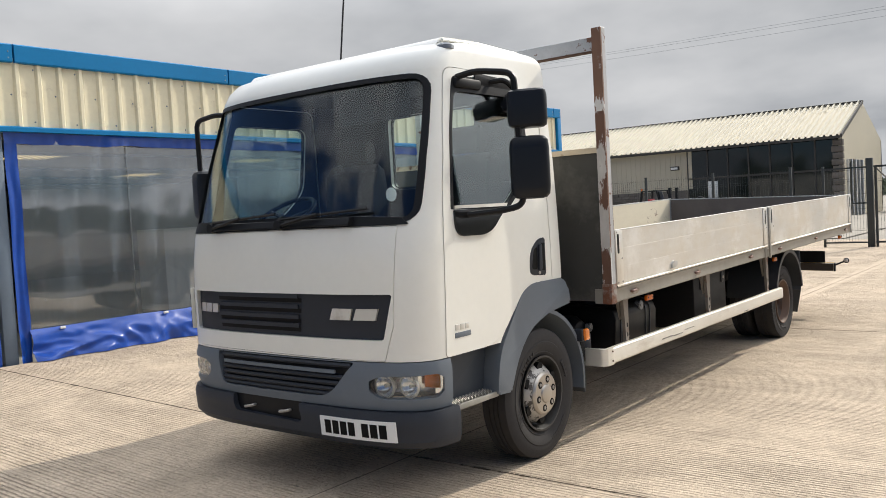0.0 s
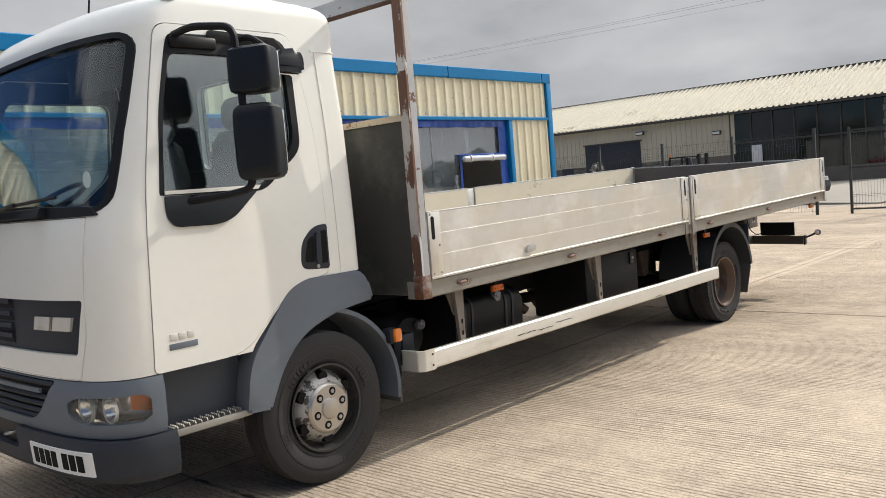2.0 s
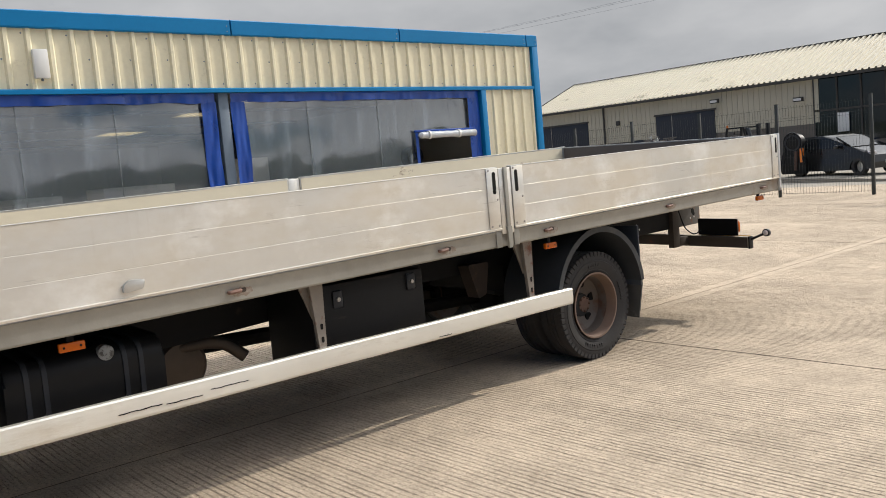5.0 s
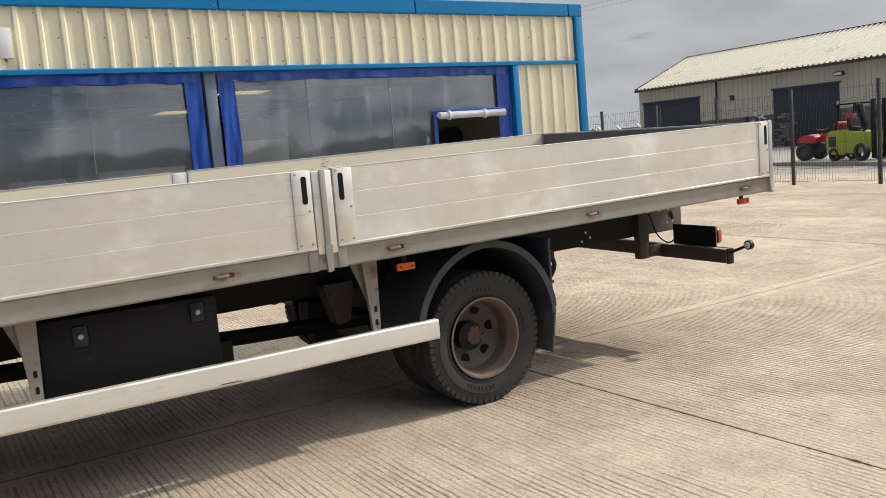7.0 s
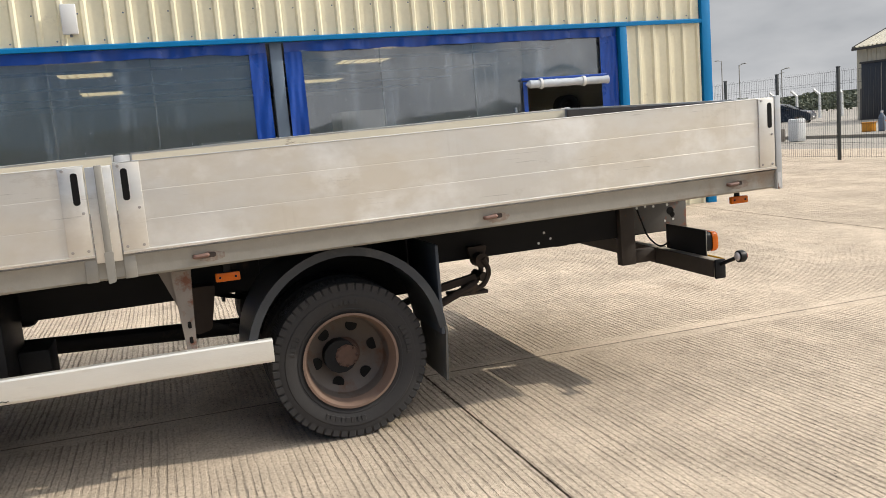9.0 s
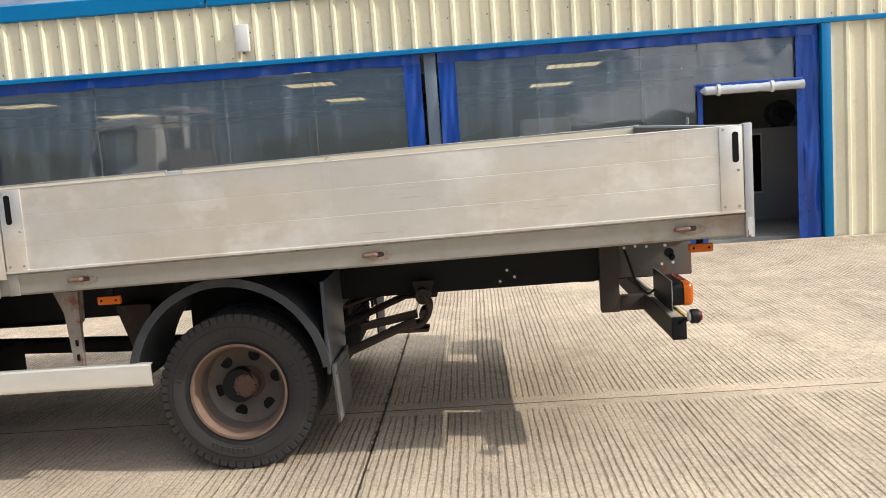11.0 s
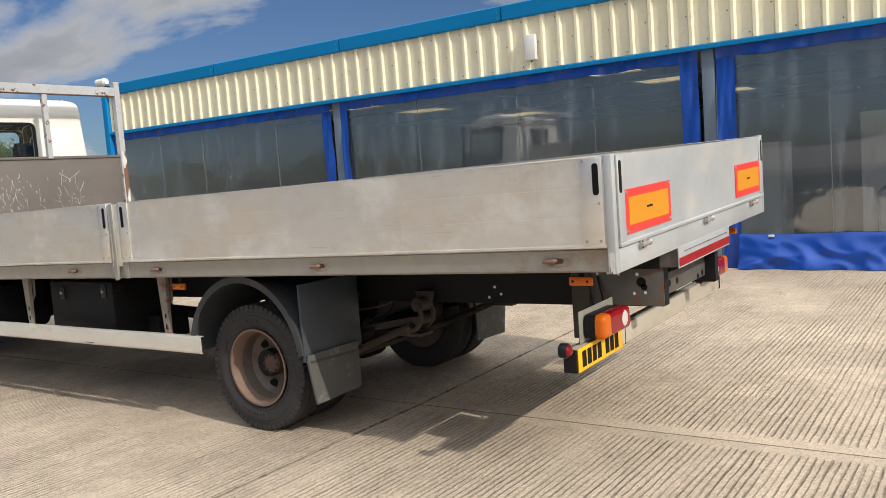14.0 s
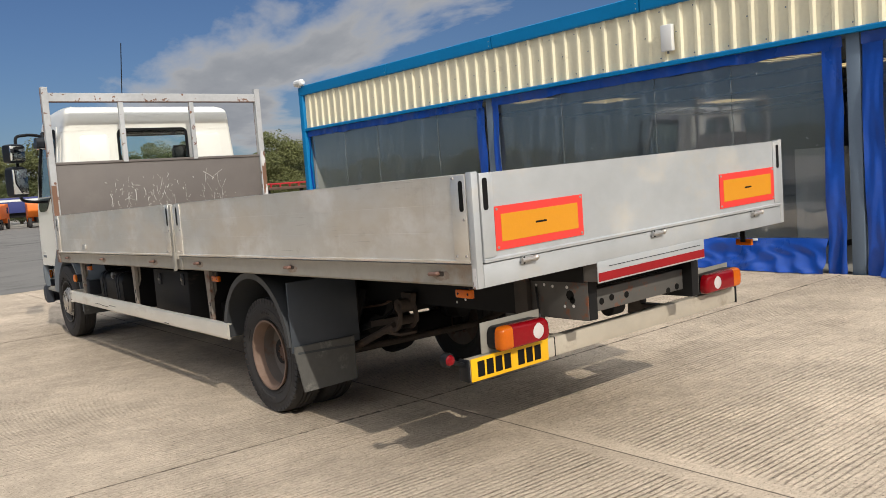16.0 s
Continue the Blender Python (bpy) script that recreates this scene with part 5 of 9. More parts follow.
for side in (1, -1):
    lamp = part("headlamp", corner_patch(25, 84.5, lambda f: 0.592, lambda f: 0.738, -0.105, -0.085, side), REFL, bpanel, "clear headlamp with chrome bowls and an amber indicator")
    for lx, r, back in ((0.765, 0.062, 0.03), (0.905, 0.058, 0.028)):
        p = on_nose(lx * side, 0.663)
        part("lamp_bowl", lathe([(0.0, r), (0.02, r * 0.85), (0.038, r * 0.5), (0.045, 0.012)], p + Vector((0, back, 0)), "y", 13, caps=False), REFL, lamp)
        part("lamp_ring", lathe([(-0.004, r * 1.02), (-0.004, r * 1.10), (0.012, r * 1.10), (0.012, r * 1.02)], p + Vector((0, back - 0.002, 0)), "y", 24, closed=True), ALUB, lamp)
        part("bulb", lathe([(0.0, 0.004), (0.004, 0.011), (0.03, 0.011)], p + Vector((0, back + 0.002, 0)), "y", 10), ALUB, lamp)
    part("indicator", corner_patch(66, 81, lambda f: 0.650 - 0.02 * f, lambda f: 0.722, -0.060, -0.045, side, 8, 3), AMBER, lamp, "small amber indicator reflector")
    part("lamp_lens", corner_patch(27.3, 82.8, lambda f: lamp_low(f) + 0.002, lambda f: lamp_high(f) - 0.002, -0.006, 0.004, side), LAMPG, lamp)
# front plate with bars in place of its characters
pl = part("front_plate", nose_patch(lambda z: 0.355, lambda z: 0.868, 0.372, 0.484, 0.036, 0.044, 10, 1), PLATEW, lorry, "white number plate with plain black bars")
for q in range(7):
    a = 0.392 + 0.0575 * q + (0.035 if q > 3 else 0.0)
    part("plate_bar", nose_patch(lambda z: a, lambda z: a + 0.044, 0.390, 0.466, 0.043, 0.0465, 3, 1), INK, pl)

# roof marker lamps, aerial, deflector lip
for side in (1, -1):
    ml = part("roof_lamp", lathe([(0, 0.055), (0.022, 0.05), (0.038, 0.025), (0.04, 0.004)], (0.895 * side, 3.86, 2.517), "z", 18), GREY, lorry)
    part("roof_lamp_lens", lathe([(0, 0.024), (0.02, 0.022), (0.03, 0.006)], (0.895 * side, 3.805, 2.532), "y", 12), LAMPG, ml)
part("aerial", tube([(0.015, 3.90, 2.58), (0.012, 3.95, 2.9), (0.0, 4.05, 3.45)], 0.006, 6), BLACK, lorry)
for sd in (1, -1):
    part("roof_seam", tube([(0.78 * sd, 3.90, 2.592), (0.79 * sd, 4.2, 2.596), (0.78 * sd, 4.66, 2.592)], 0.007, 6), PAINT, lorry)
part("roof_panel", prism(rounded([(3.84, 2.545), (3.90, 2.606), (4.25, 2.622), (4.62, 2.606), (4.73, 2.585), (4.73, 2.55)], [0.01, 0.03, 0.2, 0.06, 0.02, 0.01]), "x", -0.835, 0.835, bevel=0.012), PAINT, lorry, "white roof cap with a rolled edge")
for sd in (1, -1):
    part("roof_gutter", tube([(0.845 * sd, 3.90, 2.588), (0.848 * sd, 4.25, 2.600), (0.845 * sd, 4.70, 2.588)], 0.010, 6), PAINT, lorry)
    for strip in ([(4.64, 2.318), (4.90, 2.318), (4.90, 2.325), (4.64, 2.325)], [(4.665, 1.125), (4.671, 1.125), (4.671, 2.318), (4.665, 2.318)]):
        raw("panel_seam", cut(cab_solid(0.80, 2.59, 0.004, 0.01), win_cutter(strip, sd), op="INTERSECT"), PAINT, lorry)


def mirror_head(name, x, y, z0, z1, w, d, side, tilt):
    out = bmesh.new()
    o = rounded([(-d / 2, -w / 2), (d / 2, -w / 2 + 0.02), (d / 2, w / 2 - 0.02), (-d / 2, w / 2)], [0.05, 0.02, 0.02, 0.05], 5)
    n = len(o)
    rings = []
    hh = z1 - z0
    for f, s in ((0, 0.55), (0.02, 0.8), (0.07, 0.95), (0.2, 1.0), (0.8, 1.0), (0.93, 0.95), (0.98, 0.8), (1.0, 0.55)):
        rings.append([out.verts.new((x + p[1] * s, y + p[0] * s, z0 + hh * f)) for p in o])
    for a, b in zip(rings, rings[1:]):
        for j in range(n):
            out.faces.new((a[j], a[(j + 1) % n], b[(j + 1) % n], b[j]))
    out.faces.new(rings[0])
    out.faces.new(rings[-1])
    bmesh.ops.rotate(out, verts=out.verts, cent=(x, y, z0), matrix=Matrix.Rotation(radians(tilt * side), 3, "Z"))
    return out


for side in (1, -1):
    mx, my = (1.335, 4.01) if side > 0 else (-1.37, 3.80)
    fwd = my - 4.01
    frame_bar = tube(bend([(0.985 * side, 3.83, 2.345), (1.10 * side, 3.85 + fwd * 0.5, 2.365), (abs(mx) * side - 0.045 * side, 3.95 + fwd, 2.34), (abs(mx) * side - 0.03 * side, 3.97 + fwd, 1.60), (1.18 * side, 3.88 + fwd * 0.6, 1.575), (1.03 * side, 3.78, 1.565)], 0.06), 0.018, 8)
    arm = part("mirror_arm", frame_bar, BLACK, lorry)
    heads = [(1.635, 1.985, 1.67, 1.955), (2.03, 2.245, 2.055, 2.22)][:2 if side > 0 else 1]
    for z0, z1, g0, g1 in heads:
        hd = part("mirror", mirror_head("mirror", mx, my, z0, z1, 0.235, 0.135, side, 24), HOUSING, arm, "black mirror housing")
        gl = box(mx - 0.095, mx + 0.095, my + 0.060, my + 0.071, g0, g1, 0.004)
        bmesh.ops.rotate(gl, verts=gl.verts, cent=(mx, my, z0), matrix=Matrix.Rotation(radians(24 * side), 3, "Z"))
        part("mirror_glass", gl, MIRROR, hd)
    part("arm_bracket", box(0.955 if side > 0 else -1.005, 1.005 if side > 0 else -0.955, 3.80, 4.05, 2.285, 2.345, 0.015), BLACK, arm)
    part("arm_knuckle", lathe([(0.0, 0.03), (0.045, 0.028)], (1.0 * side - (0.0 if side > 0 else 0.045), 3.80, 1.565), "x", 12), BLACK, arm)
# kerb mirror above the near door window, on its arm
km = part("kerb_mirror", prism(rounded([(4.235, 2.175), (4.26, 2.275), (4.40, 2.29), (4.435, 2.25), (4.435, 2.165)], [0.03, 0.045, 0.05, 0.03, 0.02]), "x", 0.995, 1.175, bevel=0.03), HOUSING, lorry, "black box-shaped kerb mirror")
part("mirror_glass", box(1.02, 1.15, 4.26, 4.415, 2.158, 2.166, 0.003), MIRROR, km)
part("kerb_mirror_arm", tube(bend([(0.975, 4.17, 2.345), (1.06, 4.20, 2.355), (1.085, 4.33, 2.27)], 0.04), 0.016, 8), BLACK, km)
brk = part("bracket", prism(rounded([(4.00, 2.322), (4.02, 2.385), (4.42, 2.372), (4.46, 2.315)], 0.015), "x", 0.955, 0.985, bevel=0.004), BLACK, km, "black steel bracket over the door window")
for yy in (4.06, 4.24, 4.36):
    part("bracket_hole", lathe([(0.0, 0.012), (0.003, 0.012)], (0.9845, yy, 2.350), "x", 12), INK, brk)

# inside the cab: floor, dash, seats, wheel
part("dashboard", prism(rounded([(3.47, 1.10), (3.47, 1.50), (3.60, 1.56), (3.74, 1.50), (3.78, 1.30), (3.72, 1.10)], 0.05), "x", -0.94, 0.94, bevel=0.01), CABIN, lorry, "dark grey dashboard")
part("dash_shelf", nose_patch(lambda z: -0.86, lambda z: 0.86, 1.49, 1.51, -0.30, -0.06, 12, 1), CABIN, lorry)
part("cab_lining", box(-0.97, 0.97, 4.70, 4.755, 1.0, 1.77, 0.01), CABIN, lorry)
part("headlining", prism(rounded([(3.78, 2.40), (3.86, 2.44), (4.66, 2.45), (4.66, 2.42), (3.86, 2.40)], 0.01), "x", -0.76, 0.76), CABIN, lorry)
part("sun_visor", box(0.12, 0.74, 3.70, 3.715, 2.14, 2.36, 0.006), CABIN, lorry, "lowered sun visor")
for sx in (0.50, -0.50):
    seat = part("seat", prism(rounded([(4.02, 1.16), (4.02, 1.32), (4.10, 1.36), (4.52, 1.30), (4.55, 1.16)], 0.05), "x", sx - 0.24, sx + 0.24, bevel=0.03), SEAT, lorry, "dark cloth cab seat")
    part("seat_back", prism(rounded([(4.46, 1.26), (4.42, 1.70), (4.45, 1.95), (4.55, 1.97), (4.60, 1.70), (4.60, 1.26)], 0.06), "x", sx - 0.24, sx + 0.24, bevel=0.04), SEAT, seat)
    part("headrest", prism(rounded([(4.46, 1.96), (4.47, 2.14), (4.56, 2.15), (4.58, 1.97)], 0.04), "x", sx - 0.15, sx + 0.15, bevel=0.03), SEAT, seat)
cx, cy, cz = -0.50, 3.80, 1.62
ax = Vector((0, -0.50, 0.86)).normalized()
u = Vector((1, 0, 0))
v = ax.cross(u)
ring = [Vector((cx, cy, cz)) + (u * math.cos(a) + v * math.sin(a)) * 0.22 for a in [2 * math.pi * k / 28 for k in range(29)]]
sw = part("steering_wheel", tube(ring, 0.016, 8), BLACK, lorry)
for a in (0.3, math.pi - 0.3, math.pi * 1.5):
    part("spoke", tube([Vector((cx, cy, cz)) - ax * 0.03, Vector((cx, cy, cz)) + (u * math.cos(a) + v * math.sin(a)) * 0.21], 0.014, 6), BLACK, sw)
part("steering_column", tube([(cx, cy, cz - 0.01), (cx, 3.62, 1.36)], 0.04, 10), BLACK, sw)
part("tax_disc", lathe([(0, 0.038), (0.002, 0.038)], on_nose(0.80, 1.70, -0.03), "y", 20), PLATEW, lorry, "round paper disc in the windscreen")

# wheel arches, steps and lower side panels
for side in (1, -1):
    s = side
    ARCH = rounded([(3.60, 0.53), (3.60, 0.79), (4.015, 0.79), (4.29, 1.065), (4.40, 1.115), (4.84, 1.115), (4.885, 0.94), (4.60, 0.91), (4.36, 0.83), (4.22, 0.69), (4.13, 0.49), (3.98, 0.50)], [0.01, 0.01, 0.06, 0.05, 0.05, 0.08, 0.02, 0.1, 0.1, 0.1, 0.01, 0.02])
    fl = [p for p in ARCH]
    # flared outer lip
    LIP = rounded([(3.99, 0.50), (4.03, 0.74), (4.30, 1.07), (4.42, 1.115), (4.84, 1.115), (4.885, 0.94), (4.60, 0.91), (4.37, 0.83), (4.23, 0.69), (4.13, 0.49)], [0.02, 0.1, 0.06, 0.05, 0.08, 0.02, 0.1, 0.1, 0.1, 0.01])
    lip = part("wheel_arch", prism(LIP, "x", 0.66 * s, 1.048 * s, bevel=0.018), GREY, lorry, "grey plastic wheel arch")
    part("side_skirt", prism(rounded([(3.58, 0.52), (3.58, 0.795), (4.03, 0.795), (4.05, 0.52)], 0.01), "x", 0.80 * s, 0.935 * s, bevel=0.006), SKIRT, lip, "dark grey entry panel behind the bumper")
    st = part("entry_step", box(min(1.010 * s, 1.032 * s), max(1.010 * s, 1.032 * s), 3.60, 4.02, 0.488, 0.518, 0.003), STEEL, lip, "serrated steel entry step with open treads")
    part("inner_rail", box(min(0.84 * s, 0.855 * s), max(0.84 * s, 0.855 * s), 3.60, 4.02, 0.488, 0.518, 0.002), STEEL, st)
    for yy in (3.602, 4.006):
        part("end_plate", box(min(0.856 * s, 1.009 * s), max(0.856 * s, 1.009 * s), yy, yy + 0.012, 0.488, 0.530, 0.002), STEEL, st)
    for k in range(12):
        yy = 3.625 + 0.0315 * k
        tb = bmesh.new()
        teeth = [(0.857 + 0.019 * q * 0.5, 0.524 + (0.010 if q % 2 else 0.0)) for q in range(17)]
        vs = [[tb.verts.new((tx * s, yy + dy, tz)) for tx, tz in [(0.857, 0.498)] + teeth + [(1.009, 0.498)]] for dy in (0.0, 0.007)]
        m_ = len(vs[0])
        tb.faces.new(vs[0])
        tb.faces.new(vs[1][::-1])
        for q in range(m_):
            tb.faces.new((vs[0][q], vs[1][q], vs[1][(q + 1) % m_], vs[0][(q + 1) % m_]))
        bmesh.ops.recalc_face_normals(tb, faces=tb.faces[:])
        part("tread", tb, STEEL, st)
    # mudguard behind the front wheel
    pts_o = [(4.50 + 0.555 * math.cos(a), 0.42 + 0.52 * math.sin(a)) for a in [radians(80 - 90 * k / 14) for k in range(15)]]
    pts_i = [(4.50 + 0.53 * math.cos(a), 0.42 + 0.495 * math.sin(a)) for a in [radians(-10 + 90 * k / 14) for k in range(15)]]
    mg = part("mudguard", prism(pts_o + pts_i, "x", 0.72 * s, 1.035 * s, bevel=0.004), GREY, lorry, "grey rear half of the front mudguard")
    mk = part("side_repeater", box(1.0 if s > 0 else -1.075, 1.075 if s > 0 else -1.0, 4.965, 5.04, 0.66, 0.745, 0.012), DARK, mg)
    part("side_repeater_lens", box(1.058 if s > 0 else -1.095, 1.095 if s > 0 else -1.058, 4.985, 5.045, 0.665, 0.745, 0.015), ORANGE, mk)
    part("flap", box(min(0.74 * s, 1.03 * s), max(0.74 * s, 1.03 * s), 5.045, 5.062, 0.30, 0.40, 0.002), FLAP, mg)


# ---- wheels ----
def tread_blocks(parent, cx, cy, r, w):
    """Shoulder blocks that lap over the edge of the tread, sharing one mesh."""
    bm = box(-w * 0.075, w * 0.075, -0.0175, 0.0175, r - 0.045, r - 0.005, 0.004, seg=1)
    me = bpy.data.meshes.new("tread_block")
    bm.to_mesh(me)
    bm.free()
    me.materials.append(TYRE)
    for k in range(56):
        for sgn in (-1, 1):
            ob = new("tread_block", me)
            ob.parent = parent
            ob.matrix_local = Matrix.Translation(Vector((cx + sgn * w * 0.395, cy, r)) - BASE[lorry.name]) @ Matrix.Rotation(2 * math.pi * (k + 0.25 * sgn) / 56, 4, "X")


def tyre(cx, cy, r, w, side):
    """side: +1 when the outer face looks to +x."""
    h = w / 2
    prof = [(-h * 0.72, 0.232), (-h * 0.86, 0.25), (-h * 0.90, 0.262), (-h * 0.87, 0.265), (-h, 0.305), (-h * 1.0, 0.325), (-h * 0.96, 0.329), (-h * 0.97, 0.345), (-h * 0.86, r - 0.018), (-h * 0.78, r - 0.005), (-h * 0.5, r)]
    for g in (-0.3, 0.0, 0.3):
        prof += [(h * (g - 0.05), r), (h * (g - 0.035), r - 0.009), (h * (g + 0.035), r - 0.009), (h * (g + 0.05), r)]
    prof += [(h * 0.5, r), (h * 0.78, r - 0.005), (h * 0.86, r - 0.018), (h * 0.97, 0.345), (h * 0.96, 0.329), (h * 1.0, 0.325), (h, 0.305), (h * 0.87, 0.265), (h * 0.90, 0.262), (h * 0.86, 0.25), (h * 0.72, 0.232)]
    out = lathe(prof, (cx, cy, r), "x", 72, closed=True)
    return out


def nuts(parent, cx, cy, cz, ring_r, n, r, x0, x1, mat, name="wheel_nut", turn=0.0, k=6):
    for i in range(n):
        a = 2 * math.pi * i / n + turn
        part(name, lathe([(x0, r), (x1, r), (x1 + (0.006 if x1 > x0 else -0.006), r * 0.6)], (cx, cy + ring_r * math.cos(a), cz + ring_r * math.sin(a)), "x", k), mat, parent, smooth=20)


R = 0.393


def sidewall_marks(parent, cx, cy, h, side, spans):
    """Raised, unreadable moulded marks on a tyre's outer wall."""
    for start, count in spans:
        for k in range(count):
            a = radians(start + 5.2 * k)
            w_ = 0.011 if k % 3 else 0.007
            bm = box(h * 0.93 * side if side > 0 else h * 1.012 * side, h * 1.012 * side if side > 0 else h * 0.93 * side, -w_, w_, 0.283, 0.312, 0.002, seg=1)
            bmesh.ops.rotate(bm, verts=bm.verts, cent=(0, 0, 0), matrix=Matrix.Rotation(a, 3, "X"))
            bmesh.ops.translate(bm, verts=bm.verts, vec=(cx, cy, R))
            part("sidewall_mark", bm, TYRE, parent, smooth=0)



def front_wheel(s):
    cx, cy, cz = 0.942 * s, 4.487, R + 0.016
    w = part("wheel", tyre(cx, cy, cz, 0.215, s), TYRE, lorry, "front tyre with worn ribs")
    sidewall_marks(w, cx, cy, 0.1075, s, ((20, 7), (100, 4), (195, 8), (285, 5)))
    f = 0.105 * s
    # rim: outer lip, well, convex disc with hand holes drawn as dark pockets
    part("rim", lathe([(f * 0.80, 0.232), (f * 0.98, 0.238), (f * 0.98, 0.226), (f * 0.80, 0.219), (f * 0.3, 0.207), (f * 0.25, 0.198)], (cx, cy, cz), "x", 48, caps=False), RIMB, w, "black steel rim barrel")
    part("wheel_disc", lathe([(f * 0.22, 0.204), (f * 0.30, 0.196), (f * 0.58, 0.182), (f * 0.90, 0.150), (f * 0.98, 0.135), (f * 0.95, 0.12), (f * 0.5, 0.12)], (cx, cy, cz), "x", 48, caps=False), RIMF, w, "chipped silver wheel disc")
    for k in range(6):
        a = 2 * math.pi * (k + 0.5) / 6
        part("hand_hole", lathe([(f * 0.30, 0.031), (f * 0.82, 0.031), (f * 0.82, 0.002)], (cx, cy + 0.170 * math.cos(a), cz + 0.165 * math.sin(a)), "x", 14), INK, w)
    disc = lathe([(f * 0.60, 0.134), (f * 1.02, 0.137), (f * 1.10, 0.132), (f * 1.16, 0.122), (f * 1.18, 0.060), (f * 1.26, 0.055), (f * 1.30, 0.045), (f * 1.31, 0.002)], (cx, cy, cz), "x", 40)
    d = part("wheel_trim", disc, CHROME, w, "polished wheel trim with six nut holes")
    for k in range(6):
        a = 2 * math.pi * k / 6 + 0.26
        part("nut_hole", lathe([(f * 1.0, 0.0225), (f * 1.185, 0.0225), (f * 1.185, 0.001)], (cx, cy + 0.090 * math.cos(a), cz + 0.090 * math.sin(a)), "x", 16), INK, d)
        part("wheel_nut", lathe([(f * 1.1, 0.012), (f * 1.21, 0.012), (f * 1.22, 0.002)], (cx, cy + 0.090 * math.cos(a), cz + 0.090 * math.sin(a)), "x", 6), BOLT, d)
    return w


def rear_wheel(s):
    cy, cz = 9.50, R
    cx = 0.962 * s
    w = part("wheel", tyre(cx, cy, R - 0.002, 0.215, s), TYRE, lorry, "outer rear tyre with blocky tread")
    sidewall_marks(w, cx, cy, 0.1075, s, ((-10, 5), (60, 4), (150, 8), (270, 6)))
    tread_blocks(w, cx, cy, R, 0.215)
    f = 0.105 * s
    part("rim_lip", lathe([(f * 0.80, 0.232), (f * 0.98, 0.240), (f * 0.98, 0.228), (f * 0.75, 0.220), (f * 0.3, 0.208)], (cx, cy, cz), "x", 48, caps=False), LIPR, w, "rust stained rim lip")
    part("rim", lathe([(f * 0.3, 0.208), (-f * 0.35, 0.196), (-f * 0.55, 0.176), (-f * 0.72, 0.125), (-f * 0.80, 0.105), (-f * 0.80, 0.02)], (cx, cy, cz), "x", 48, caps=False), RIM, w, "deep rusty steel rim")
    for k in range(6):
        a = 2 * math.pi * (k + 0.2) / 6
        part("hand_hole", lathe([(-f * 1.0, 0.031), (-f * 0.585, 0.031), (-f * 0.585, 0.002)], (cx, cy + 0.152 * math.cos(a), cz + 0.152 * math.sin(a)), "x", 14), INK, w)
    hub = part("hub", lathe([(-f * 1.0, 0.085), (-f * 0.7, 0.082), (-f * 0.6, 0.07), (-f * 0.2, 0.066), (-f * 0.1, 0.055), (-f * 0.08, 0.002)], (cx, cy, cz), "x", 30), RUSTED, w, "rusty hub")
    nuts(hub, cx, cy, cz, 0.052, 8, 0.008, -f * 0.15, -f * 0.05, RUSTED)
    w2 = part("wheel", tyre(0.70 * s, cy, R, 0.215, s), TYRE, lorry, "inner rear tyre")
    part("rim", lathe([(0.08 * s, 0.232), (0.06 * s, 0.20), (-0.06 * s, 0.20), (-0.08 * s, 0.232)], (0.70 * s, cy, cz), "x", 32), RIM, w2)


for s in (1, -1):
    front_wheel(s)
    rear_wheel(s)

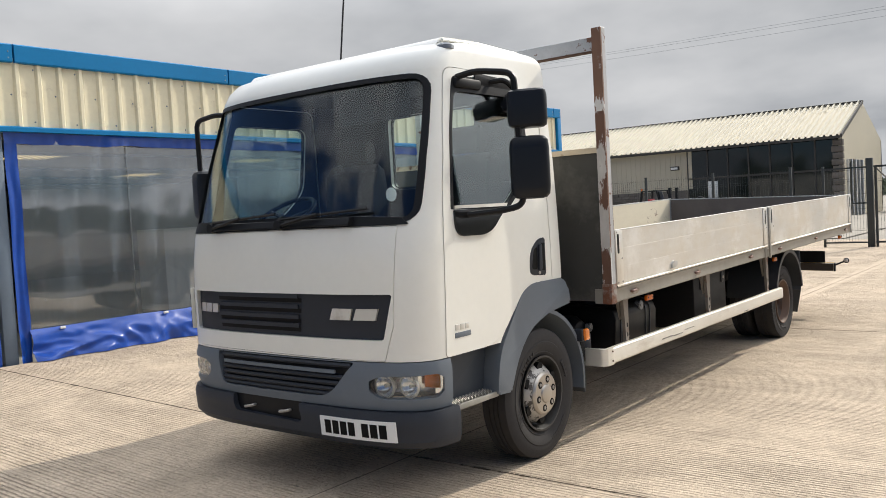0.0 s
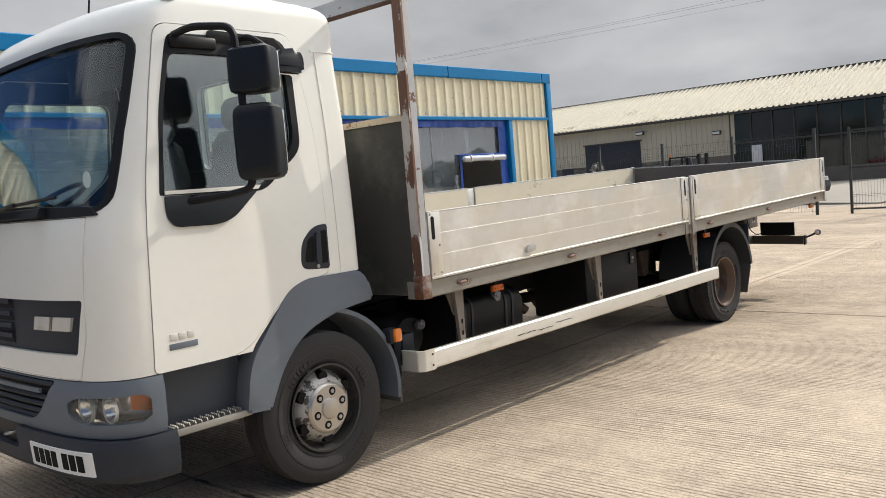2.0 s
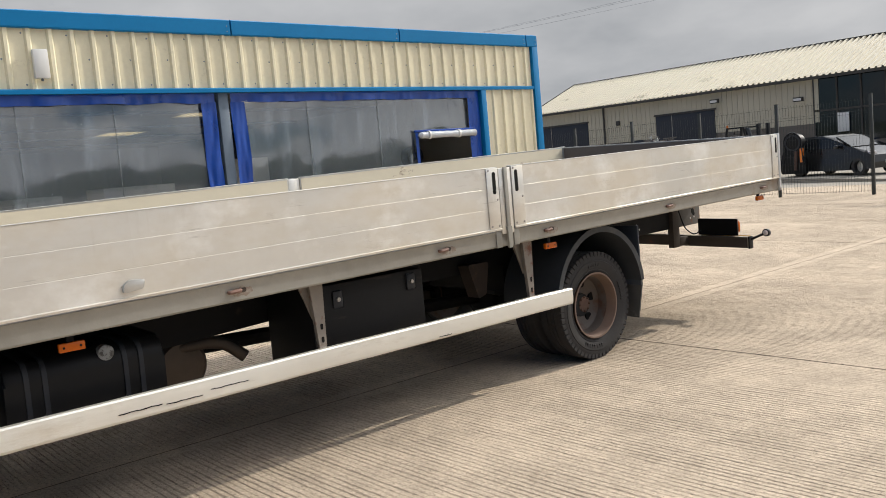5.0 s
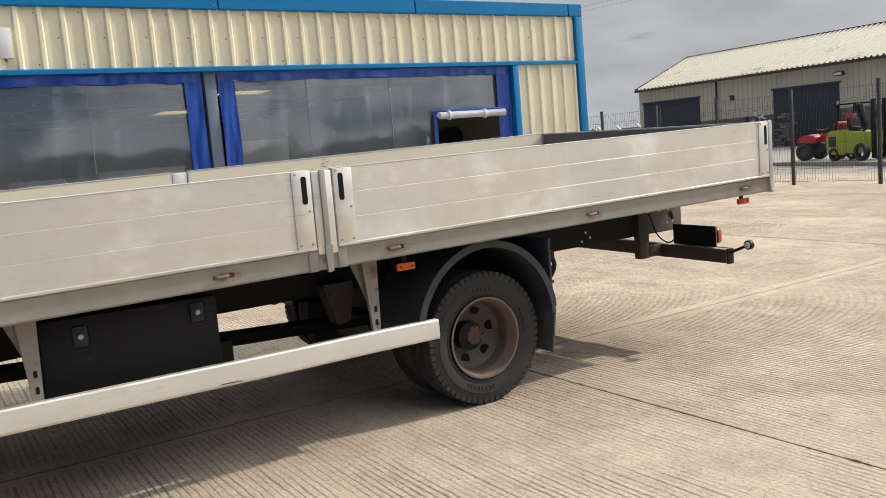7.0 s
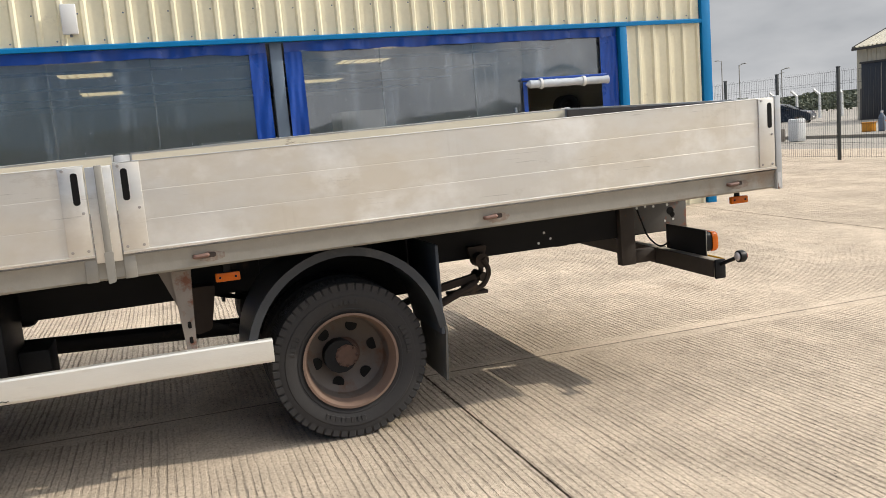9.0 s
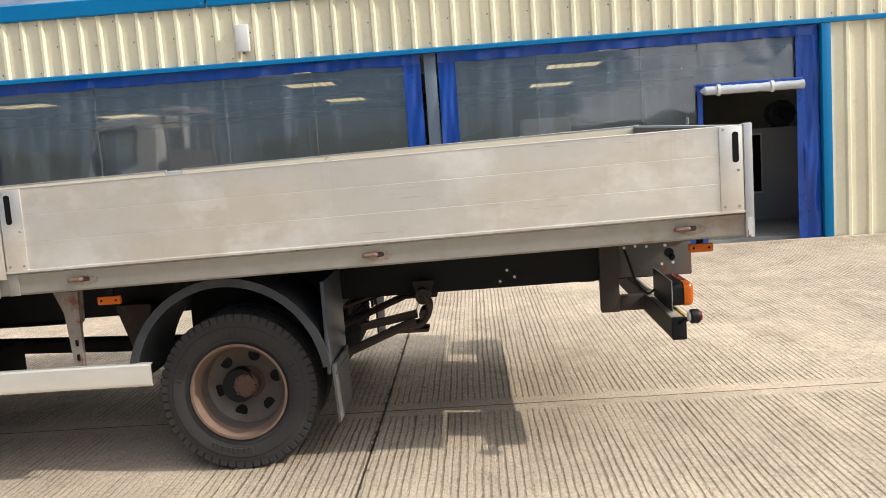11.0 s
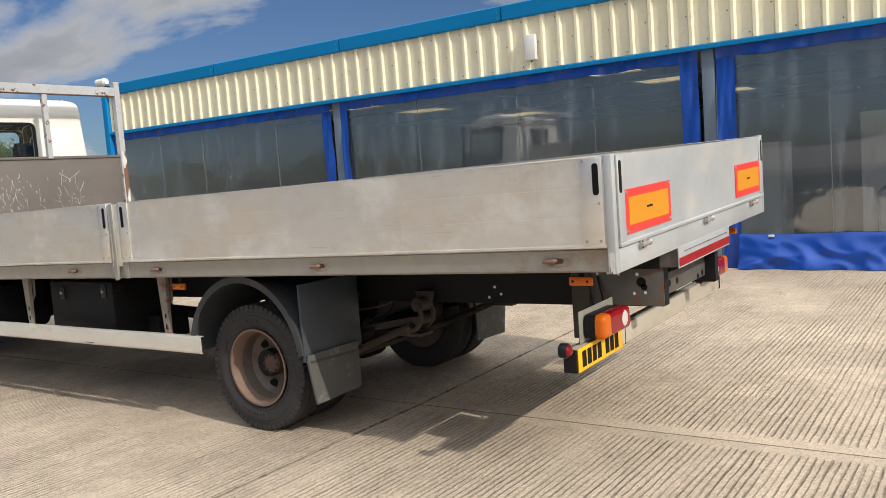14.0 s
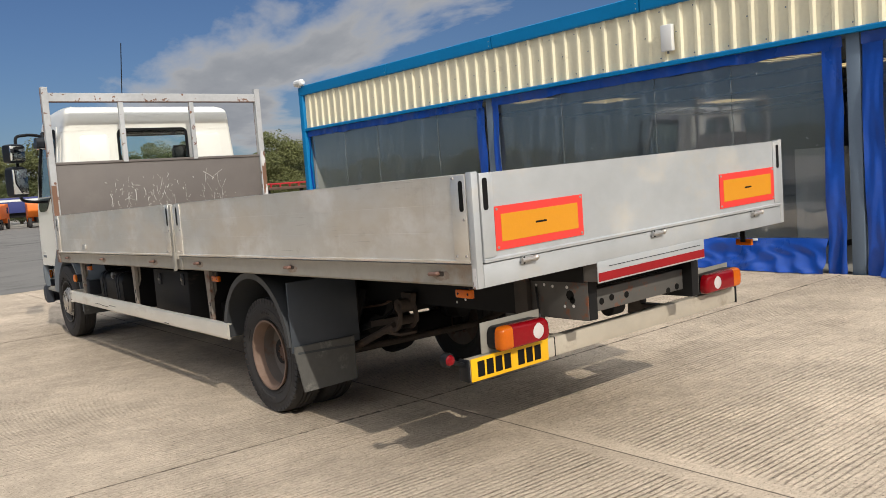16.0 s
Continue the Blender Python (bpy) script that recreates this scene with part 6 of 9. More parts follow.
# ---- chassis and what hangs under it ----
for s in (1, -1):
    rail = part("chassis_rail", prism(rounded([(4.2, 0.52), (4.2, 0.74), (8.0, 0.91), (11.86, 0.955), (11.86, 0.735), (8.0, 0.70)], 0.01), "x", min(0.40 * s, 0.46 * s), max(0.40 * s, 0.46 * s)), VOID, lorry, "black chassis rail with drilled holes")
    for yy, zz in ((11.52, 0.83), (11.52, 0.87), (11.62, 0.80), (11.68, 0.86), (11.74, 0.80), (10.9, 0.78), (10.82, 0.76), (10.86, 0.82)):
        # flat discs for the holes; pale ones paint the daylight seen through them
        part("drilled_hole", lathe([(0.0, 0.008), (0.002 * s, 0.008)], (0.461 * s, yy, zz), "x", 10), PALEBOX if yy < 11 else INK, rail)
    part("drilled_hole", lathe([(0.0, 0.022), (0.002 * s, 0.022)], (0.461 * s, 11.66, 0.845), "x", 12), INK, rail)
    # leaf spring, hanger and shackle
    for k in range(4):
        hl = 0.62 - 0.12 * k
        sp = [(0.56 * s, 9.47 + hl * f, 0.47 - 0.022 * k + 0.11 * f * f) for f in (-1, -0.7, -0.35, 0, 0.35, 0.7, 1)]
        part("leaf_spring", tube(sp, 0.012, square=True), VOID, lorry)
    part("spring_hanger", prism(rounded([(10.34, 0.80), (10.46, 0.80), (10.43, 0.70), (10.40, 0.675), (10.37, 0.70)], 0.015), "x", min(0.49 * s, 0.53 * s), max(0.49 * s, 0.53 * s)), SUSP, lorry)
    part("spring_pin", lathe([(0.46 * s, 0.028), (0.61 * s, 0.028)], (0, 10.40, 0.63), "x", 14), SUSP, lorry)
    for xx in (0.485, 0.605):
        part("shackle", tube(bend([(xx * s, 10.40, 0.735), (xx * s, 10.44, 0.66), (xx * s, 10.39, 0.575), (xx * s, 10.30, 0.565)], 0.04), 0.016, 8), SUSP, lorry)
    part("shackle_plate", box(min(0.48 * s, 0.61 * s), max(0.48 * s, 0.61 * s), 10.20, 10.42, 0.535, 0.555, 0.006), SUSP, lorry)
    part("spring_tail", tube([(0.56 * s, 10.05, 0.575), (0.56 * s, 10.36, 0.63)], 0.020, square=True), SUSP, lorry)
    part("brake_pipe", tube(bend([(0.44 * s, 9.60, 0.62), (0.44 * s, 10.0, 0.68), (0.45 * s, 10.30, 0.79), (0.45 * s, 11.2, 0.80)], 0.05), 0.008, 6), RUSTED, lorry)
    part("spring_eye", lathe([(0.50 * s, 0.042), (0.60 * s, 0.042)], (0, 10.40, 0.725), "x", 14), SUSP, lorry)
    part("spring_hanger", prism(rounded([(8.72, 0.78), (8.92, 0.78), (8.88, 0.55), (8.80, 0.53)], 0.02), "x", min(0.47 * s, 0.58 * s), max(0.47 * s, 0.58 * s)), SUSP, lorry)
    part("shock_absorber", tube([(0.50 * s, 9.86, 0.80), (0.53 * s, 9.66, 0.36)], 0.035, 10), VOID, lorry)
for s in (1, -1):
    part("brake_chamber", lathe([(9.62, 0.03), (9.64, 0.075), (9.72, 0.08), (9.73, 0.085), (9.74, 0.08), (9.84, 0.07), (9.86, 0.02)], (0.40 * s, 0, 0.52), "y", 18), VOID, lorry)
    part("spring_seat", box(min(0.50 * s, 0.62 * s), max(0.50 * s, 0.62 * s), 9.34, 9.60, 0.29, 0.46, 0.015), VOID, lorry)
    for yy in (9.37, 9.56):
        part("u_bolt", tube(bend([(0.505 * s, yy, 0.27), (0.505 * s, yy, 0.50), (0.615 * s, yy, 0.50), (0.615 * s, yy, 0.27)], 0.02), 0.011, 6), RUSTED, lorry)
    part("brake_hose", tube(bend([(0.40 * s, 9.85, 0.55), (0.36 * s, 10.0, 0.62), (0.43 * s, 10.15, 0.78)], 0.06), 0.009, 6), BLACK, lorry)
part("air_reservoir", lathe([(-0.36, 0.02), (-0.34, 0.12), (0.34, 0.12), (0.36, 0.02)], (0.0, 9.78, 0.68), "x", 18), VOID, lorry)
part("axle_crossmember", prism(rounded([(9.20, 0.50), (9.20, 0.80), (9.30, 0.80), (9.30, 0.50)], 0.02), "x", -0.44, 0.44, bevel=0.01), VOID, lorry)
part("rear_axle", tube([(-0.95, 9.47, R), (0.95, 9.47, R)], 0.085, 14), VOID, lorry)
part("differential", lathe([(-0.17, 0.06), (-0.12, 0.14), (0, 0.18), (0.12, 0.14), (0.17, 0.06)], (0.0, 9.47, R), "y", 18), VOID, lorry)
part("propshaft", tube([(0.0, 9.3, 0.42), (0.0, 5.2, 0.58)], 0.05, 12), VOID, lorry)
part("front_axle", tube([(-0.85, 4.50, R - 0.03), (0.85, 4.50, R - 0.03)], 0.055, 10), VOID, lorry)
part("engine_block", box(-0.38, 0.38, 3.65, 5.0, 0.45, 0.82, 0.05), VOID, lorry)
part("gearbox", box(-0.24, 0.24, 5.0, 5.8, 0.42, 0.82, 0.06), VOID, lorry)
part("anti_roll_bar", tube(bend([(0.60, 10.35, 0.60), (0.60, 9.75, 0.36), (-0.60, 9.75, 0.36), (-0.60, 10.35, 0.60)], 0.08), 0.024, 8), SUSP, lorry)
for yy in (6.6, 8.35, 10.7):
    part("cross_member", box(-0.40, 0.40, yy, yy + 0.07, 0.72, 0.88, 0.01), VOID, lorry)
# near side: fuel tank with straps and cap; far side: air tanks
tank = part("fuel_tank", prism(rounded([(0.50, 0.43), (0.98, 0.43), (1.0, 0.80), (0.50, 0.82)], 0.09), "y", 5.62, 6.33, bevel=0.02), BLACK, lorry, "black fuel tank with steel straps")
for yy in (5.70, 5.775, 6.13, 6.205):
    part("tank_strap", prism(grow(rounded([(0.50, 0.43), (0.98, 0.43), (1.0, 0.80), (0.50, 0.82)], 0.09), 0.006), "y", yy, yy + 0.022), DARK, tank)
part("tank_cap", lathe([(0.0, 0.036), (0.045, 0.036), (0.05, 0.026)], (0.955, 6.06, 0.775), "x", 18), CAPM, tank)
addb = part("reservoir", lathe([(0.40, 0.02), (0.45, 0.15), (0.80, 0.16), (0.86, 0.12), (0.88, 0.02)], (0.0, 5.33, 0.62), "x", 22), BLACK, lorry, "black plastic reservoir with a pale cap")
part("cap", lathe([(0.0, 0.032), (0.030, 0.032), (0.036, 0.024)], (0.875, 5.40, 0.69), "x", 16), CAPM, addb, "scuffed pale cap")
part("air_valve", box(0.86, 1.0, 5.13, 5.23, 0.52, 0.68, 0.01), BUMPER, lorry)
part("air_valve", box(0.95, 1.02, 5.04, 5.10, 0.50, 0.68, 0.01), VOID, lorry)
part("hose", tube(bend([(0.98, 5.07, 0.52), (0.99, 5.08, 0.40), (0.97, 5.12, 0.44), (0.96, 5.12, 0.60)], 0.03), 0.008, 6), BLACK, lorry)
bb = part("battery_box", box(0.47, 0.98, 7.18, 7.98, 0.42, 0.89, 0.015), BOXM, lorry, "black steel box under the bed")
for yy, zz in ((7.35, 0.80), (7.88, 0.82)):
    part("box_latch", box(0.978, 0.992, yy - 0.035, yy + 0.035, zz - 0.05, zz + 0.05, 0.012), DARK, bb)
    part("latch_button", lathe([(0.99, 0.014), (1.0, 0.012)], (0, yy, zz), "x", 12), BOLT, bb)
part("box_step", box(0.45, 0.72, 7.98, 8.12, 0.42, 0.60, 0.01), VOID, bb)
sil = part("silencer", lathe([(-0.22, 0.02), (-0.21, 0.13), (-0.18, 0.155), (0.38, 0.155), (0.41, 0.13), (0.42, 0.02)], (0.0, 6.66, 0.50), "x", 26), EXH, lorry, "dull brown exhaust silencer")
part("tailpipe", tube(bend([(0.38, 6.66, 0.60), (0.44, 6.80, 0.615), (0.47, 6.90, 0.59), (0.52, 6.99, 0.50)], 0.06), 0.036, 14), EXH, sil, "bent brown tailpipe")
part("air_tank", lathe([(6.0, 0.02), (6.03, 0.11), (6.72, 0.11), (6.75, 0.02)], (-0.70, 0, 0.80), "y", 18), VOID, lorry)
part("spare_carrier", box(-0.95, -0.5, 7.2, 7.9, 0.50, 0.80, 0.04), VOID, lorry)

# ---- the flatbed, which rises slightly towards the rear ----
RISE, Y0 = 0.0165, 5.17


def roll(y):
    """The bed is twisted a little: its far side stands higher, most at the rear."""
    return 0.010 + 0.018 * min(1.0, max(0.0, (y - 5.1) / 6.8))


def tilt(bm):
    for v in bm.verts:
        v.co.z += RISE * (v.co.y - Y0) + roll(v.co.y) * (1.23 - v.co.x)


def bedpart(name, bm, mat, parent=lorry, label="", smooth=30.0):
    return part(name, bm, mat, parent, label, smooth, move=tilt)


TAIL = 11.945
bedpart("bed_floor", box(-1.20, 1.20, 5.16, TAIL - 0.03, 0.985, 1.012), PLY, lorry, "worn dark bed floor")
for s in (1, -1):
    sr = bedpart("side_rail", prism([(1.12 * s, 0.905), (1.225 * s, 0.905), (1.235 * s, 0.915), (1.235 * s, 0.985), (1.245 * s, 1.004), (1.12 * s, 1.004)], "y", 5.09, TAIL - 0.02), STEEL, lorry, "galvanised bed side rail with rust stains")
    for yy in (5.42, 6.60, 7.93, 8.84, 10.21, 11.62):
        bedpart("hook_slot", prism(rounded([(yy + 0.025, 0.947), (yy + 0.072, 0.947), (yy + 0.072, 0.969), (yy + 0.025, 0.969)], 0.010), "x", min(1.2335 * s, 1.2370 * s), max(1.2335 * s, 1.2370 * s)), SUSP, sr)
        bedpart("hook", tube(bend([(1.236 * s, yy - 0.02, 0.957), (1.252 * s, yy - 0.02, 0.957), (1.252 * s, yy + 0.035, 0.960), (1.238 * s, yy + 0.035, 0.960)], 0.008), 0.0095, 8), HOOKM, sr, "rusty rope hook")
        rng = random.Random(int(yy * 100))
        n_ = 34
        stain = [(yy + 0.05 + (0.062 + 0.016 * noise.noise(Vector((q * 0.9, yy, 0)))) * math.cos(2 * math.pi * q / n_), 0.951 + (0.023 + 0.010 * noise.noise(Vector((q * 0.8, yy, 5)))) * math.sin(2 * math.pi * q / n_)) for q in range(n_)]
        bedpart("rust_stain", prism(stain, "x", 1.2352 * s, 1.2357 * s), STAINM, sr)
bedpart("rear_rail", box(-1.214, 1.214, TAIL - 0.04, TAIL + 0.0, 0.90, 1.004, 0.004), TAILP, lorry, "pale grey rear rail")
for yy in [5.3 + 0.42 * k for k in range(16)]:
    bedpart("cross_bearer", box(-1.12, 1.12, yy, yy + 0.06, 0.90, 0.984), VOID, lorry)
for s in (1, -1):
    bedpart("bearer", box(min(0.40 * s, 0.48 * s), max(0.40 * s, 0.48 * s), 5.1, TAIL - 0.1, 0.80, 0.90), VOID, lorry)


def slot_plate(x, y0, y1, s, holes, parent):
    """An upright end plate on a dropside with a long hand slot."""
    zc = 1.012
    pl_ = bedpart("end_plate", box(min(x, x + 0.006 * s), max(x, x + 0.006 * s), y0, y1, zc + 0.008, zc + 0.383, 0.002), ALU, parent)
    xo = x + 0.007 * s
    m = (y0 + y1) / 2 + holes
    sl = prism(rounded([(m - 0.014, zc + 0.225), (m + 0.014, zc + 0.225), (m + 0.014, zc + 0.36), (m - 0.014, zc + 0.36)], 0.014), "x", min(x, xo), max(x, xo))
    bedpart("slot", sl, INK, pl_)
    for yy, zz in ((y0 + 0.018, zc + 0.372), (y1 - 0.018, zc + 0.19), (y0 + 0.018, zc + 0.03), (y1 - 0.018, zc + 0.03)):
        bedpart("rivet", lathe([(0.0, 0.007), (0.004 * s, 0.006)], (x + 0.006 * s, yy, zz), "x", 8), BOLT, pl_)
    return pl_


def dropside(y0, y1, s):
    z0, z1 = 1.012, 1.398
    x0 = 1.222 * s
    b = (z1 - z0 - 0.012) / 3
    ds = None
    prof = [(1.20 * s, z0 + 0.006)]
    zz = z0 + 0.012
    outer = [(1.255 * s, z0), (1.257 * s, z0 + 0.010), (1.246 * s, z0 + 0.014)]
    for k in range(3):
        outer += [(1.246 * s, zz + b * k + 0.002), (1.246 * s, zz + b * (k + 1) - 0.002)] + ([(1.2455 * s, zz + b * (k + 1) - 0.001), (1.2455 * s, zz + b * (k + 1) + 0.001)] if k < 2 else [])
    ds = bedpart("dropside", prism([(1.218 * s, z0), *outer, (1.246 * s, z1 - 0.003), (1.218 * s, z1 - 0.003)], "y", y0, y1), ALU, lorry, "weathered aluminium dropside of three planks", smooth=0)
    bedpart("inner_face", box(min(1.2165 * s, 1.2145 * s), max(1.2165 * s, 1.2145 * s), y0 + 0.01, y1 - 0.01, z0 + 0.004, z1 - 0.012), INSIDE, ds, "cream coated inner face, chipped")
    bedpart("top_cap", box(min(1.214 * s, 1.248 * s), max(1.214 * s, 1.248 * s), y0, y1, z1 - 0.0025, z1 + 0.002, 0.001), ALUB, ds)
    return ds


for s in (1, -1):
    d1 = dropside(5.165, 8.42, s)
    d2 = dropside(8.535, TAIL - 0.04, s)
    slot_plate(1.2465 * s, 5.168, 5.27, s, -0.015, d1)
    slot_plate(1.2465 * s, 8.32, 8.418, s, 0.012, d1)
    slot_plate(1.2465 * s, 8.537, 8.64, s, -0.012, d2)
    slot_plate(1.2465 * s, 11.80, TAIL - 0.045, s, 0.02, d2)
    cp = bedpart("centre_post", box(min(1.223 * s, 1.25 * s), max(1.223 * s, 1.25 * s), 8.425, 8.53, 0.985, 1.390, 0.004), ALU, lorry, "removable centre pillar")
    bedpart("pillar_strip", box(min(1.25 * s, 1.262 * s), max(1.25 * s, 1.262 * s), 8.462, 8.492, 0.90, 1.395, 0.003), STEEL, cp)
    bedpart("pillar_foot", prism(rounded([(8.462, 0.895), (8.492, 0.90), (8.496, 1.03), (8.458, 1.03)], 0.008), "x", min(1.25 * s, 1.266 * s), max(1.25 * s, 1.266 * s)), STEEL, cp)
    for yy in (8.40, 8.555):
        bedpart("pillar_foot", box(min(1.235 * s, 1.243 * s), max(1.235 * s, 1.243 * s), yy - 0.025, yy + 0.025, 0.905, 1.02, 0.003), STEEL, cp)
    rp = bedpart("rear_pillar", box(min(1.215 * s, 1.252 * s), max(1.215 * s, 1.252 * s), TAIL - 0.038, TAIL + 0.0, 0.90, 1.405, 0.003), TAILP, lorry, "pale corner pillar, rusted at the foot")
    bedpart("pillar_rust", box(min(1.2515 * s, 1.2535 * s), max(1.2515 * s, 1.2535 * s), TAIL - 0.03, TAIL - 0.008, 0.90, 0.99), FLAKE, rp)
part("latch", prism(rounded([(6.08, 1.06), (6.17, 1.07), (6.18, 1.11), (6.11, 1.115), (6.08, 1.09)], 0.01), "x", 1.246, 1.262, bevel=0.003), LATCHM, lorry, "small bent bracket on the dropside")

# tailgate
tg = bedpart("tailgate", prism([(TAIL - 0.035, 1.012), (TAIL + 0.010, 1.008), (TAIL + 0.012, 1.02), (TAIL + 0.002, 1.026), (TAIL + 0.002, 1.396), (TAIL - 0.035, 1.396)], "x", -1.212, 1.212), TAILP, lorry, "pale grey aluminium tailgate with reflective marker boards")
bedpart("inner_face", box(-1.20, 1.20, TAIL - 0.038, TAIL - 0.0355, 1.02, 1.385), BOARD, tg)
for s in (1, -1):
    ep = bedpart("end_plate", box(min(1.14 * s, 1.212 * s), max(1.14 * s, 1.212 * s), TAIL + 0.002, TAIL + 0.008, 1.028, 1.396, 0.002), TAILP, tg)
    m = 1.185 * s
    bedpart("slot", prism(rounded([(m - 0.014, 1.235), (m + 0.014, 1.235), (m + 0.014, 1.375), (m - 0.014, 1.375)], 0.014), "y", TAIL + 0.006, TAIL + 0.0095), INK, ep)
    xm = 0.855 * s
    z0, z1 = 1.052, 1.245
    mb = bedpart("marker_board", box(xm - 0.283, xm + 0.283, TAIL + 0.003, TAIL + 0.007, z0, z1), REDM, tg, "red bordered yellow rear marker board")
    bedpart("marker_field", box(xm - 0.247, xm + 0.247, TAIL + 0.006, TAIL + 0.0085, z0 + 0.036, z1 - 0.036), YELM, mb)
    bedpart("marker_print", box(xm - 0.035, xm + 0.035, TAIL + 0.0085, TAIL + 0.0092, z0 + 0.094, z0 + 0.103), INK, mb, "small unreadable print bar")
    for a in (-0.27, 0.27):
        for zz in (z0 + 0.012, z1 - 0.012):
            bedpart("rivet", lathe([(0.0, 0.007), (0.003, 0.006)], (xm + a, TAIL + 0.007, zz), "y", 8), BOLT, mb)
for lx in (0.965, 0.025, -0.915):
    lt = bedpart("tail_latch", box(lx - 0.03, lx + 0.03, TAIL + 0.0, TAIL + 0.014, 0.972, 1.006, 0.003), LATCHM, tg)
    bedpart("latch_bolt", lathe([(lx - 0.045, 0.007), (lx - 0.043, 0.010), (lx + 0.038, 0.010), (lx + 0.040, 0.007)], (0, TAIL + 0.022, 0.990), "x", 10), BOLT, lt)
    bedpart("latch_knob", lathe([(-0.016, 0.002), (-0.012, 0.010), (0.0, 0.015), (0.012, 0.010), (0.016, 0.002)], (lx - 0.050, TAIL + 0.022, 0.992), "x", 12), CHROME, lt)
    for dz in (-0.013, 0.013):
        bedpart("screw", lathe([(0.0, 0.005), (0.003, 0.004)], (lx + 0.018, TAIL + 0.014, 0.989 + dz), "y", 8), INK, lt)
# drop box under the rear rail with red tape
rbx = bedpart("rear_skirt", box(-0.40, 0.485, TAIL - 0.002, TAIL + 0.004, 0.80, 0.905, 0.001), TAILP, lorry, "pale plate under the tail with red tape")
bedpart("skirt_side", box(-0.39, 0.475, TAIL - 0.30, TAIL - 0.003, 0.805, 0.903, 0.002), CHASS, rbx)
bedpart("tape", box(-0.397, 0.482, TAIL + 0.0045, TAIL + 0.006, 0.808, 0.850), REDT, rbx, "faded red reflective tape")
bedpart("seam", box(-0.36, 0.40, TAIL + 0.0045, TAIL + 0.0055, 0.874, 0.877), INK, rbx)

# headboard
for s in (1, -1):
    hb = part("headboard_post", box(min(1.185 * s, 1.25 * s), max(1.185 * s, 1.25 * s), 5.092, 5.155, 0.915, 2.755, 0.003), WPOST, lorry, "flaking white steel headboard post, rusted at the foot", smooth=0)
    part("post_edge", box(min(1.184 * s, 1.251 * s), max(1.184 * s, 1.251 * s), 5.088, 5.0925, 1.04, 2.2), RUSTFACE, hb, "rusted front face")
    part("post_edge", box(min(1.184 * s, 1.251 * s), max(1.184 * s, 1.251 * s), 5.088, 5.0925, 2.2, 2.752), FLAKE, hb, "flaking front face")
    part("post_rust", box(min(1.20 * s, 1.25 * s), max(1.20 * s, 1.25 * s), 5.1535, 5.1565, 1.30 if s > 0 else 1.40, 1.72 if s > 0 else 2.0), FLAKE, hb, "rust along the lower post")
    part("post_corner", prism([(1.2495 * s, 5.089), (1.2515 * s, 5.089), (1.2515 * s, 5.104), (1.2495 * s, 5.104)], "z", 1.04, 2.752), FLAKE, hb, "rust streak along the corner")
    part("post_foot", box(min(1.18 * s, 1.251 * s), max(1.18 * s, 1.251 * s), 5.082, 5.158, 0.905, 1.04, 0.003), RUSTY, hb)
part("headboard_bar", box(-1.185, 1.185, 5.095, 5.150, 2.60, 2.695, 0.003), WPOST, lorry, "flaking white top bar", smooth=0)
part("bar_underside", box(-1.185, 1.185, 5.094, 5.151, 2.597, 2.606), RUSTED, lorry)
for lx in (0.44, -0.37):
    part("headboard_upright", box(lx - 0.026, lx + 0.026, 5.105, 5.15, 1.94, 2.597, 0.003), WPOST, lorry, smooth=0)
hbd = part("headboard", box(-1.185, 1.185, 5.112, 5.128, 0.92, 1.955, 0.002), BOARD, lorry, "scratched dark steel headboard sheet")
part("headboard_edge", box(-1.185, 1.185, 5.10, 5.14, 1.935, 1.962, 0.003), BOARD, hbd)
part("front_edge", box(-1.184, 1.184, 5.094, 5.0995, 1.925, 1.962), EDGE, hbd, "worn cream front edge")
part("front_face", box(-1.184, 1.184, 5.109, 5.1125, 0.925, 1.934), BOARDF, hbd, "dark front of the headboard, its shade put into the colour")
random.seed(11)
for k in range(120):
    lx = random.choice((-0.62, -0.48, -0.2, 0.05, 0.18, 0.42, 0.55)) + random.gauss(0, 0.075)
    z = 1.42 + 0.34 * random.random() ** 1.5
    ln, an = 0.010 + 0.16 * random.random() ** 3, random.gauss(1.57, 0.55)
    p0 = Vector((lx, 5.1288, z))
    mid = p0 + Vector((math.cos(an) * ln * 0.5 + random.gauss(0, 0.01), 0, math.sin(an) * ln * 0.5))
    p1 = p0 + Vector((math.cos(an) * ln, 0, math.sin(an) * ln))
    part("scratch", tube([p0, mid, p1], 0.0008 + 0.0034 * random.random() ** 2, 4), SCRATCH, hbd)

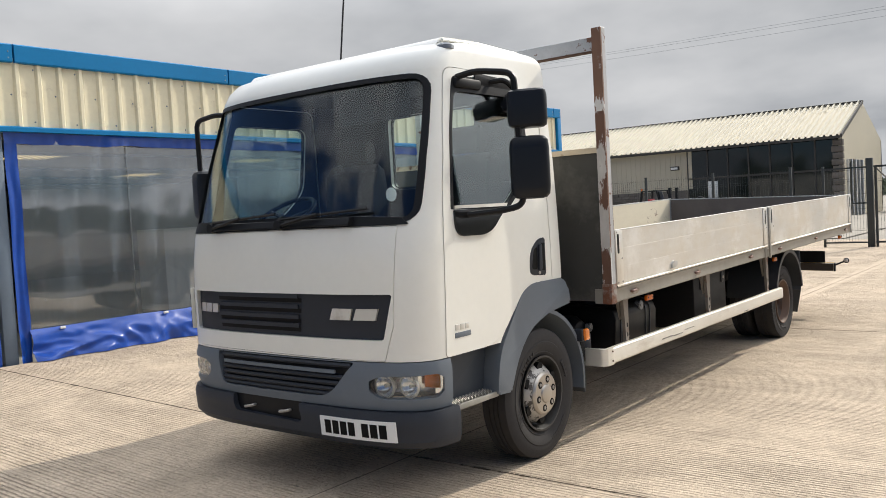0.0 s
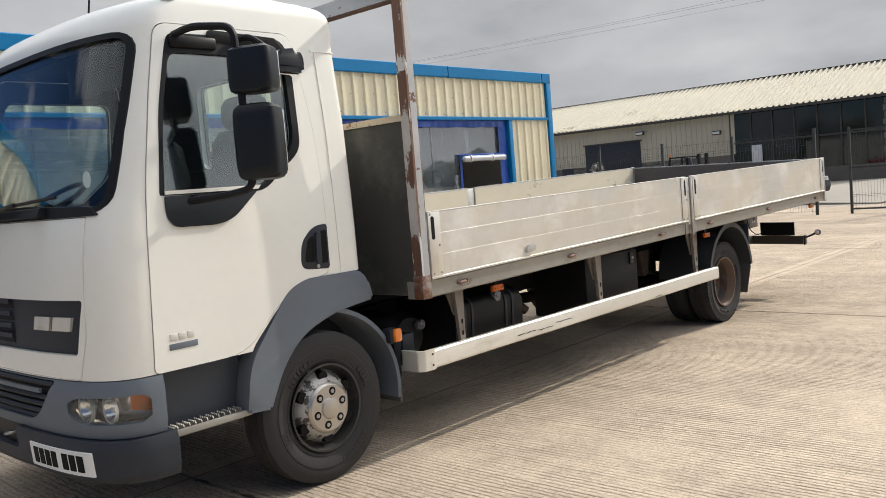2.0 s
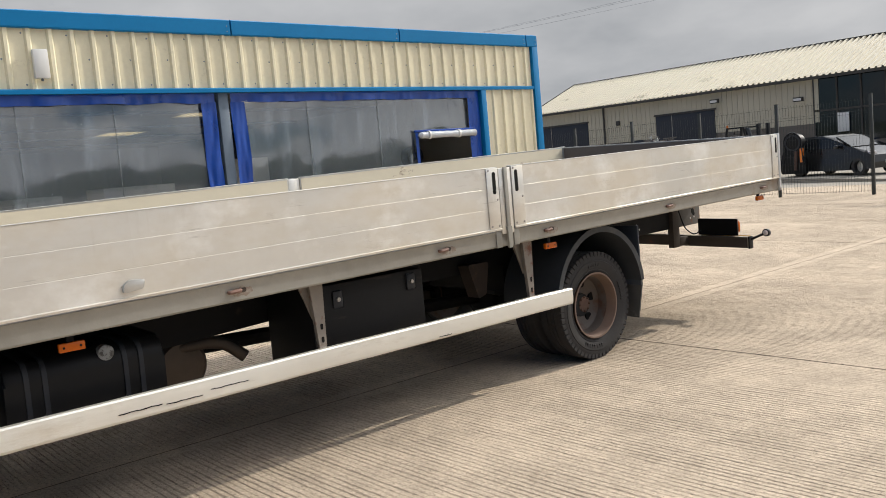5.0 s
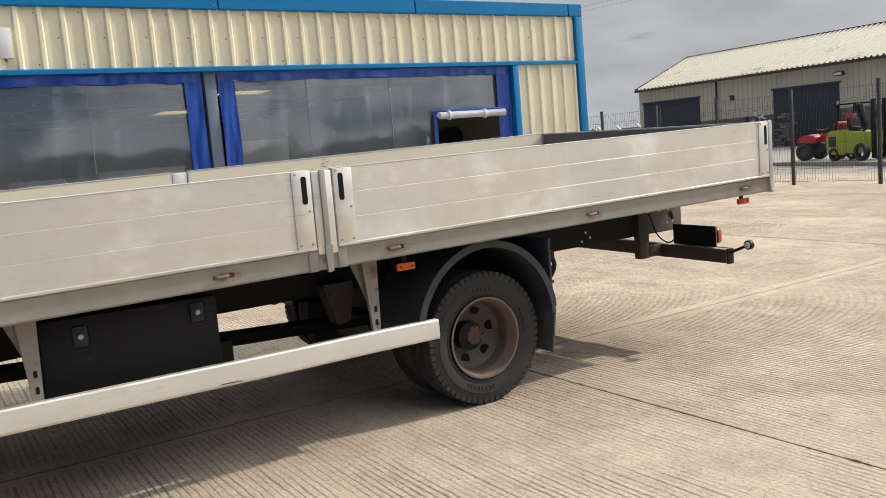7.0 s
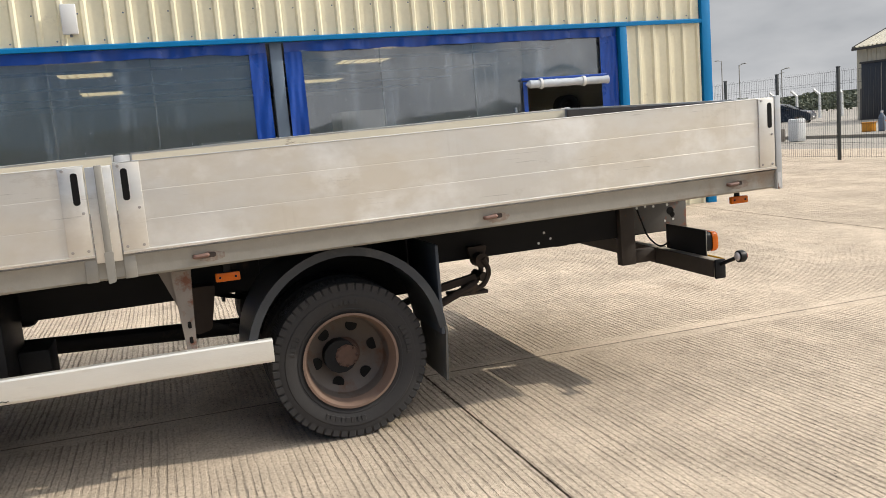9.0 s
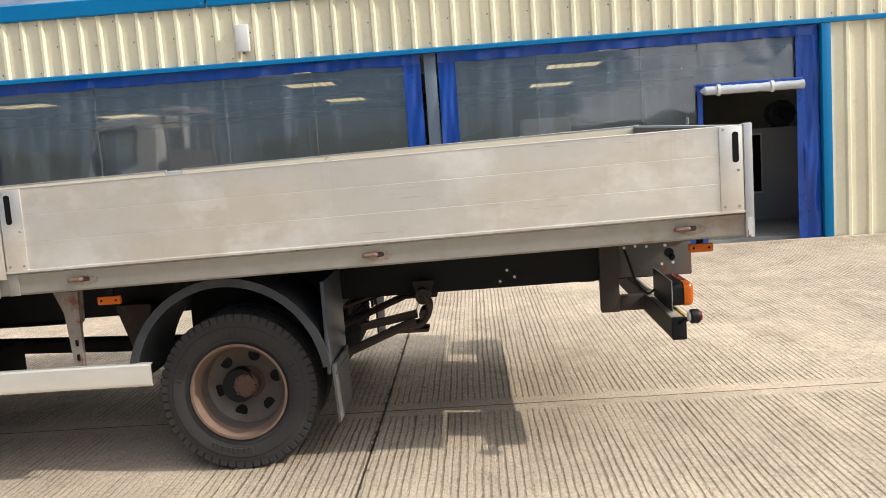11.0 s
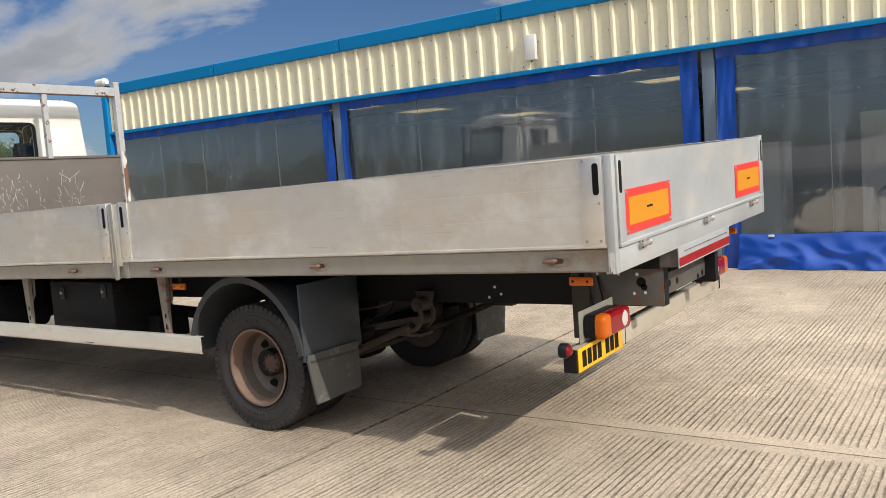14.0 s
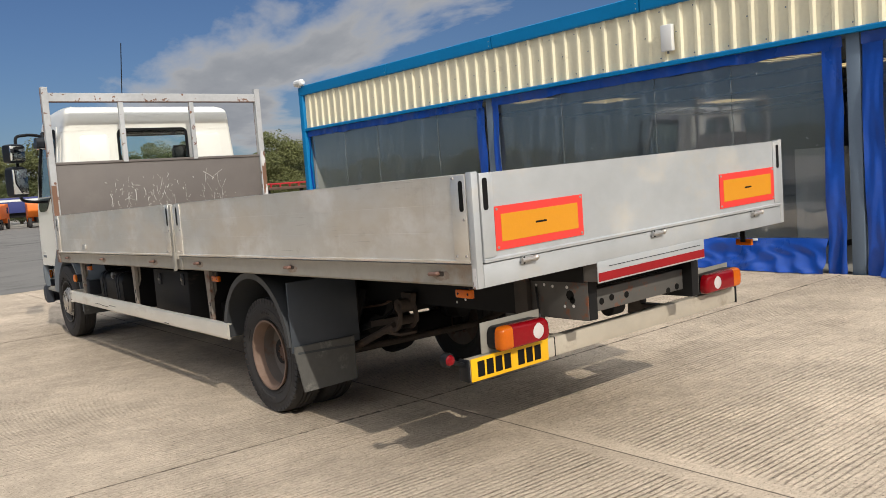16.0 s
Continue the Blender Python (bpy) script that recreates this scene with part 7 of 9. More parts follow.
# side guard
for s in (1, -1):
    X = 1.165 * s
    face = [(X - 0.015 * s, 0.478), (X + 0.006 * s, 0.478), (X + 0.012 * s, 0.490), (X + 0.0125 * s, 0.552), (X + 0.0118 * s, 0.557), (X + 0.0105 * s, 0.578), (X + 0.004 * s, 0.586), (X - 0.030 * s, 0.586), (X - 0.030 * s, 0.582), (X - 0.006 * s, 0.580), (X - 0.006 * s, 0.484), (X - 0.015 * s, 0.482)]
    rail_bm = bmesh.new()
    rows_ = []
    for q in range(57):
        yy = 5.20 + 3.92 * q / 56
        rows_.append([rail_bm.verts.new((px + 0.0035 * noise.noise(Vector((yy * 2.1, pz * 9, s))), yy, pz + 0.003 * noise.noise(Vector((yy * 1.2, 3, s))))) for px, pz in face])
    for ra, rb_ in zip(rows_, rows_[1:]):
        for q in range(len(face)):
            rail_bm.faces.new((ra[q], ra[(q + 1) % len(face)], rb_[(q + 1) % len(face)], rb_[q]))
    rail_bm.faces.new(rows_[0])
    rail_bm.faces.new(rows_[-1])
    sg = part("side_guard", rail_bm, GUARDM, lorry, "long aluminium side guard rail, dented", smooth=20)
    for ya, yb, zz in ((6.02, 6.22, 0.522), (6.24, 6.42, 0.515), (6.46, 6.66, 0.530), (7.9, 8.0, 0.494)):
        gash = [(ya + (yb - ya) * q / 8, zz + 0.005 * noise.noise(Vector((q * 0.9, ya, 1)))) for q in range(9)]
        gash += [(y_, z_ - 0.003 - 0.004 * abs(noise.noise(Vector((y_ * 30, 2, 2))))) for y_, z_ in gash[::-1]]
        part("gash", prism(gash, "x", X + 0.011 * s, X + 0.0145 * s), INK, sg, "dark torn gash in the rail")
    cap = prism(rounded([(1.0 * s, 5.10), (1.145 * s, 5.10), (1.178 * s, 5.13), (1.18 * s, 5.22), (1.15 * s, 5.22), (1.15 * s, 5.14), (1.0 * s, 5.13)], 0.012), "z", 0.472, 0.59)
    part("guard_end", cap, GUARDM, sg)
    for zz in (0.50, 0.565):
        part("bolt", lathe([(0.0, 0.007), (0.005 * s, 0.006)], (1.18 * s, 5.19, zz), "x", 8), RUSTED, sg)
    for yy in (5.50, 7.11, 8.74):
        lg = part("guard_leg", prism([(yy - 0.03, 0.95), (yy + 0.055, 0.95), (yy + 0.044, 0.52), (yy + 0.008, 0.52)], "x", min(1.11 * s, 1.135 * s), max(1.11 * s, 1.135 * s)), LEGM, lorry, "rusty drilled guard leg")
        part("gusset", prism([(yy - 0.085, 0.955), (yy + 0.06, 0.955), (yy + 0.052, 0.80), (yy + 0.0, 0.74), (yy - 0.03, 0.82)], "x", min(1.085 * s, 1.10 * s), max(1.085 * s, 1.10 * s)), LEGM, lg)
        for zz in (0.63, 0.70):
            part("slot", prism(rounded([(yy + 0.017, zz - 0.016), (yy + 0.033, zz - 0.016), (yy + 0.033, zz + 0.016), (yy + 0.017, zz + 0.016)], 0.008), "x", min(1.134 * s, 1.1365 * s), max(1.134 * s, 1.1365 * s)), INK, lg)
    for yy, zz in ((5.87, 0.86), (8.955, 0.90), (11.73, 0.965)):
        ml = part("side_marker", box(min(1.14 * s, 1.165 * s), max(1.14 * s, 1.165 * s), yy - 0.055, yy + 0.055, zz - 0.02, zz + 0.02, 0.006), AMBER, lorry, "amber side marker lamp")
        part("marker_bracket", box(min(1.13 * s, 1.145 * s), max(1.13 * s, 1.145 * s), yy - 0.015, yy + 0.015, zz, zz + 0.09, 0.002), VOID, ml)
        for a in (-0.035, 0.035):
            part("screw", lathe([(0, 0.006), (0.003 * s, 0.005)], (1.165 * s, yy + a, zz), "x", 8), INK, ml)

# rear mudguards and flaps
for s in (1, -1):
    na = 26
    ang = [radians(178 - 172 * k / na) for k in range(na + 1)]
    o = [(9.49 + 0.485 * math.cos(a), 0.46 + 0.50 * math.sin(a)) for a in ang]
    i = [(9.49 + 0.465 * math.cos(a), 0.46 + 0.48 * math.sin(a)) for a in ang[::-1]]
    mg = part("rear_mudguard", prism(o + i, "x", min(0.62 * s, 1.146 * s), max(0.62 * s, 1.146 * s), bevel=0.004), GUARD, lorry, "black plastic rear mudguard")
    lipo = [(9.49 + 0.492 * math.cos(a), 0.46 + 0.507 * math.sin(a)) for a in ang]
    lipi = [(9.49 + 0.452 * math.cos(a), 0.46 + 0.467 * math.sin(a)) for a in ang[::-1]]
    part("guard_lip", prism(lipo + lipi, "x", min(1.135 * s, 1.149 * s), max(1.135 * s, 1.149 * s), bevel=0.004), GUARD, mg)
    fb = prism([(0.68 * s, 0.225), (1.075 * s, 0.213), (1.125 * s, 0.48), (1.12 * s, 0.51), (0.68 * s, 0.51)], "y", 9.978, 9.990)
    part("flap_strip", prism([(0.68 * s, 0.445), (1.10 * s, 0.460), (1.10 * s, 0.475), (0.68 * s, 0.460)], "y", 9.990, 9.993), GUARD, mg)
    part("back_panel", box(min(0.625 * s, 1.13 * s), max(0.625 * s, 1.13 * s), 9.955, 9.972, 0.47, 0.92, 0.003), SKIRT, mg)
    part("mudflap", fb, FLAP, mg, "dusty rubber mudflap")
    part("inner_panel", box(min(0.60 * s, 0.625 * s), max(0.60 * s, 0.625 * s), 9.15, 9.95, 0.60, 0.93, 0.005), VOID, mg)

# rear underrun bar, plate and lamps
BY = 11.66
bar = part("underrun_bar", box(-1.135, 1.095, BY - 0.06, BY + 0.0, 0.535, 0.635, 0.008), BARM, lorry, "weathered aluminium underrun bar")
part("bar_end", box(1.095, 1.11, BY - 0.065, BY + 0.004, 0.53, 0.64, 0.006), BLACK, bar)
part("bar_end", box(-1.15, -1.135, BY - 0.065, BY + 0.004, 0.53, 0.64, 0.006), BLACK, bar)
# thin sheet that makes the bar's inner face dark brown
part("bar_back", box(-1.13, 1.09, BY - 0.0645, BY - 0.0605, 0.537, 0.633), ARMM, bar, "dark brown inner face")
part("bar_joint", box(0.515, 0.521, BY - 0.062, BY + 0.0015, 0.5345, 0.6355), INK, bar)
for s in (1, -1):
    part("bar_arm", box(min(0.44 * s, 0.50 * s), max(0.44 * s, 0.50 * s), 11.36, 11.46, 0.545, 0.94, 0.004), ARMM, bar)
    part("bar_stay", box(min(0.44 * s, 0.50 * s), max(0.44 * s, 0.50 * s), 11.46, BY - 0.06, 0.55, 0.63, 0.004), ARMM, bar)
for s in (1, -1):
    gp = part("gusset_plate", box(min(0.461 * s, 0.467 * s), max(0.461 * s, 0.467 * s), 11.44, 11.858, 0.738, 0.952, 0.001), CHASS, lorry, "drilled grey gusset plate at the chassis end")
    for yy, zz, rr in ((11.50, 0.90, 0.008), (11.56, 0.905, 0.008), (11.62, 0.90, 0.008), (11.72, 0.90, 0.009), (11.70, 0.80, 0.008), (11.76, 0.805, 0.008), (11.74, 0.86, 0.026), (11.755, 0.835, 0.018)):
        part("gusset_hole", lathe([(0.0, rr), (0.0015 * s, rr)], (0.467 * s, yy, zz), "x", 12), INK if rr > 0.01 else PALEBOX, gp)
part("chassis_end", box(-0.398, 0.398, 11.74, 11.80, 0.745, 0.86, 0.004), CHASS, lorry, "drilled grey steel cross beam, rusting")
for lx in (-0.34, -0.26, 0.22, 0.30, 0.10):
    part("drilled_hole", lathe([(0.0, 0.018), (0.002, 0.018)], (lx, 11.80, 0.80 + 0.02 * math.sin(lx * 9)), "y", 12), INK, lorry)
part("tow_coupling", lathe([(-0.05, 0.05), (0.05, 0.05)], (-0.02, 11.60, 0.70), "x", 14), VOID, lorry)
yp = part("rear_plate", box(0.572, 1.092, BY + 0.002, BY + 0.006, 0.529, 0.640, 0.001), PLATEY, lorry, "yellow number plate with plain black bars")
for q in range(7):
    a = 1.052 - 0.0575 * q - (0.035 if q > 3 else 0.0)
    part("plate_bar", box(a - 0.044, a, BY + 0.006, BY + 0.0075, 0.547, 0.622), INK, yp)
for s in (1, -1):
    c, kw = (0.79, 0.94) if s > 0 else (-0.905, 1.06)
    shape = rounded([(-0.175, 0.655), (0.175, 0.655), (0.178, 0.715), (0.170, 0.770), (-0.165, 0.765), (-0.178, 0.71)], [0.045, 0.04, 0.06, 0.045, 0.04, 0.06])
    body = prism([(c + p[0] * kw * s * 0.985, 0.712 + (p[1] - 0.712) * 0.985) for p in shape], "y", BY - 0.026, BY + 0.034, bevel=0.004)
    tl = part("tail_lamp", body, BLACK, lorry, "tail lamp cluster with red, white and amber lenses")
    part("lamp_plate", box(c - 0.20, c + 0.20, BY - 0.034, BY - 0.029, 0.640, 0.792, 0.001), STEEL, tl)
    part("plate_backing", box(c - 0.198, c + 0.198, BY - 0.0365, BY - 0.0345, 0.642, 0.790), BLACK, tl)

    def lens(a, b, mat, name):
        whole = bmesh.new()
        rings = []
        for d_, k_ in ((0.0345, 1.02), (0.056, 1.02), (0.068, 0.98), (0.077, 0.91), (0.082, 0.79), (0.084, 0.60)):
            rings.append([whole.verts.new((c + p[0] * kw * (1 - (1 - k_) * 0.45) * s, BY + d_, 0.712 + (p[1] - 0.712) * k_)) for p in shape])
        m_ = len(shape)
        for ra, rb_ in zip(rings, rings[1:]):
            for q in range(m_):
                whole.faces.new((ra[q], ra[(q + 1) % m_], rb_[(q + 1) % m_], rb_[q]))
        whole.faces.new(rings[0])
        whole.faces.new(rings[-1])
        lo_, hi_ = c + min(a * s, b * s), c + max(a * s, b * s)
        part(name, boolean(whole, box(lo_, hi_, BY, BY + 0.1, 0.6, 0.8), "INTERSECT"), mat, tl, smooth=40)
    lens(0.20, 0.092, AMBER, "amber_lens")
    lens(0.0915, -0.20, REDL, "red_lens")
    part("reverse_lens", lathe([(-0.01, 0.044), (0.002, 0.044), (0.006, 0.034), (0.007, 0.002)], (c - 0.080 * s, BY + 0.079, 0.712), "y", 24), WHITEL, tl, "round white reversing lens")
    if s < 0:
        part("end_lens", lathe([(-0.02, 0.022), (0.012, 0.022), (0.026, 0.012), (0.03, 0.002)], (c - 0.205, BY + 0.03, 0.715), "y", 14), AMBER, tl, "small amber end lamp")
        continue
    stalk = part("lamp_stalk", tube(bend([(1.08 * s, BY - 0.03, 0.60), (1.16 * s, BY - 0.02, 0.635), (1.225 * s, BY + 0.0, 0.665)], 0.02), 0.011, 8), BLACK, bar)
    part("stalk_lamp", lathe([(-0.012, 0.026), (-0.008, 0.033), (0.02, 0.034), (0.03, 0.029)], (1.235 * s, BY + 0.0, 0.67), "y", 16), BLACK, stalk)
    part("stalk_front_lens", lathe([(-0.026, 0.003), (-0.022, 0.018), (-0.0125, 0.024)], (1.235 * s, BY + 0.0, 0.67), "y", 14), WHITEL, stalk)
    part("stalk_lens", lathe([(0.028, 0.027), (0.04, 0.02), (0.045, 0.003)], (1.235 * s, BY + 0.0, 0.67), "y", 14), REDL, stalk)
part("lamp_cable", tube(bend([(0.47, 11.5, 0.88), (0.50, 11.55, 0.70), (0.56, 11.60, 0.64), (0.62, 11.62, 0.68)], 0.05), 0.006, 6), BLACK, lorry)
part("lamp_cable", tube(bend([(-0.45, 11.5, 0.86), (-0.50, 11.56, 0.72), (-0.60, 11.62, 0.68)], 0.05), 0.006, 6), BLACK, lorry)

vent = part("corner_vent", nose_patch(lambda z: -0.985, lambda z: -1.02, 0.90, 1.17, 0.004, 0.02, 4, 6), PAINT, lorry, "ribbed white corner vent")
for z in (0.93, 0.985, 1.04, 1.095):
    part("vent_slot", nose_patch(lambda z_: -0.99, lambda z_: -1.022, z, z + 0.035, 0.019, 0.0225, 3, 1), DARK, vent)

# what hangs at the rear follows the twist of the bed
REAR_SET = {"underrun_bar", "bar_back", "plate_backing", "stalk_front_lens", "bar_end", "bar_joint", "bar_arm", "bar_stay", "chassis_end", "tow_coupling", "rear_plate", "plate_bar", "tail_lamp", "lamp_plate", "amber_lens", "red_lens",
            "reverse_lens", "end_lens", "lamp_stalk", "stalk_lamp", "stalk_lens", "lamp_cable"}
for ob in lorry.children_recursive:
    if ob.name.split(".")[0] in REAR_SET:
        at = BASE[lorry.name]
        for v in ob.data.vertices:
            if v.co.y + at.y > 11.3:
                v.co.z += 0.022 * (1.0 - v.co.x)

# ---- the far warehouse ----
FX0, FX1, FY0, FY1, EAVE, RIDGE, RY = -40.6, -11.2, 50.0, 60.4, 4.5, 6.65, 55.2
GL = material("dark_glazing", (0.006, 0.011, 0.014), 0.06, spread=0.2, bump=0)
NAVY = material("navy_shutter", (0.016, 0.019, 0.028), 0.5, spread=0.2)
STRIP = material("dark_flashing", (0.05, 0.045, 0.04), 0.6, spread=0.2)


def roof_slope(xa, xb, ya, yb, za, zb, pitch=0.33, h=0.12):
    """A ribbed roof slope from its eaves (ya, za) up to its ridge (yb, zb)."""
    out = bmesh.new()
    rows = []
    n = int((xb - xa) / pitch)
    for k in range(n + 1):
        for d, hh in ((0.0, 0), (0.15, 0), (0.20, h), (0.28, h)):
            x = xa + k * pitch + d
            if x <= xb:
                rows.append((out.verts.new((x, ya, za + hh)), out.verts.new((x, yb, zb + hh))))
    for (a, b), (c, d) in zip(rows, rows[1:]):
        out.faces.new((a, c, d, b))
    return out


def gabled(name, label, x0, x1, y0, y1, eave, ridge, at):
    g = thing(name, label, "building", at)
    ry = (y0 + y1) / 2
    part("back_wall", box(x0, x1, y1 - 0.2, y1, 0, eave), CLADG, g)
    for x in (x0, x1 - 0.2):
        part("gable", prism([(y0, 0), (y1, 0), (y1, eave), (ry, ridge), (y0, eave)], "x", x, x + 0.2), CLADG, g)
        part("verge_trim", prism([(y0 - 0.3, eave - 0.12), (ry, ridge - 0.06), (ry, ridge + 0.12), (y0 - 0.3, eave + 0.08)], "x", x - 0.06 if x == x0 else x + 0.2, x if x == x0 else x + 0.27), STRIP, g)
    part("roof", roof_slope(x0 - 0.05, x1 + 0.05, y0 - 0.3, ry, eave - 0.05, ridge), ROOFC, g, "ribbed pale roof sheets with rooflights", smooth=0)
    part("roof", roof_slope(x0 - 0.05, x1 + 0.05, y1 + 0.3, ry, eave - 0.05, ridge), ROOFC, g, smooth=0)
    part("ridge_cap", box(x0 - 0.05, x1 + 0.05, ry - 0.15, ry + 0.15, ridge + 0.02, ridge + 0.09), STRIP, g)
    part("gutter", box(x0, x1, y0 - 0.42, y0 - 0.28, eave - 0.17, eave - 0.02), STRIP, g)
    return g


far = gabled("warehouse", "long pale clad warehouse with dark glazing and shutters", FX0, FX1, FY0, FY1, EAVE, RIDGE, (-26, 55, 0))
k = 0
x = FX0 + 0.2
while x < -20.0:
    w = min(1.0, -20.0 - x)
    wall_bm = bmesh.new()
    for j in range(3):
        box(x + j * 0.333 + 0.001, x + min(j * 0.333 + 0.30, w), FY0 - 0.02, FY0 + 0.06, 2.05, EAVE - 0.1, 0, wall_bm)
    box(x, x + w, FY0, FY0 + 0.18, 2.0, EAVE - 0.1, 0, wall_bm)
    part("cladding_sheet", wall_bm, CLADG, far, smooth=0)
    x += 1.0
part("base_wall", box(FX0 + 0.2, -20.0, FY0 + 0.005, FY0 + 0.18, 0, 2.0), STONE, far, "dark rubble stone base wall")
random.seed(5)
stone_me = None
sb = box(-0.5, 0.5, -0.5, 0.5, -0.5, 0.5, 0.08, seg=1)
stone_me = bpy.data.meshes.new("stone")
sb.to_mesh(stone_me)
sb.free()
stone_me.materials.append(STONE)
origin = BASE[far.name]
for xa, xb in ((-31.0, -29.0), (-25.8, -22.8)):
    z = 0.05
    while z < 1.95:
        hgt = random.uniform(0.10, 0.22)
        x = xa
        while x < xb:
            wd = random.uniform(0.25, 0.6)
            st = new("stone", stone_me)
            st.parent = far
            st.location = Vector((x + wd / 2, FY0 - 0.01 + random.uniform(-0.02, 0.02), z + hgt / 2)) - origin
            st.scale = (wd - 0.02, 0.12, hgt - 0.02)
            x += wd
        z += hgt
for xa, xb, zt in ((-40.2, -35.4, 3.5), (-30.0, -25.9, 3.38)):
    sh = part("shutter", box(xa, xb, FY0 - 0.06, FY0 + 0.0, 0, zt, 0.01), NAVY, far, "dark navy sliding shutter door")
    part("shutter_rail", box(xa - 0.1, xb + 0.1, FY0 - 0.10, FY0 - 0.02, zt, zt + 0.1), STRIP, sh)
    part("shutter_seam", box((xa + xb) / 2 - 0.9, (xa + xb) / 2 - 0.86, FY0 - 0.075, FY0 - 0.055, 0.05, zt - 0.05), STEEL, sh)
pd = part("door", box(-31.95, -30.95, FY0 - 0.05, FY0 + 0.0, 0, 2.03, 0.01), NAVY, far, "dark personnel door with a pale sign")
part("door_sign", box(-31.6, -31.15, FY0 - 0.06, FY0 - 0.048, 1.45, 1.62), PALEBOX, pd)
part("door_handle", box(-31.08, -31.0, FY0 - 0.09, FY0 - 0.045, 0.98, 1.06), BOLT, pd)
part("glazing_back", box(-20.0, FX1 - 0.2, FY0 + 0.12, FY0 + 0.18, 0, EAVE), GL, far)
for k in range(7):
    xa = -20.0 + 1.23 * k
    for za, zb in ((0.95, 2.6), (2.7, EAVE - 0.15)):
        part("window_pane", box(xa + 0.04, xa + 1.19, FY0 + 0.02 + 0.01 * (k % 3), FY0 + 0.06 + 0.01 * (k % 3), za, zb), GL, far)
    part("mullion", box(xa - 0.04, xa + 0.04, FY0 - 0.03, FY0 + 0.10, 0, EAVE - 0.1), STRIP, far)
part("transom", box(-20.0, FX1 - 0.2, FY0 - 0.02, FY0 + 0.10, 2.6, 2.7), STRIP, far)
part("sill_wall", box(-20.0, FX1 - 0.2, FY0 - 0.05, FY0 + 0.1, 0, 0.92), STONE, far)
for j in range(12):
    part("quoin", box(FX1 - 0.55 + 0.06 * (j % 2), FX1 + 0.05, FY0 - 0.12, FY0 + 0.25, 0.36 * j, 0.36 * j + 0.33, 0.03), STONE, far)
part("downpipe", tube([(-34.0, FY0 - 0.10, 0), (-34.0, FY0 - 0.10, EAVE - 0.1)], 0.06, 8), STRIP, far)
for xx, zz in ((-25.6, 3.82), (-20.6, 3.35)):
    fl = part("floodlight", box(xx - 0.30, xx + 0.22, FY0 - 0.55, FY0 - 0.33, zz - 0.1, zz + 0.14, 0.03), STRIP, far)
    part("lamp_face", box(xx - 0.25, xx + 0.17, FY0 - 0.565, FY0 - 0.545, zz - 0.05, zz + 0.08), PALEBOX, fl)
    part("bracket", tube([(xx, FY0 - 0.0, zz), (xx, FY0 - 0.36, zz)], 0.03, 6), STRIP, fl)
part("wall_box", box(-33.0, -32.75, FY0 - 0.15, FY0 - 0.02, 3.1, 3.4, 0.01), STRIP, far)
part("sign_board", box(-18.75, -18.15, FY0 - 0.09, FY0 - 0.055, 1.45, 2.45, 0.005), PALEBOX, far, "white slatted notice board")
for x0 in (-36.5, -33.2, -29.0, -23.5, -17.0):
    part("rooflight", prism([(FY0 + 2.0, 5.30), (FY0 + 3.6, 5.97), (FY0 + 3.6, 6.03), (FY0 + 2.0, 5.36)], "x", x0, x0 + 0.9), PALEBOX if x0 < -32 else ROOFC, far)
side_shed = gabled("workshop_shed", "pale shed behind the warehouse gable", -8.6, 9.0, 62.0, 74.0, 4.6, 6.9, (0, 68, 0))
part("front_wall", box(-8.4, 8.8, 62.0, 62.2, 0, 4.5), CLADG, side_shed)
part("gable_door", box(FX1 + 0.0, FX1 + 0.05, 51.0, 54.6, 0, 3.2, 0.01), GL, far, "glazed gable doors")
for k in range(5):
    part("mullion", box(FX1 + 0.0, FX1 + 0.10, 51.0 + 0.9 * k - 0.05, 51.0 + 0.9 * k + 0.05, 0, 3.2), PALEBOX, far)

# raised apron in front of the warehouse
apron = prism([(-46.0, 33.8), (-20.0, 33.8), (-11.2, 30.6), (-11.2, 49.9), (-46.0, 49.9)], "z", -0.03, 0.10, bevel=0.015)
ramp_ = [apron.verts.new(p) for p in ((-11.2, 30.6, 0.10), (-6.5, 28.9, 0.004), (-6.5, 49.9, 0.004), (-11.2, 49.9, 0.10), (-11.2, 30.6, -0.03), (-6.5, 28.9, -0.03))]
apron.faces.new(ramp_[:4])
apron.faces.new((ramp_[0], ramp_[4], ramp_[5], ramp_[1]))
solo("apron_kerb", apron, FARGROUND, "low concrete apron with a dark kerb", "kerb", kind="structure")


# ---- mesh fence and gate ----
def mesh_panel(x0, x1, y, z0, z1):
    out = bmesh.new()
    n = int((x1 - x0) / 0.07)
    for k in range(n + 1):
        x = x0 + (x1 - x0) * k / n
        box(x - 0.0018, x + 0.0018, y - 0.0018, y + 0.0018, z0, z1 - 0.06, 0, out)
        tube([(x, y, z1 - 0.065), (x, y - 0.04, z1)], 0.0018, 4, out)
    for z in (z0 + 0.03, z0 + 0.32, z0 + 0.36, z0 + 0.9, z0 + 1.3, z1 - 0.36, z1 - 0.3, z1 - 0.06):
        box(x0, x1, y - 0.007, y - 0.003, z - 0.0025, z + 0.0025, 0, out)
    return out


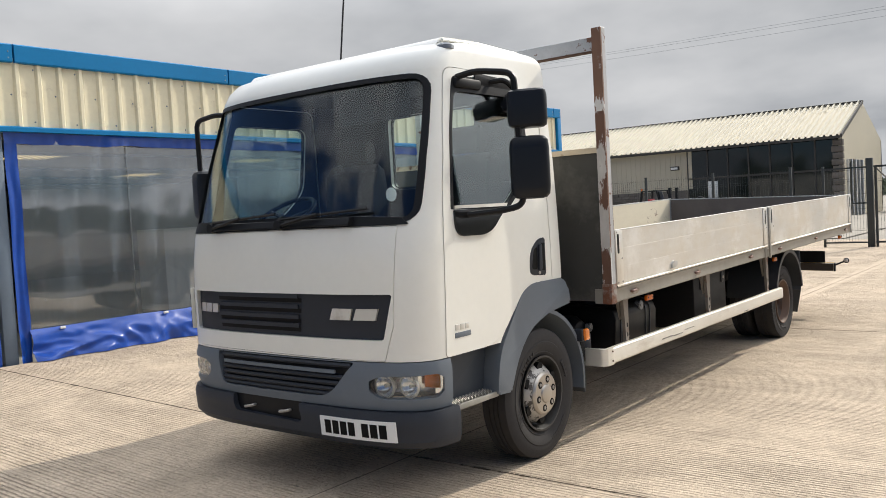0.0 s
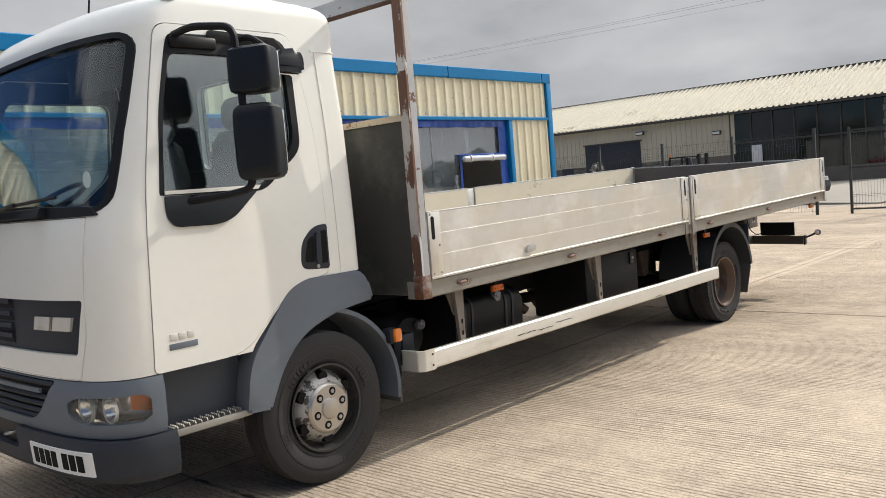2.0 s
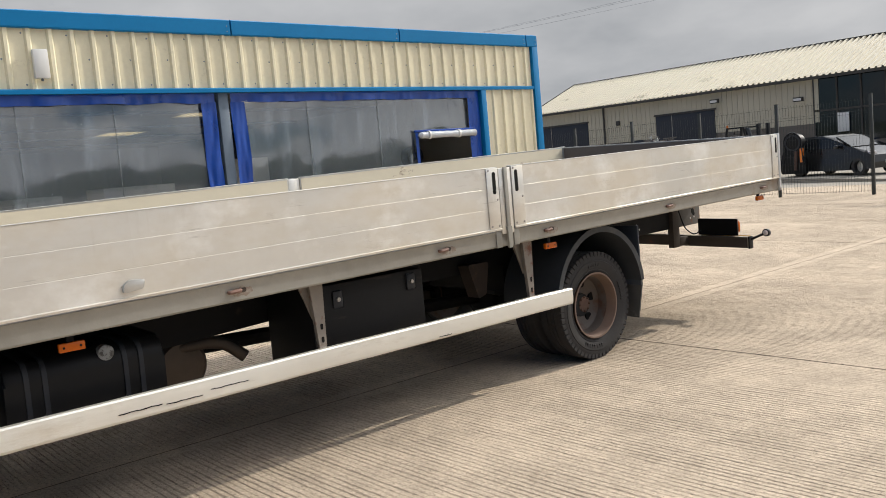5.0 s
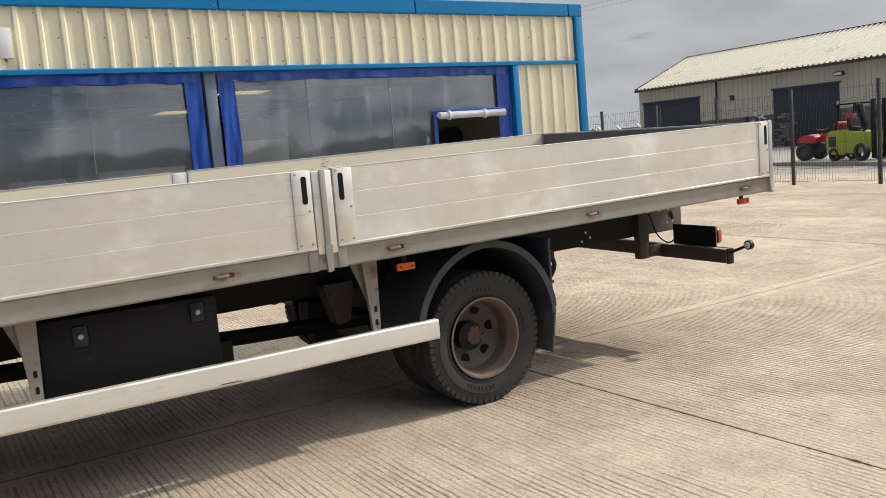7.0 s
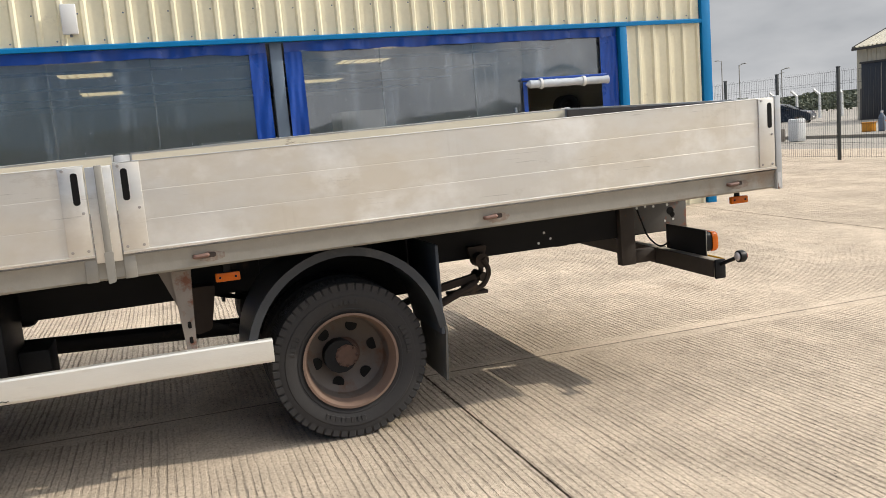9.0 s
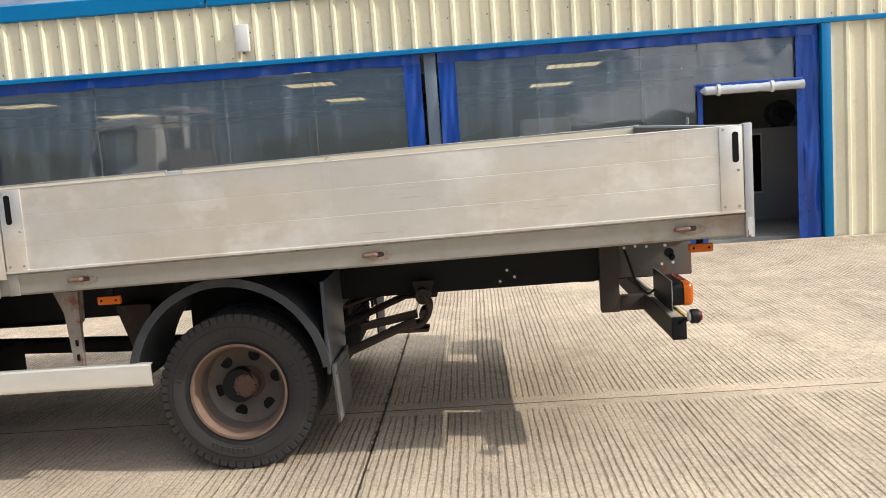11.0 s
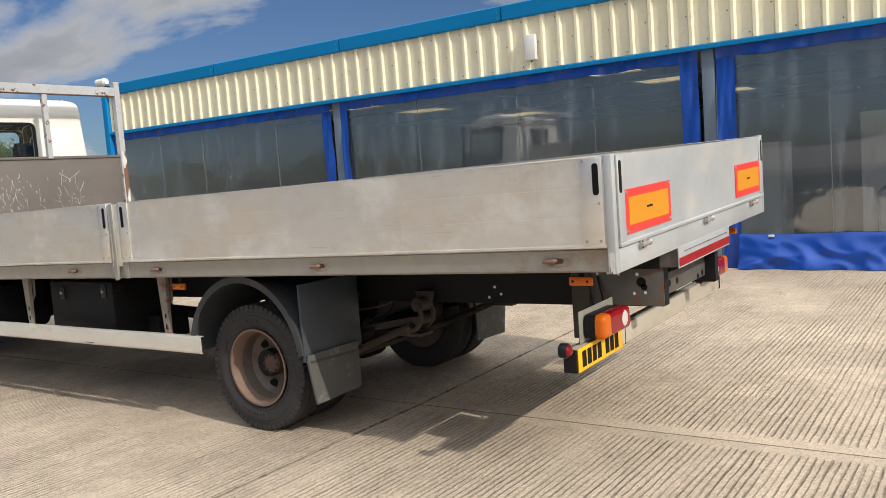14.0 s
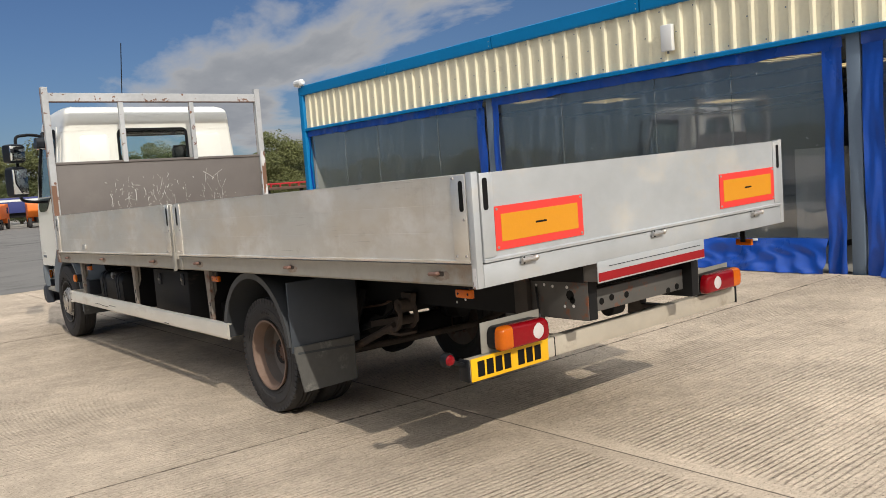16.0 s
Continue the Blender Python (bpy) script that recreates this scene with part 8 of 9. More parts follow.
FENY = 24.5
fence = thing("mesh_fence", "dark green wire mesh fence with steel posts", "fence", (-14, FENY, 0))
FP = [-30.2, -28.1, -26.0, -23.9, -21.8, -19.66, -17.5, -15.36, -13.3, -11.16, -9.05, -6.85]
for x in FP:
    ps = part("fence_post", box(x - 0.035, x + 0.035, FENY - 0.03, FENY + 0.03, -0.02, 2.24, 0.004), FENCE, fence)
    part("post_cap", box(x - 0.04, x + 0.04, FENY - 0.035, FENY + 0.035, 2.24, 2.26), FENCE, ps)
for a, b in zip(FP, FP[1:]):
    part("mesh_panel", mesh_panel(a + 0.04, b - 0.04, FENY - 0.045, 0.06, 2.2), FENCE, fence, smooth=0)
gate = thing("gate", "dark steel yard gate with mesh infill and brace", "gate", (-5.4, FENY, 0))
for x, w, h in ((-6.0, 0.03, 2.2), (-4.84, 0.08, 2.35)):
    part("gate_post", box(x - w, x + w, FENY - w, FENY + w, -0.02, h, 0.005), FENCE, gate)
for z in (0.10, 1.15, 2.1):
    part("gate_rail", box(-5.97, -4.92, FENY - 0.02, FENY + 0.02, z, z + 0.04), FENCE, gate)
part("gate_mesh", mesh_panel(-5.95, -4.95, FENY - 0.03, 0.12, 2.12), FENCE, gate, smooth=0)
leaf = thing("gate", "dark steel gate leaf standing beside its post", "gate", (-3.8, FENY, 0))
for z in (0.10, 2.1):
    part("gate_rail", box(-4.74, -2.9, FENY - 0.02, FENY + 0.02, z, z + 0.05), FENCE, leaf)
for x in (-4.70, -2.95):
    part("gate_stile", box(x - 0.03, x + 0.03, FENY - 0.025, FENY + 0.025, -0.02, 2.15), FENCE, leaf)
part("gate_brace", tube([(-4.68, FENY, 2.08), (-2.98, FENY, 0.15)], 0.022, 6), STEEL, leaf)
part("gate_mesh", mesh_panel(-4.66, -3.0, FENY - 0.03, 0.12, 2.1), FENCE, leaf, smooth=0)


# ---- vehicles beyond the fence ----
def wheel_at(parent, x, y, r, w, tyre_mat, rim_mat, spokes=8):
    wl_ = part("wheel", lathe([(-w / 2, r * 0.66), (-w / 2, r * 0.93), (-w * 0.38, r), (w * 0.38, r), (w / 2, r * 0.93), (w / 2, r * 0.66)], (x, y, r), "y", 26, closed=True), tyre_mat, parent)
    part("rim", lathe([(-w * 0.45, r * 0.68), (-w * 0.30, r * 0.62), (-w * 0.30, r * 0.02)], (x, y, r), "y", 22), rim_mat, wl_)
    for k in range(spokes):
        a = 2 * math.pi * k / spokes
        part("spoke", tube([(x, y - w * 0.36, r), (x + r * 0.62 * math.cos(a), y - w * 0.40, r + r * 0.62 * math.sin(a))], r * 0.05, 4), ALUB, wl_)
    return wl_


CARP = material("black_car_paint", (0.006, 0.0065, 0.008), 0.3, coat=0.3, spread=0.1, bump=0)
CARG = material("car_glass", (0.010, 0.013, 0.016), 0.22, spread=0.1, bump=0)


def hatchback(name, label, x, y, turn, paint, group=""):
    """A small car whose nose looks to +x, built about its own origin."""
    car = thing(name, label, "car", (x, y, 0.0), group=group, base=(0, 0, 0))
    car.rotation_euler = (0, 0, radians(turn))
    prof = [(-2.05, 0.30), (-2.08, 0.62), (-1.98, 0.95), (-1.60, 1.42), (-1.10, 1.47), (-0.2, 1.47), (0.30, 1.40), (0.98, 1.0), (1.75, 0.88), (2.02, 0.70), (2.06, 0.45), (1.98, 0.25), (1.74, 0.22), (1.72, 0.42), (1.55, 0.62), (1.28, 0.62), (1.08, 0.42), (1.04, 0.20),
            (-0.95, 0.20), (-1.0, 0.42), (-1.18, 0.62), (-1.45, 0.62), (-1.65, 0.42), (-1.68, 0.25)]
    out = bmesh.new()
    prism(prof, "y", -0.82, 0.82, out)
    bmesh.ops.bevel(out, geom=[e for e in out.edges if abs(e.verts[0].co.y - e.verts[1].co.y) < 1e-5 and min(e.verts[0].co.z, e.verts[1].co.z) > 0.6], offset=0.09, segments=3, profile=0.6, affect="EDGES")
    for v in out.verts:
        if v.co.z > 1.0:
            v.co.y *= 1 - 0.25 * (v.co.z - 1.0)
    part("body", out, paint, car)
    for s in (1, -1):
        win = prism(rounded([(-1.50, 1.02), (0.70, 1.0), (0.20, 1.36), (-1.05, 1.40), (-1.42, 1.30)], 0.05), "y", 0.78 * s, 0.83 * s)
        for v in win.verts:
            v.co.y *= 1 - 0.25 * (v.co.z - 1.0) * 0.9
        part("side_window", win, CARG, car)
        part("pillar", prism([(-0.45, 1.0), (-0.38, 1.0), (-0.42, 1.40), (-0.48, 1.40)], "y", 0.70 * s, 0.815 * s), paint, car)
        part("headlamp", box(1.72, 2.0, min(0.55 * s, 0.80 * s), max(0.55 * s, 0.80 * s), 0.68, 0.84, 0.05), WHITEL, car)
        part("door_mirror", box(0.50, 0.68, min(0.80 * s, 0.98 * s), max(0.80 * s, 0.98 * s), 0.98, 1.10, 0.03), paint, car)
        part("tail_lamp", box(-2.09, -1.92, min(0.55 * s, 0.79 * s), max(0.55 * s, 0.79 * s), 0.75, 0.95, 0.03), REDL, car)
        for wx in (1.42, -1.32):
            wheel_at(car, wx, 0.72 * s, 0.31, 0.2 * s, TYRE, ALUB, 9)
    sc = prism([(0.32, 1.385), (0.98, 1.005), (1.0, 1.03), (0.34, 1.41)], "y", -0.62, 0.62)
    part("windscreen", sc, CARG, car)
    part("front_plate", box(2.05, 2.07, -0.26, 0.26, 0.40, 0.51), PLATEW, car)
    return car


dark_car = hatchback("hatchback", "black hatchback car parked behind the mesh fence", -10.95, 32.42, -20, CARP, "parked cars")
dark_car.location.z = 0.075
dark_car.scale = (0.88, 0.88, 0.88)
hatchback("hatchback", "dark grey car parked far off by the road", -47.3, 50.0, 35, material("dark_car_paint", (0.03, 0.032, 0.036), 0.25, metal=0.3, coat=0.3), "parked cars")

LIME = material("lime_paint", (0.29, 0.34, 0.025), 0.45, spread=0.12)
REDP = material("red_paint", (0.42, 0.012, 0.02), 0.35, spread=0.12, coat=0.3)
fk = thing("forklift", "lime green forklift truck with a black overhead guard", "forklift", (-14.40, 32.60, 0.10), base=(0, 0, 0))
part("counterweight", prism(rounded([(-1.15, 0.25), (-1.20, 0.95), (-0.95, 1.18), (-0.2, 1.18), (-0.2, 0.25)], 0.08), "y", -0.52, 0.52, bevel=0.03), LIME, fk)
part("chassis", prism(rounded([(-0.2, 0.30), (-0.2, 1.15), (0.45, 1.05), (0.75, 1.10), (0.85, 0.30)], 0.06), "y", -0.50, 0.50, bevel=0.03), LIME, fk)
part("engine_vent", box(-1.05, -0.65, -0.535, -0.51, 0.55, 0.95, 0.01), DARK, fk)
for s in (1, -1):
    part("guard_post", tube([(-0.75, 0.44 * s, 1.15), (-0.60, 0.44 * s, 2.15)], 0.04, square=True), BLACK, fk)
    part("guard_post", tube([(0.75, 0.44 * s, 1.1), (0.35, 0.44 * s, 2.15)], 0.05, square=True), BLACK, fk)
    part("mast_rail", box(0.95, 1.10, min(0.22 * s, 0.34 * s), max(0.22 * s, 0.34 * s), 0.08, 2.25, 0.01), BLACK, fk)
    part("fork", box(1.1, 1.6, min(0.18 * s, 0.30 * s), max(0.18 * s, 0.30 * s), 0.05, 0.10, 0.01), STRIP, fk)
    part("wheel", lathe([(-0.12, 0.20), (-0.12, 0.30), (-0.09, 0.33), (0.09, 0.33), (0.12, 0.30), (0.12, 0.20)], (0.62, 0.48 * s, 0.33), "y", 22, closed=True), TYRE, fk)
    part("wheel", lathe([(-0.10, 0.15), (-0.10, 0.24), (-0.07, 0.26), (0.07, 0.26), (0.10, 0.24), (0.10, 0.15)], (-0.80, 0.45 * s, 0.26), "y", 20, closed=True), TYRE, fk)
for k in range(6):
    part("guard_bar", box(-0.62 + 0.18 * k, -0.57 + 0.18 * k, -0.46, 0.46, 2.14, 2.18), BLACK, fk)
for s in (1, -1):
    part("guard_rail", box(-0.64, 0.38, min(0.42 * s, 0.48 * s), max(0.42 * s, 0.48 * s), 2.12, 2.18), BLACK, fk)
part("gas_bottle", lathe([(-0.42, 0.05), (-0.38, 0.15), (0.30, 0.15), (0.36, 0.06)], (-0.75, 0.0, 1.36), "y", 18), REDP, fk, "red gas bottle")
part("seat", prism(rounded([(-0.30, 1.15), (-0.35, 1.60), (-0.20, 1.62), (-0.12, 1.28), (0.15, 1.26), (0.15, 1.15)], 0.04), "y", -0.25, 0.25, bevel=0.03), SEAT, fk)
part("seat_cover", box(-0.42, -0.30, -0.22, 0.22, 1.55, 1.78, 0.03), REDP, fk, "red seat back")
part("tilted_screen", prism([(0.36, 2.14), (0.62, 2.10), (0.86, 1.42), (0.78, 1.22), (0.66, 1.30)], "y", -0.40, -0.36), SKIRT, fk, "grey tilted side screen")
part("beacon", lathe([(0, 0.05), (0.1, 0.045), (0.12, 0.02)], (-0.62, -0.40, 2.18), "z", 12), ORANGE, fk)
fk.rotation_euler = (0, 0, radians(-14))
fk.scale = (0.80, 0.80, 0.84)

qb = thing("quad_bike", "red quad bike with fat black tyres", "quad bike", (-16.25, 33.85, 0.10), base=(0, 0, 0))
part("frame", box(-0.6, 0.6, -0.16, 0.16, 0.28, 0.55, 0.04), STRIP, qb)
part("front_cowl", prism(rounded([(-0.95, 0.62), (-0.90, 0.80), (-0.55, 0.90), (-0.25, 0.84), (-0.20, 0.60)], 0.06), "y", -0.42, 0.42, bevel=0.04), REDP, qb)
part("tank", prism(rounded([(-0.25, 0.60), (-0.20, 0.88), (0.15, 0.92), (0.25, 0.60)], 0.06), "y", -0.18, 0.18, bevel=0.05), REDP, qb)
part("rear_cowl", prism(rounded([(0.25, 0.60), (0.30, 0.84), (0.80, 0.88), (0.95, 0.66)], 0.06), "y", -0.42, 0.42, bevel=0.04), REDP, qb)
part("saddle", prism(rounded([(0.10, 0.84), (0.15, 0.93), (0.65, 0.96), (0.70, 0.86)], 0.04), "y", -0.16, 0.16, bevel=0.04), SEAT, qb)
part("handlebar", tube(bend([(-0.22, -0.40, 1.08), (-0.28, -0.15, 1.02), (-0.28, 0.15, 1.02), (-0.22, 0.40, 1.08)], 0.05), 0.018, 8), BLACK, qb)
part("steering_stem", tube([(-0.32, 0, 0.85), (-0.28, 0, 1.03)], 0.03, 8), BLACK, qb)
for wx in (-0.62, 0.62):
    for s in (1, -1):
        wq = part("wheel", lathe([(-0.12, 0.14), (-0.13, 0.24), (-0.10, 0.30), (0.10, 0.30), (0.13, 0.24), (0.12, 0.14)], (wx, 0.42 * s, 0.30), "y", 22, closed=True), TYRE, qb)
        part("rim", lathe([(-0.10, 0.145), (-0.06, 0.12), (-0.06, 0.01)], (wx, 0.42 * s, 0.30), "y", 16), STRIP, wq)
        part("axle", tube([(wx, 0, 0.32), (wx, 0.40 * s, 0.30)], 0.025, 6), STRIP, qb)

fan = thing("pedestal_fan", "tall pedestal fan with a wire guard on a tripod", "fan", (-19.6, 34.6, 0.10), base=(0, 0, 0))
part("pole", tube([(0, 0, 0.1), (0, 0, 1.45)], 0.03, 8), STEEL, fan)
for k in range(3):
    a = 2.1 * k
    part("leg", tube([(0, 0, 0.45), (0.32 * math.cos(a), 0.32 * math.sin(a), 0.0)], 0.022, 6), STEEL, fan)
part("motor", lathe([(-0.16, 0.06), (-0.12, 0.10), (0.05, 0.10), (0.08, 0.05)], (0, 0, 1.60), "y", 16), DARK, fan)
gd = bmesh.new()
for r_ in (0.10, 0.18, 0.26, 0.33):
    tube([(r_ * math.cos(2 * math.pi * q / 24), -0.12, 1.60 + r_ * math.sin(2 * math.pi * q / 24)) for q in range(25)], 0.006, 4, gd)
for q in range(16):
    a = 2 * math.pi * q / 16
    tube([(0.05 * math.cos(a), -0.13, 1.60 + 0.05 * math.sin(a)), (0.33 * math.cos(a), -0.12, 1.60 + 0.33 * math.sin(a)), (0.33 * math.cos(a), 0.02, 1.60 + 0.33 * math.sin(a))], 0.005, 4, gd)
part("guard", gd, STEEL, fan)
for q in range(4):
    a = 2 * math.pi * q / 4 + 0.4
    part("blade", prism([(0.05 * math.cos(a), 1.60 + 0.05 * math.sin(a)), (0.28 * math.cos(a - 0.25), 1.60 + 0.28 * math.sin(a - 0.25)), (0.30 * math.cos(a + 0.25), 1.60 + 0.30 * math.sin(a + 0.25))], "y", -0.08, -0.07), PALEBOX, fan)

mix = thing("blower_machine", "black wheeled blower machine with a round drum", "machine", (-12.20, 31.78, 0.10), base=(0, 0, 0))
mix.scale = (0.78, 0.78, 0.78)
part("drum", lathe([(-0.22, 0.30), (-0.20, 0.38), (0.20, 0.38), (0.22, 0.30)], (0, 0, 1.45), "y", 26), BLACK, mix)
part("drum_ring", lathe([(-0.26, 0.28), (-0.26, 0.34), (-0.22, 0.34), (-0.22, 0.28)], (0, 0, 1.45), "y", 26, closed=True), DARK, mix)
part("frame", prism(rounded([(-0.55, 0.15), (-0.60, 0.55), (-0.35, 1.40), (0.30, 1.40), (0.45, 0.5), (0.45, 0.15)], 0.06), "y", -0.18, 0.18, bevel=0.02), BLACK, mix)
part("hood", tube(bend([(-0.42, -0.20, 0.5), (-0.36, -0.20, 1.70), (0.0, -0.20, 1.92), (0.34, -0.20, 1.66), (0.44, -0.20, 0.5)], 0.16), 0.035, 8), BLACK, mix)
part("side_cover", box(0.28, 0.44, -0.22, -0.16, 0.62, 1.20, 0.02), ORANGE, mix, "orange side cover")
part("muffler", tube([(0.1, -0.24, 0.3), (0.15, -0.24, 1.1)], 0.06, 10), RUSTED, mix)
can = thing("canister", "white plastic canister with a blue label", "canister", (-13.85, 33.60, 0.10), base=(0, 0, 0))
part("body", box(-0.15, 0.15, -0.12, 0.12, 0.0, 0.48, 0.03), PALEBOX, can)
part("label", box(-0.10, 0.10, -0.123, -0.119, 0.12, 0.32), BLUE, can)
part("cap", lathe([(0.48, 0.03), (0.52, 0.03)], (0.08, 0, 0), "z", 10), BLUE, can)
trol = thing("bench_saw", "blue and white wheeled bench saw with a tube handle", "machine", (-23.0, 35.9, 0.10), base=(0, 0, 0))
part("bench_top", box(-0.62, 0.72, -0.36, 0.36, 0.80, 0.86, 0.01), PALEBOX, trol, "pale steel bench top")
part("cowl", prism(rounded([(0.10, 0.86), (0.14, 1.06), (0.42, 1.10), (0.50, 0.86)], 0.04), "y", -0.22, 0.22, bevel=0.02), PALEBOX, trol, "white blade cowl")
part("side_panel", box(-0.52, 0.60, -0.33, 0.33, 0.36, 0.72, 0.02), BLUE, trol, "blue side panel")
part("upper_panel", box(-0.50, 0.58, -0.335, 0.335, 0.72, 0.80, 0.005), POST, trol)
for wx in (-0.45, 0.52):
    for wy in (-0.30, 0.30):
        part("leg", tube([(wx, wy, 0.40), (wx * 1.15, wy, 0.0)], 0.025, 6), POST, trol)
part("handle", tube(bend([(-0.5, -0.30, 0.72), (-0.98, -0.30, 1.02), (-0.98, 0.30, 1.02), (-0.5, 0.30, 0.72)], 0.08), 0.022, 6), POST, trol)
part("guard_rail", tube(bend([(-0.60, -0.34, 0.86), (-0.60, -0.34, 0.98), (0.70, -0.34, 0.93), (0.95, -0.34, 0.93)], 0.05), 0.018, 6), PALEBOX, trol)
part("strut", tube([(-0.55, -0.34, 0.62), (-0.98, -0.30, 0.04)], 0.02, 6), ORANGE, trol)
bot = thing("gas_bottle", "dark grey gas bottle standing by the saw", "gas bottle", (-24.9, 35.7, 0.10), base=(0, 0, 0))
part("bottle", lathe([(0.0, 0.11), (0.03, 0.13), (0.55, 0.13), (0.66, 0.07), (0.70, 0.04)], (0, 0, 0), "z", 16), POST, bot)
part("collar", lathe([(0.70, 0.05), (0.80, 0.05)], (0, 0, 0), "z", 12), PALEBOX, bot)
for k, (bx, mt, lb) in enumerate(((-25.45, YELM, "yellow plastic crate on the apron"), (-24.25, ORANGE, "orange plastic crate on the apron"))):
    tub = thing("plastic_crate", lb, "crate", (bx, 35.6, 0.10), group="crates by the shutter", base=(0, 0, 0))
    part("tub", box(-0.22, 0.22, -0.16, 0.16, 0.0, 0.36 + 0.06 * k, 0.03), mt, tub)
    part("rim", box(-0.24, 0.24, -0.18, 0.18, 0.34 + 0.06 * k, 0.38 + 0.06 * k, 0.01), mt, tub)
copy_thing(can, Matrix.Translation((-22.0, 35.5, 0.10)))
for k, (x, y) in enumerate(((-25.7, 32.3), (-26.6, 32.2))):
    blk = thing("concrete_block", "grey concrete block with pale stripes", "block", (x, y, 0), group="blocks by the fence")
    part("body", box(x - 0.27 + 0.12 * k, x + 0.27 - 0.12 * k, y - 0.2, y + 0.2, -0.02, 0.85 - 0.35 * k, 0.04), STONE if k else PALEBOX, blk)
    part("lifting_eye", tube([(x - 0.05, y, 0.84 - 0.35 * k), (x - 0.05, y, 0.92 - 0.35 * k), (x + 0.05, y, 0.92 - 0.35 * k), (x + 0.05, y, 0.84 - 0.35 * k)], 0.012, 6), RUSTED, blk)


# ---- street lamps, cables, woods ----
def street_lamp(x, y, h, turn):
    t = thing("street_lamp", "slim grey street lamp with a short arm", "street lamp", (x, y, -0.03), group="street lamps", base=(0, 0, 0))
    part("column", tube([(0, 0, 0), (0, 0, h * 0.5), (0, 0, h)], 0.07, 8), STEEL, t)
    part("arm", tube([(0, 0, h - 0.02), (0.9, 0, h + 0.1)], 0.04, 6), STEEL, t)
    part("lantern", box(0.7, 1.5, -0.13, 0.13, h + 0.06, h + 0.18, 0.03), STEEL, t)
    t.rotation_euler = (0, 0, radians(turn))


for x, y, h, a in ((-107.0, 90.0, 8.6, 180), (-103.0, 90.0, 7.6, 0), (-94.2, 90.0, 6.1, 0), (-128.0, 118.0, 7.0, 0)):
    street_lamp(x, y, h, a)
for x, y in ((-64.0, 63.5), (-62.8, 64.9), (-61.5, 66.3), (-60.3, 67.7), (-59.0, 69.2)):
    cp_ = thing("cranked_fence_post", "pale concrete fence post with a cranked top", "fence post", (x, y, -0.03), group="cranked fence posts", base=(0, 0, 0))
    part("post", tube([(0, 0, 0), (0, 0, 1.2), (0, 0, 2.1), (-0.35, -0.35, 2.6)], 0.09, square=True), PALEBOX, cp_)
for k, (za, zb) in enumerate(((16.9, 15.6), (16.5, 15.1), (17.3, 16.2))):
    pts = [(-140 + 200 * q / 20, 80 + k * 0.6, za + (zb - za) * (q - 9) / 4 * 0.5 + 2.0 * ((q / 10 - 1) ** 2)) for q in range(21)]
    solo("power_cable", tube(pts, 0.010, 4), GREY, "thin overhead power cable", "cable", group="overhead cables")
for x in (-140, 60):
    pp = thing("power_pole", "wooden pole carrying overhead cables", "pole", (x, 80.6, -0.03))
    part("pole", tube([(x, 80.6, -0.03), (x, 80.6, 19)], 0.14, 8), RUSTED, pp)
    part("crossarm", box(x - 0.06, x + 0.06, 79.5, 81.8, 17.4, 17.55), RUSTED, pp)

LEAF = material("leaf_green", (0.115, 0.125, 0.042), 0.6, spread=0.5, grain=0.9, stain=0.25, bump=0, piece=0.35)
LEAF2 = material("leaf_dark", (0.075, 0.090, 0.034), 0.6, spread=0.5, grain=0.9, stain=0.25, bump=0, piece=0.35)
# far leaves: distance haze put into the colour, paler and greyer
LEAF3 = material("leaf_far_hazed", (0.12, 0.135, 0.085), 0.7, spread=0.4, grain=0.5, stain=0.1, bump=0)
BARK = material("bark", (0.09, 0.07, 0.05), 0.9, spread=0.3)


def leaf_cloud(blobs, count, size, rng):
    """Small leaf clumps scattered over and within ellipsoid blobs; one closed diamond-folded quad each."""
    verts, faces = [], []
    weights = [b[1][0] * b[1][1] for b in blobs]
    for _ in range(count):
        c, r = rng.choices(blobs, weights)[0]
        d = Vector((rng.gauss(0, 1), rng.gauss(0, 1), rng.gauss(0, 1))).normalized()
        f = rng.uniform(0.6, 1.08)
        p = Vector((c[0] + d.x * r[0] * f, c[1] + d.y * r[1] * f, c[2] + d.z * r[2] * f))
        u = Vector((rng.gauss(0, 1), rng.gauss(0, 1), rng.gauss(0, 0.7))).normalized()
        w = u.cross(Vector((rng.gauss(0, 1), rng.gauss(0, 1), rng.gauss(0, 1)))).normalized()
        s = size * rng.uniform(0.6, 1.4)
        fold = u.cross(w) * s * 0.35
        i = len(verts)
        verts += [p - u * s, p - w * s * 0.6 + fold, p + u * s, p + w * s * 0.6 + fold]
        faces += [(i, i + 1, i + 2), (i, i + 2, i + 3)]
    return verts, faces


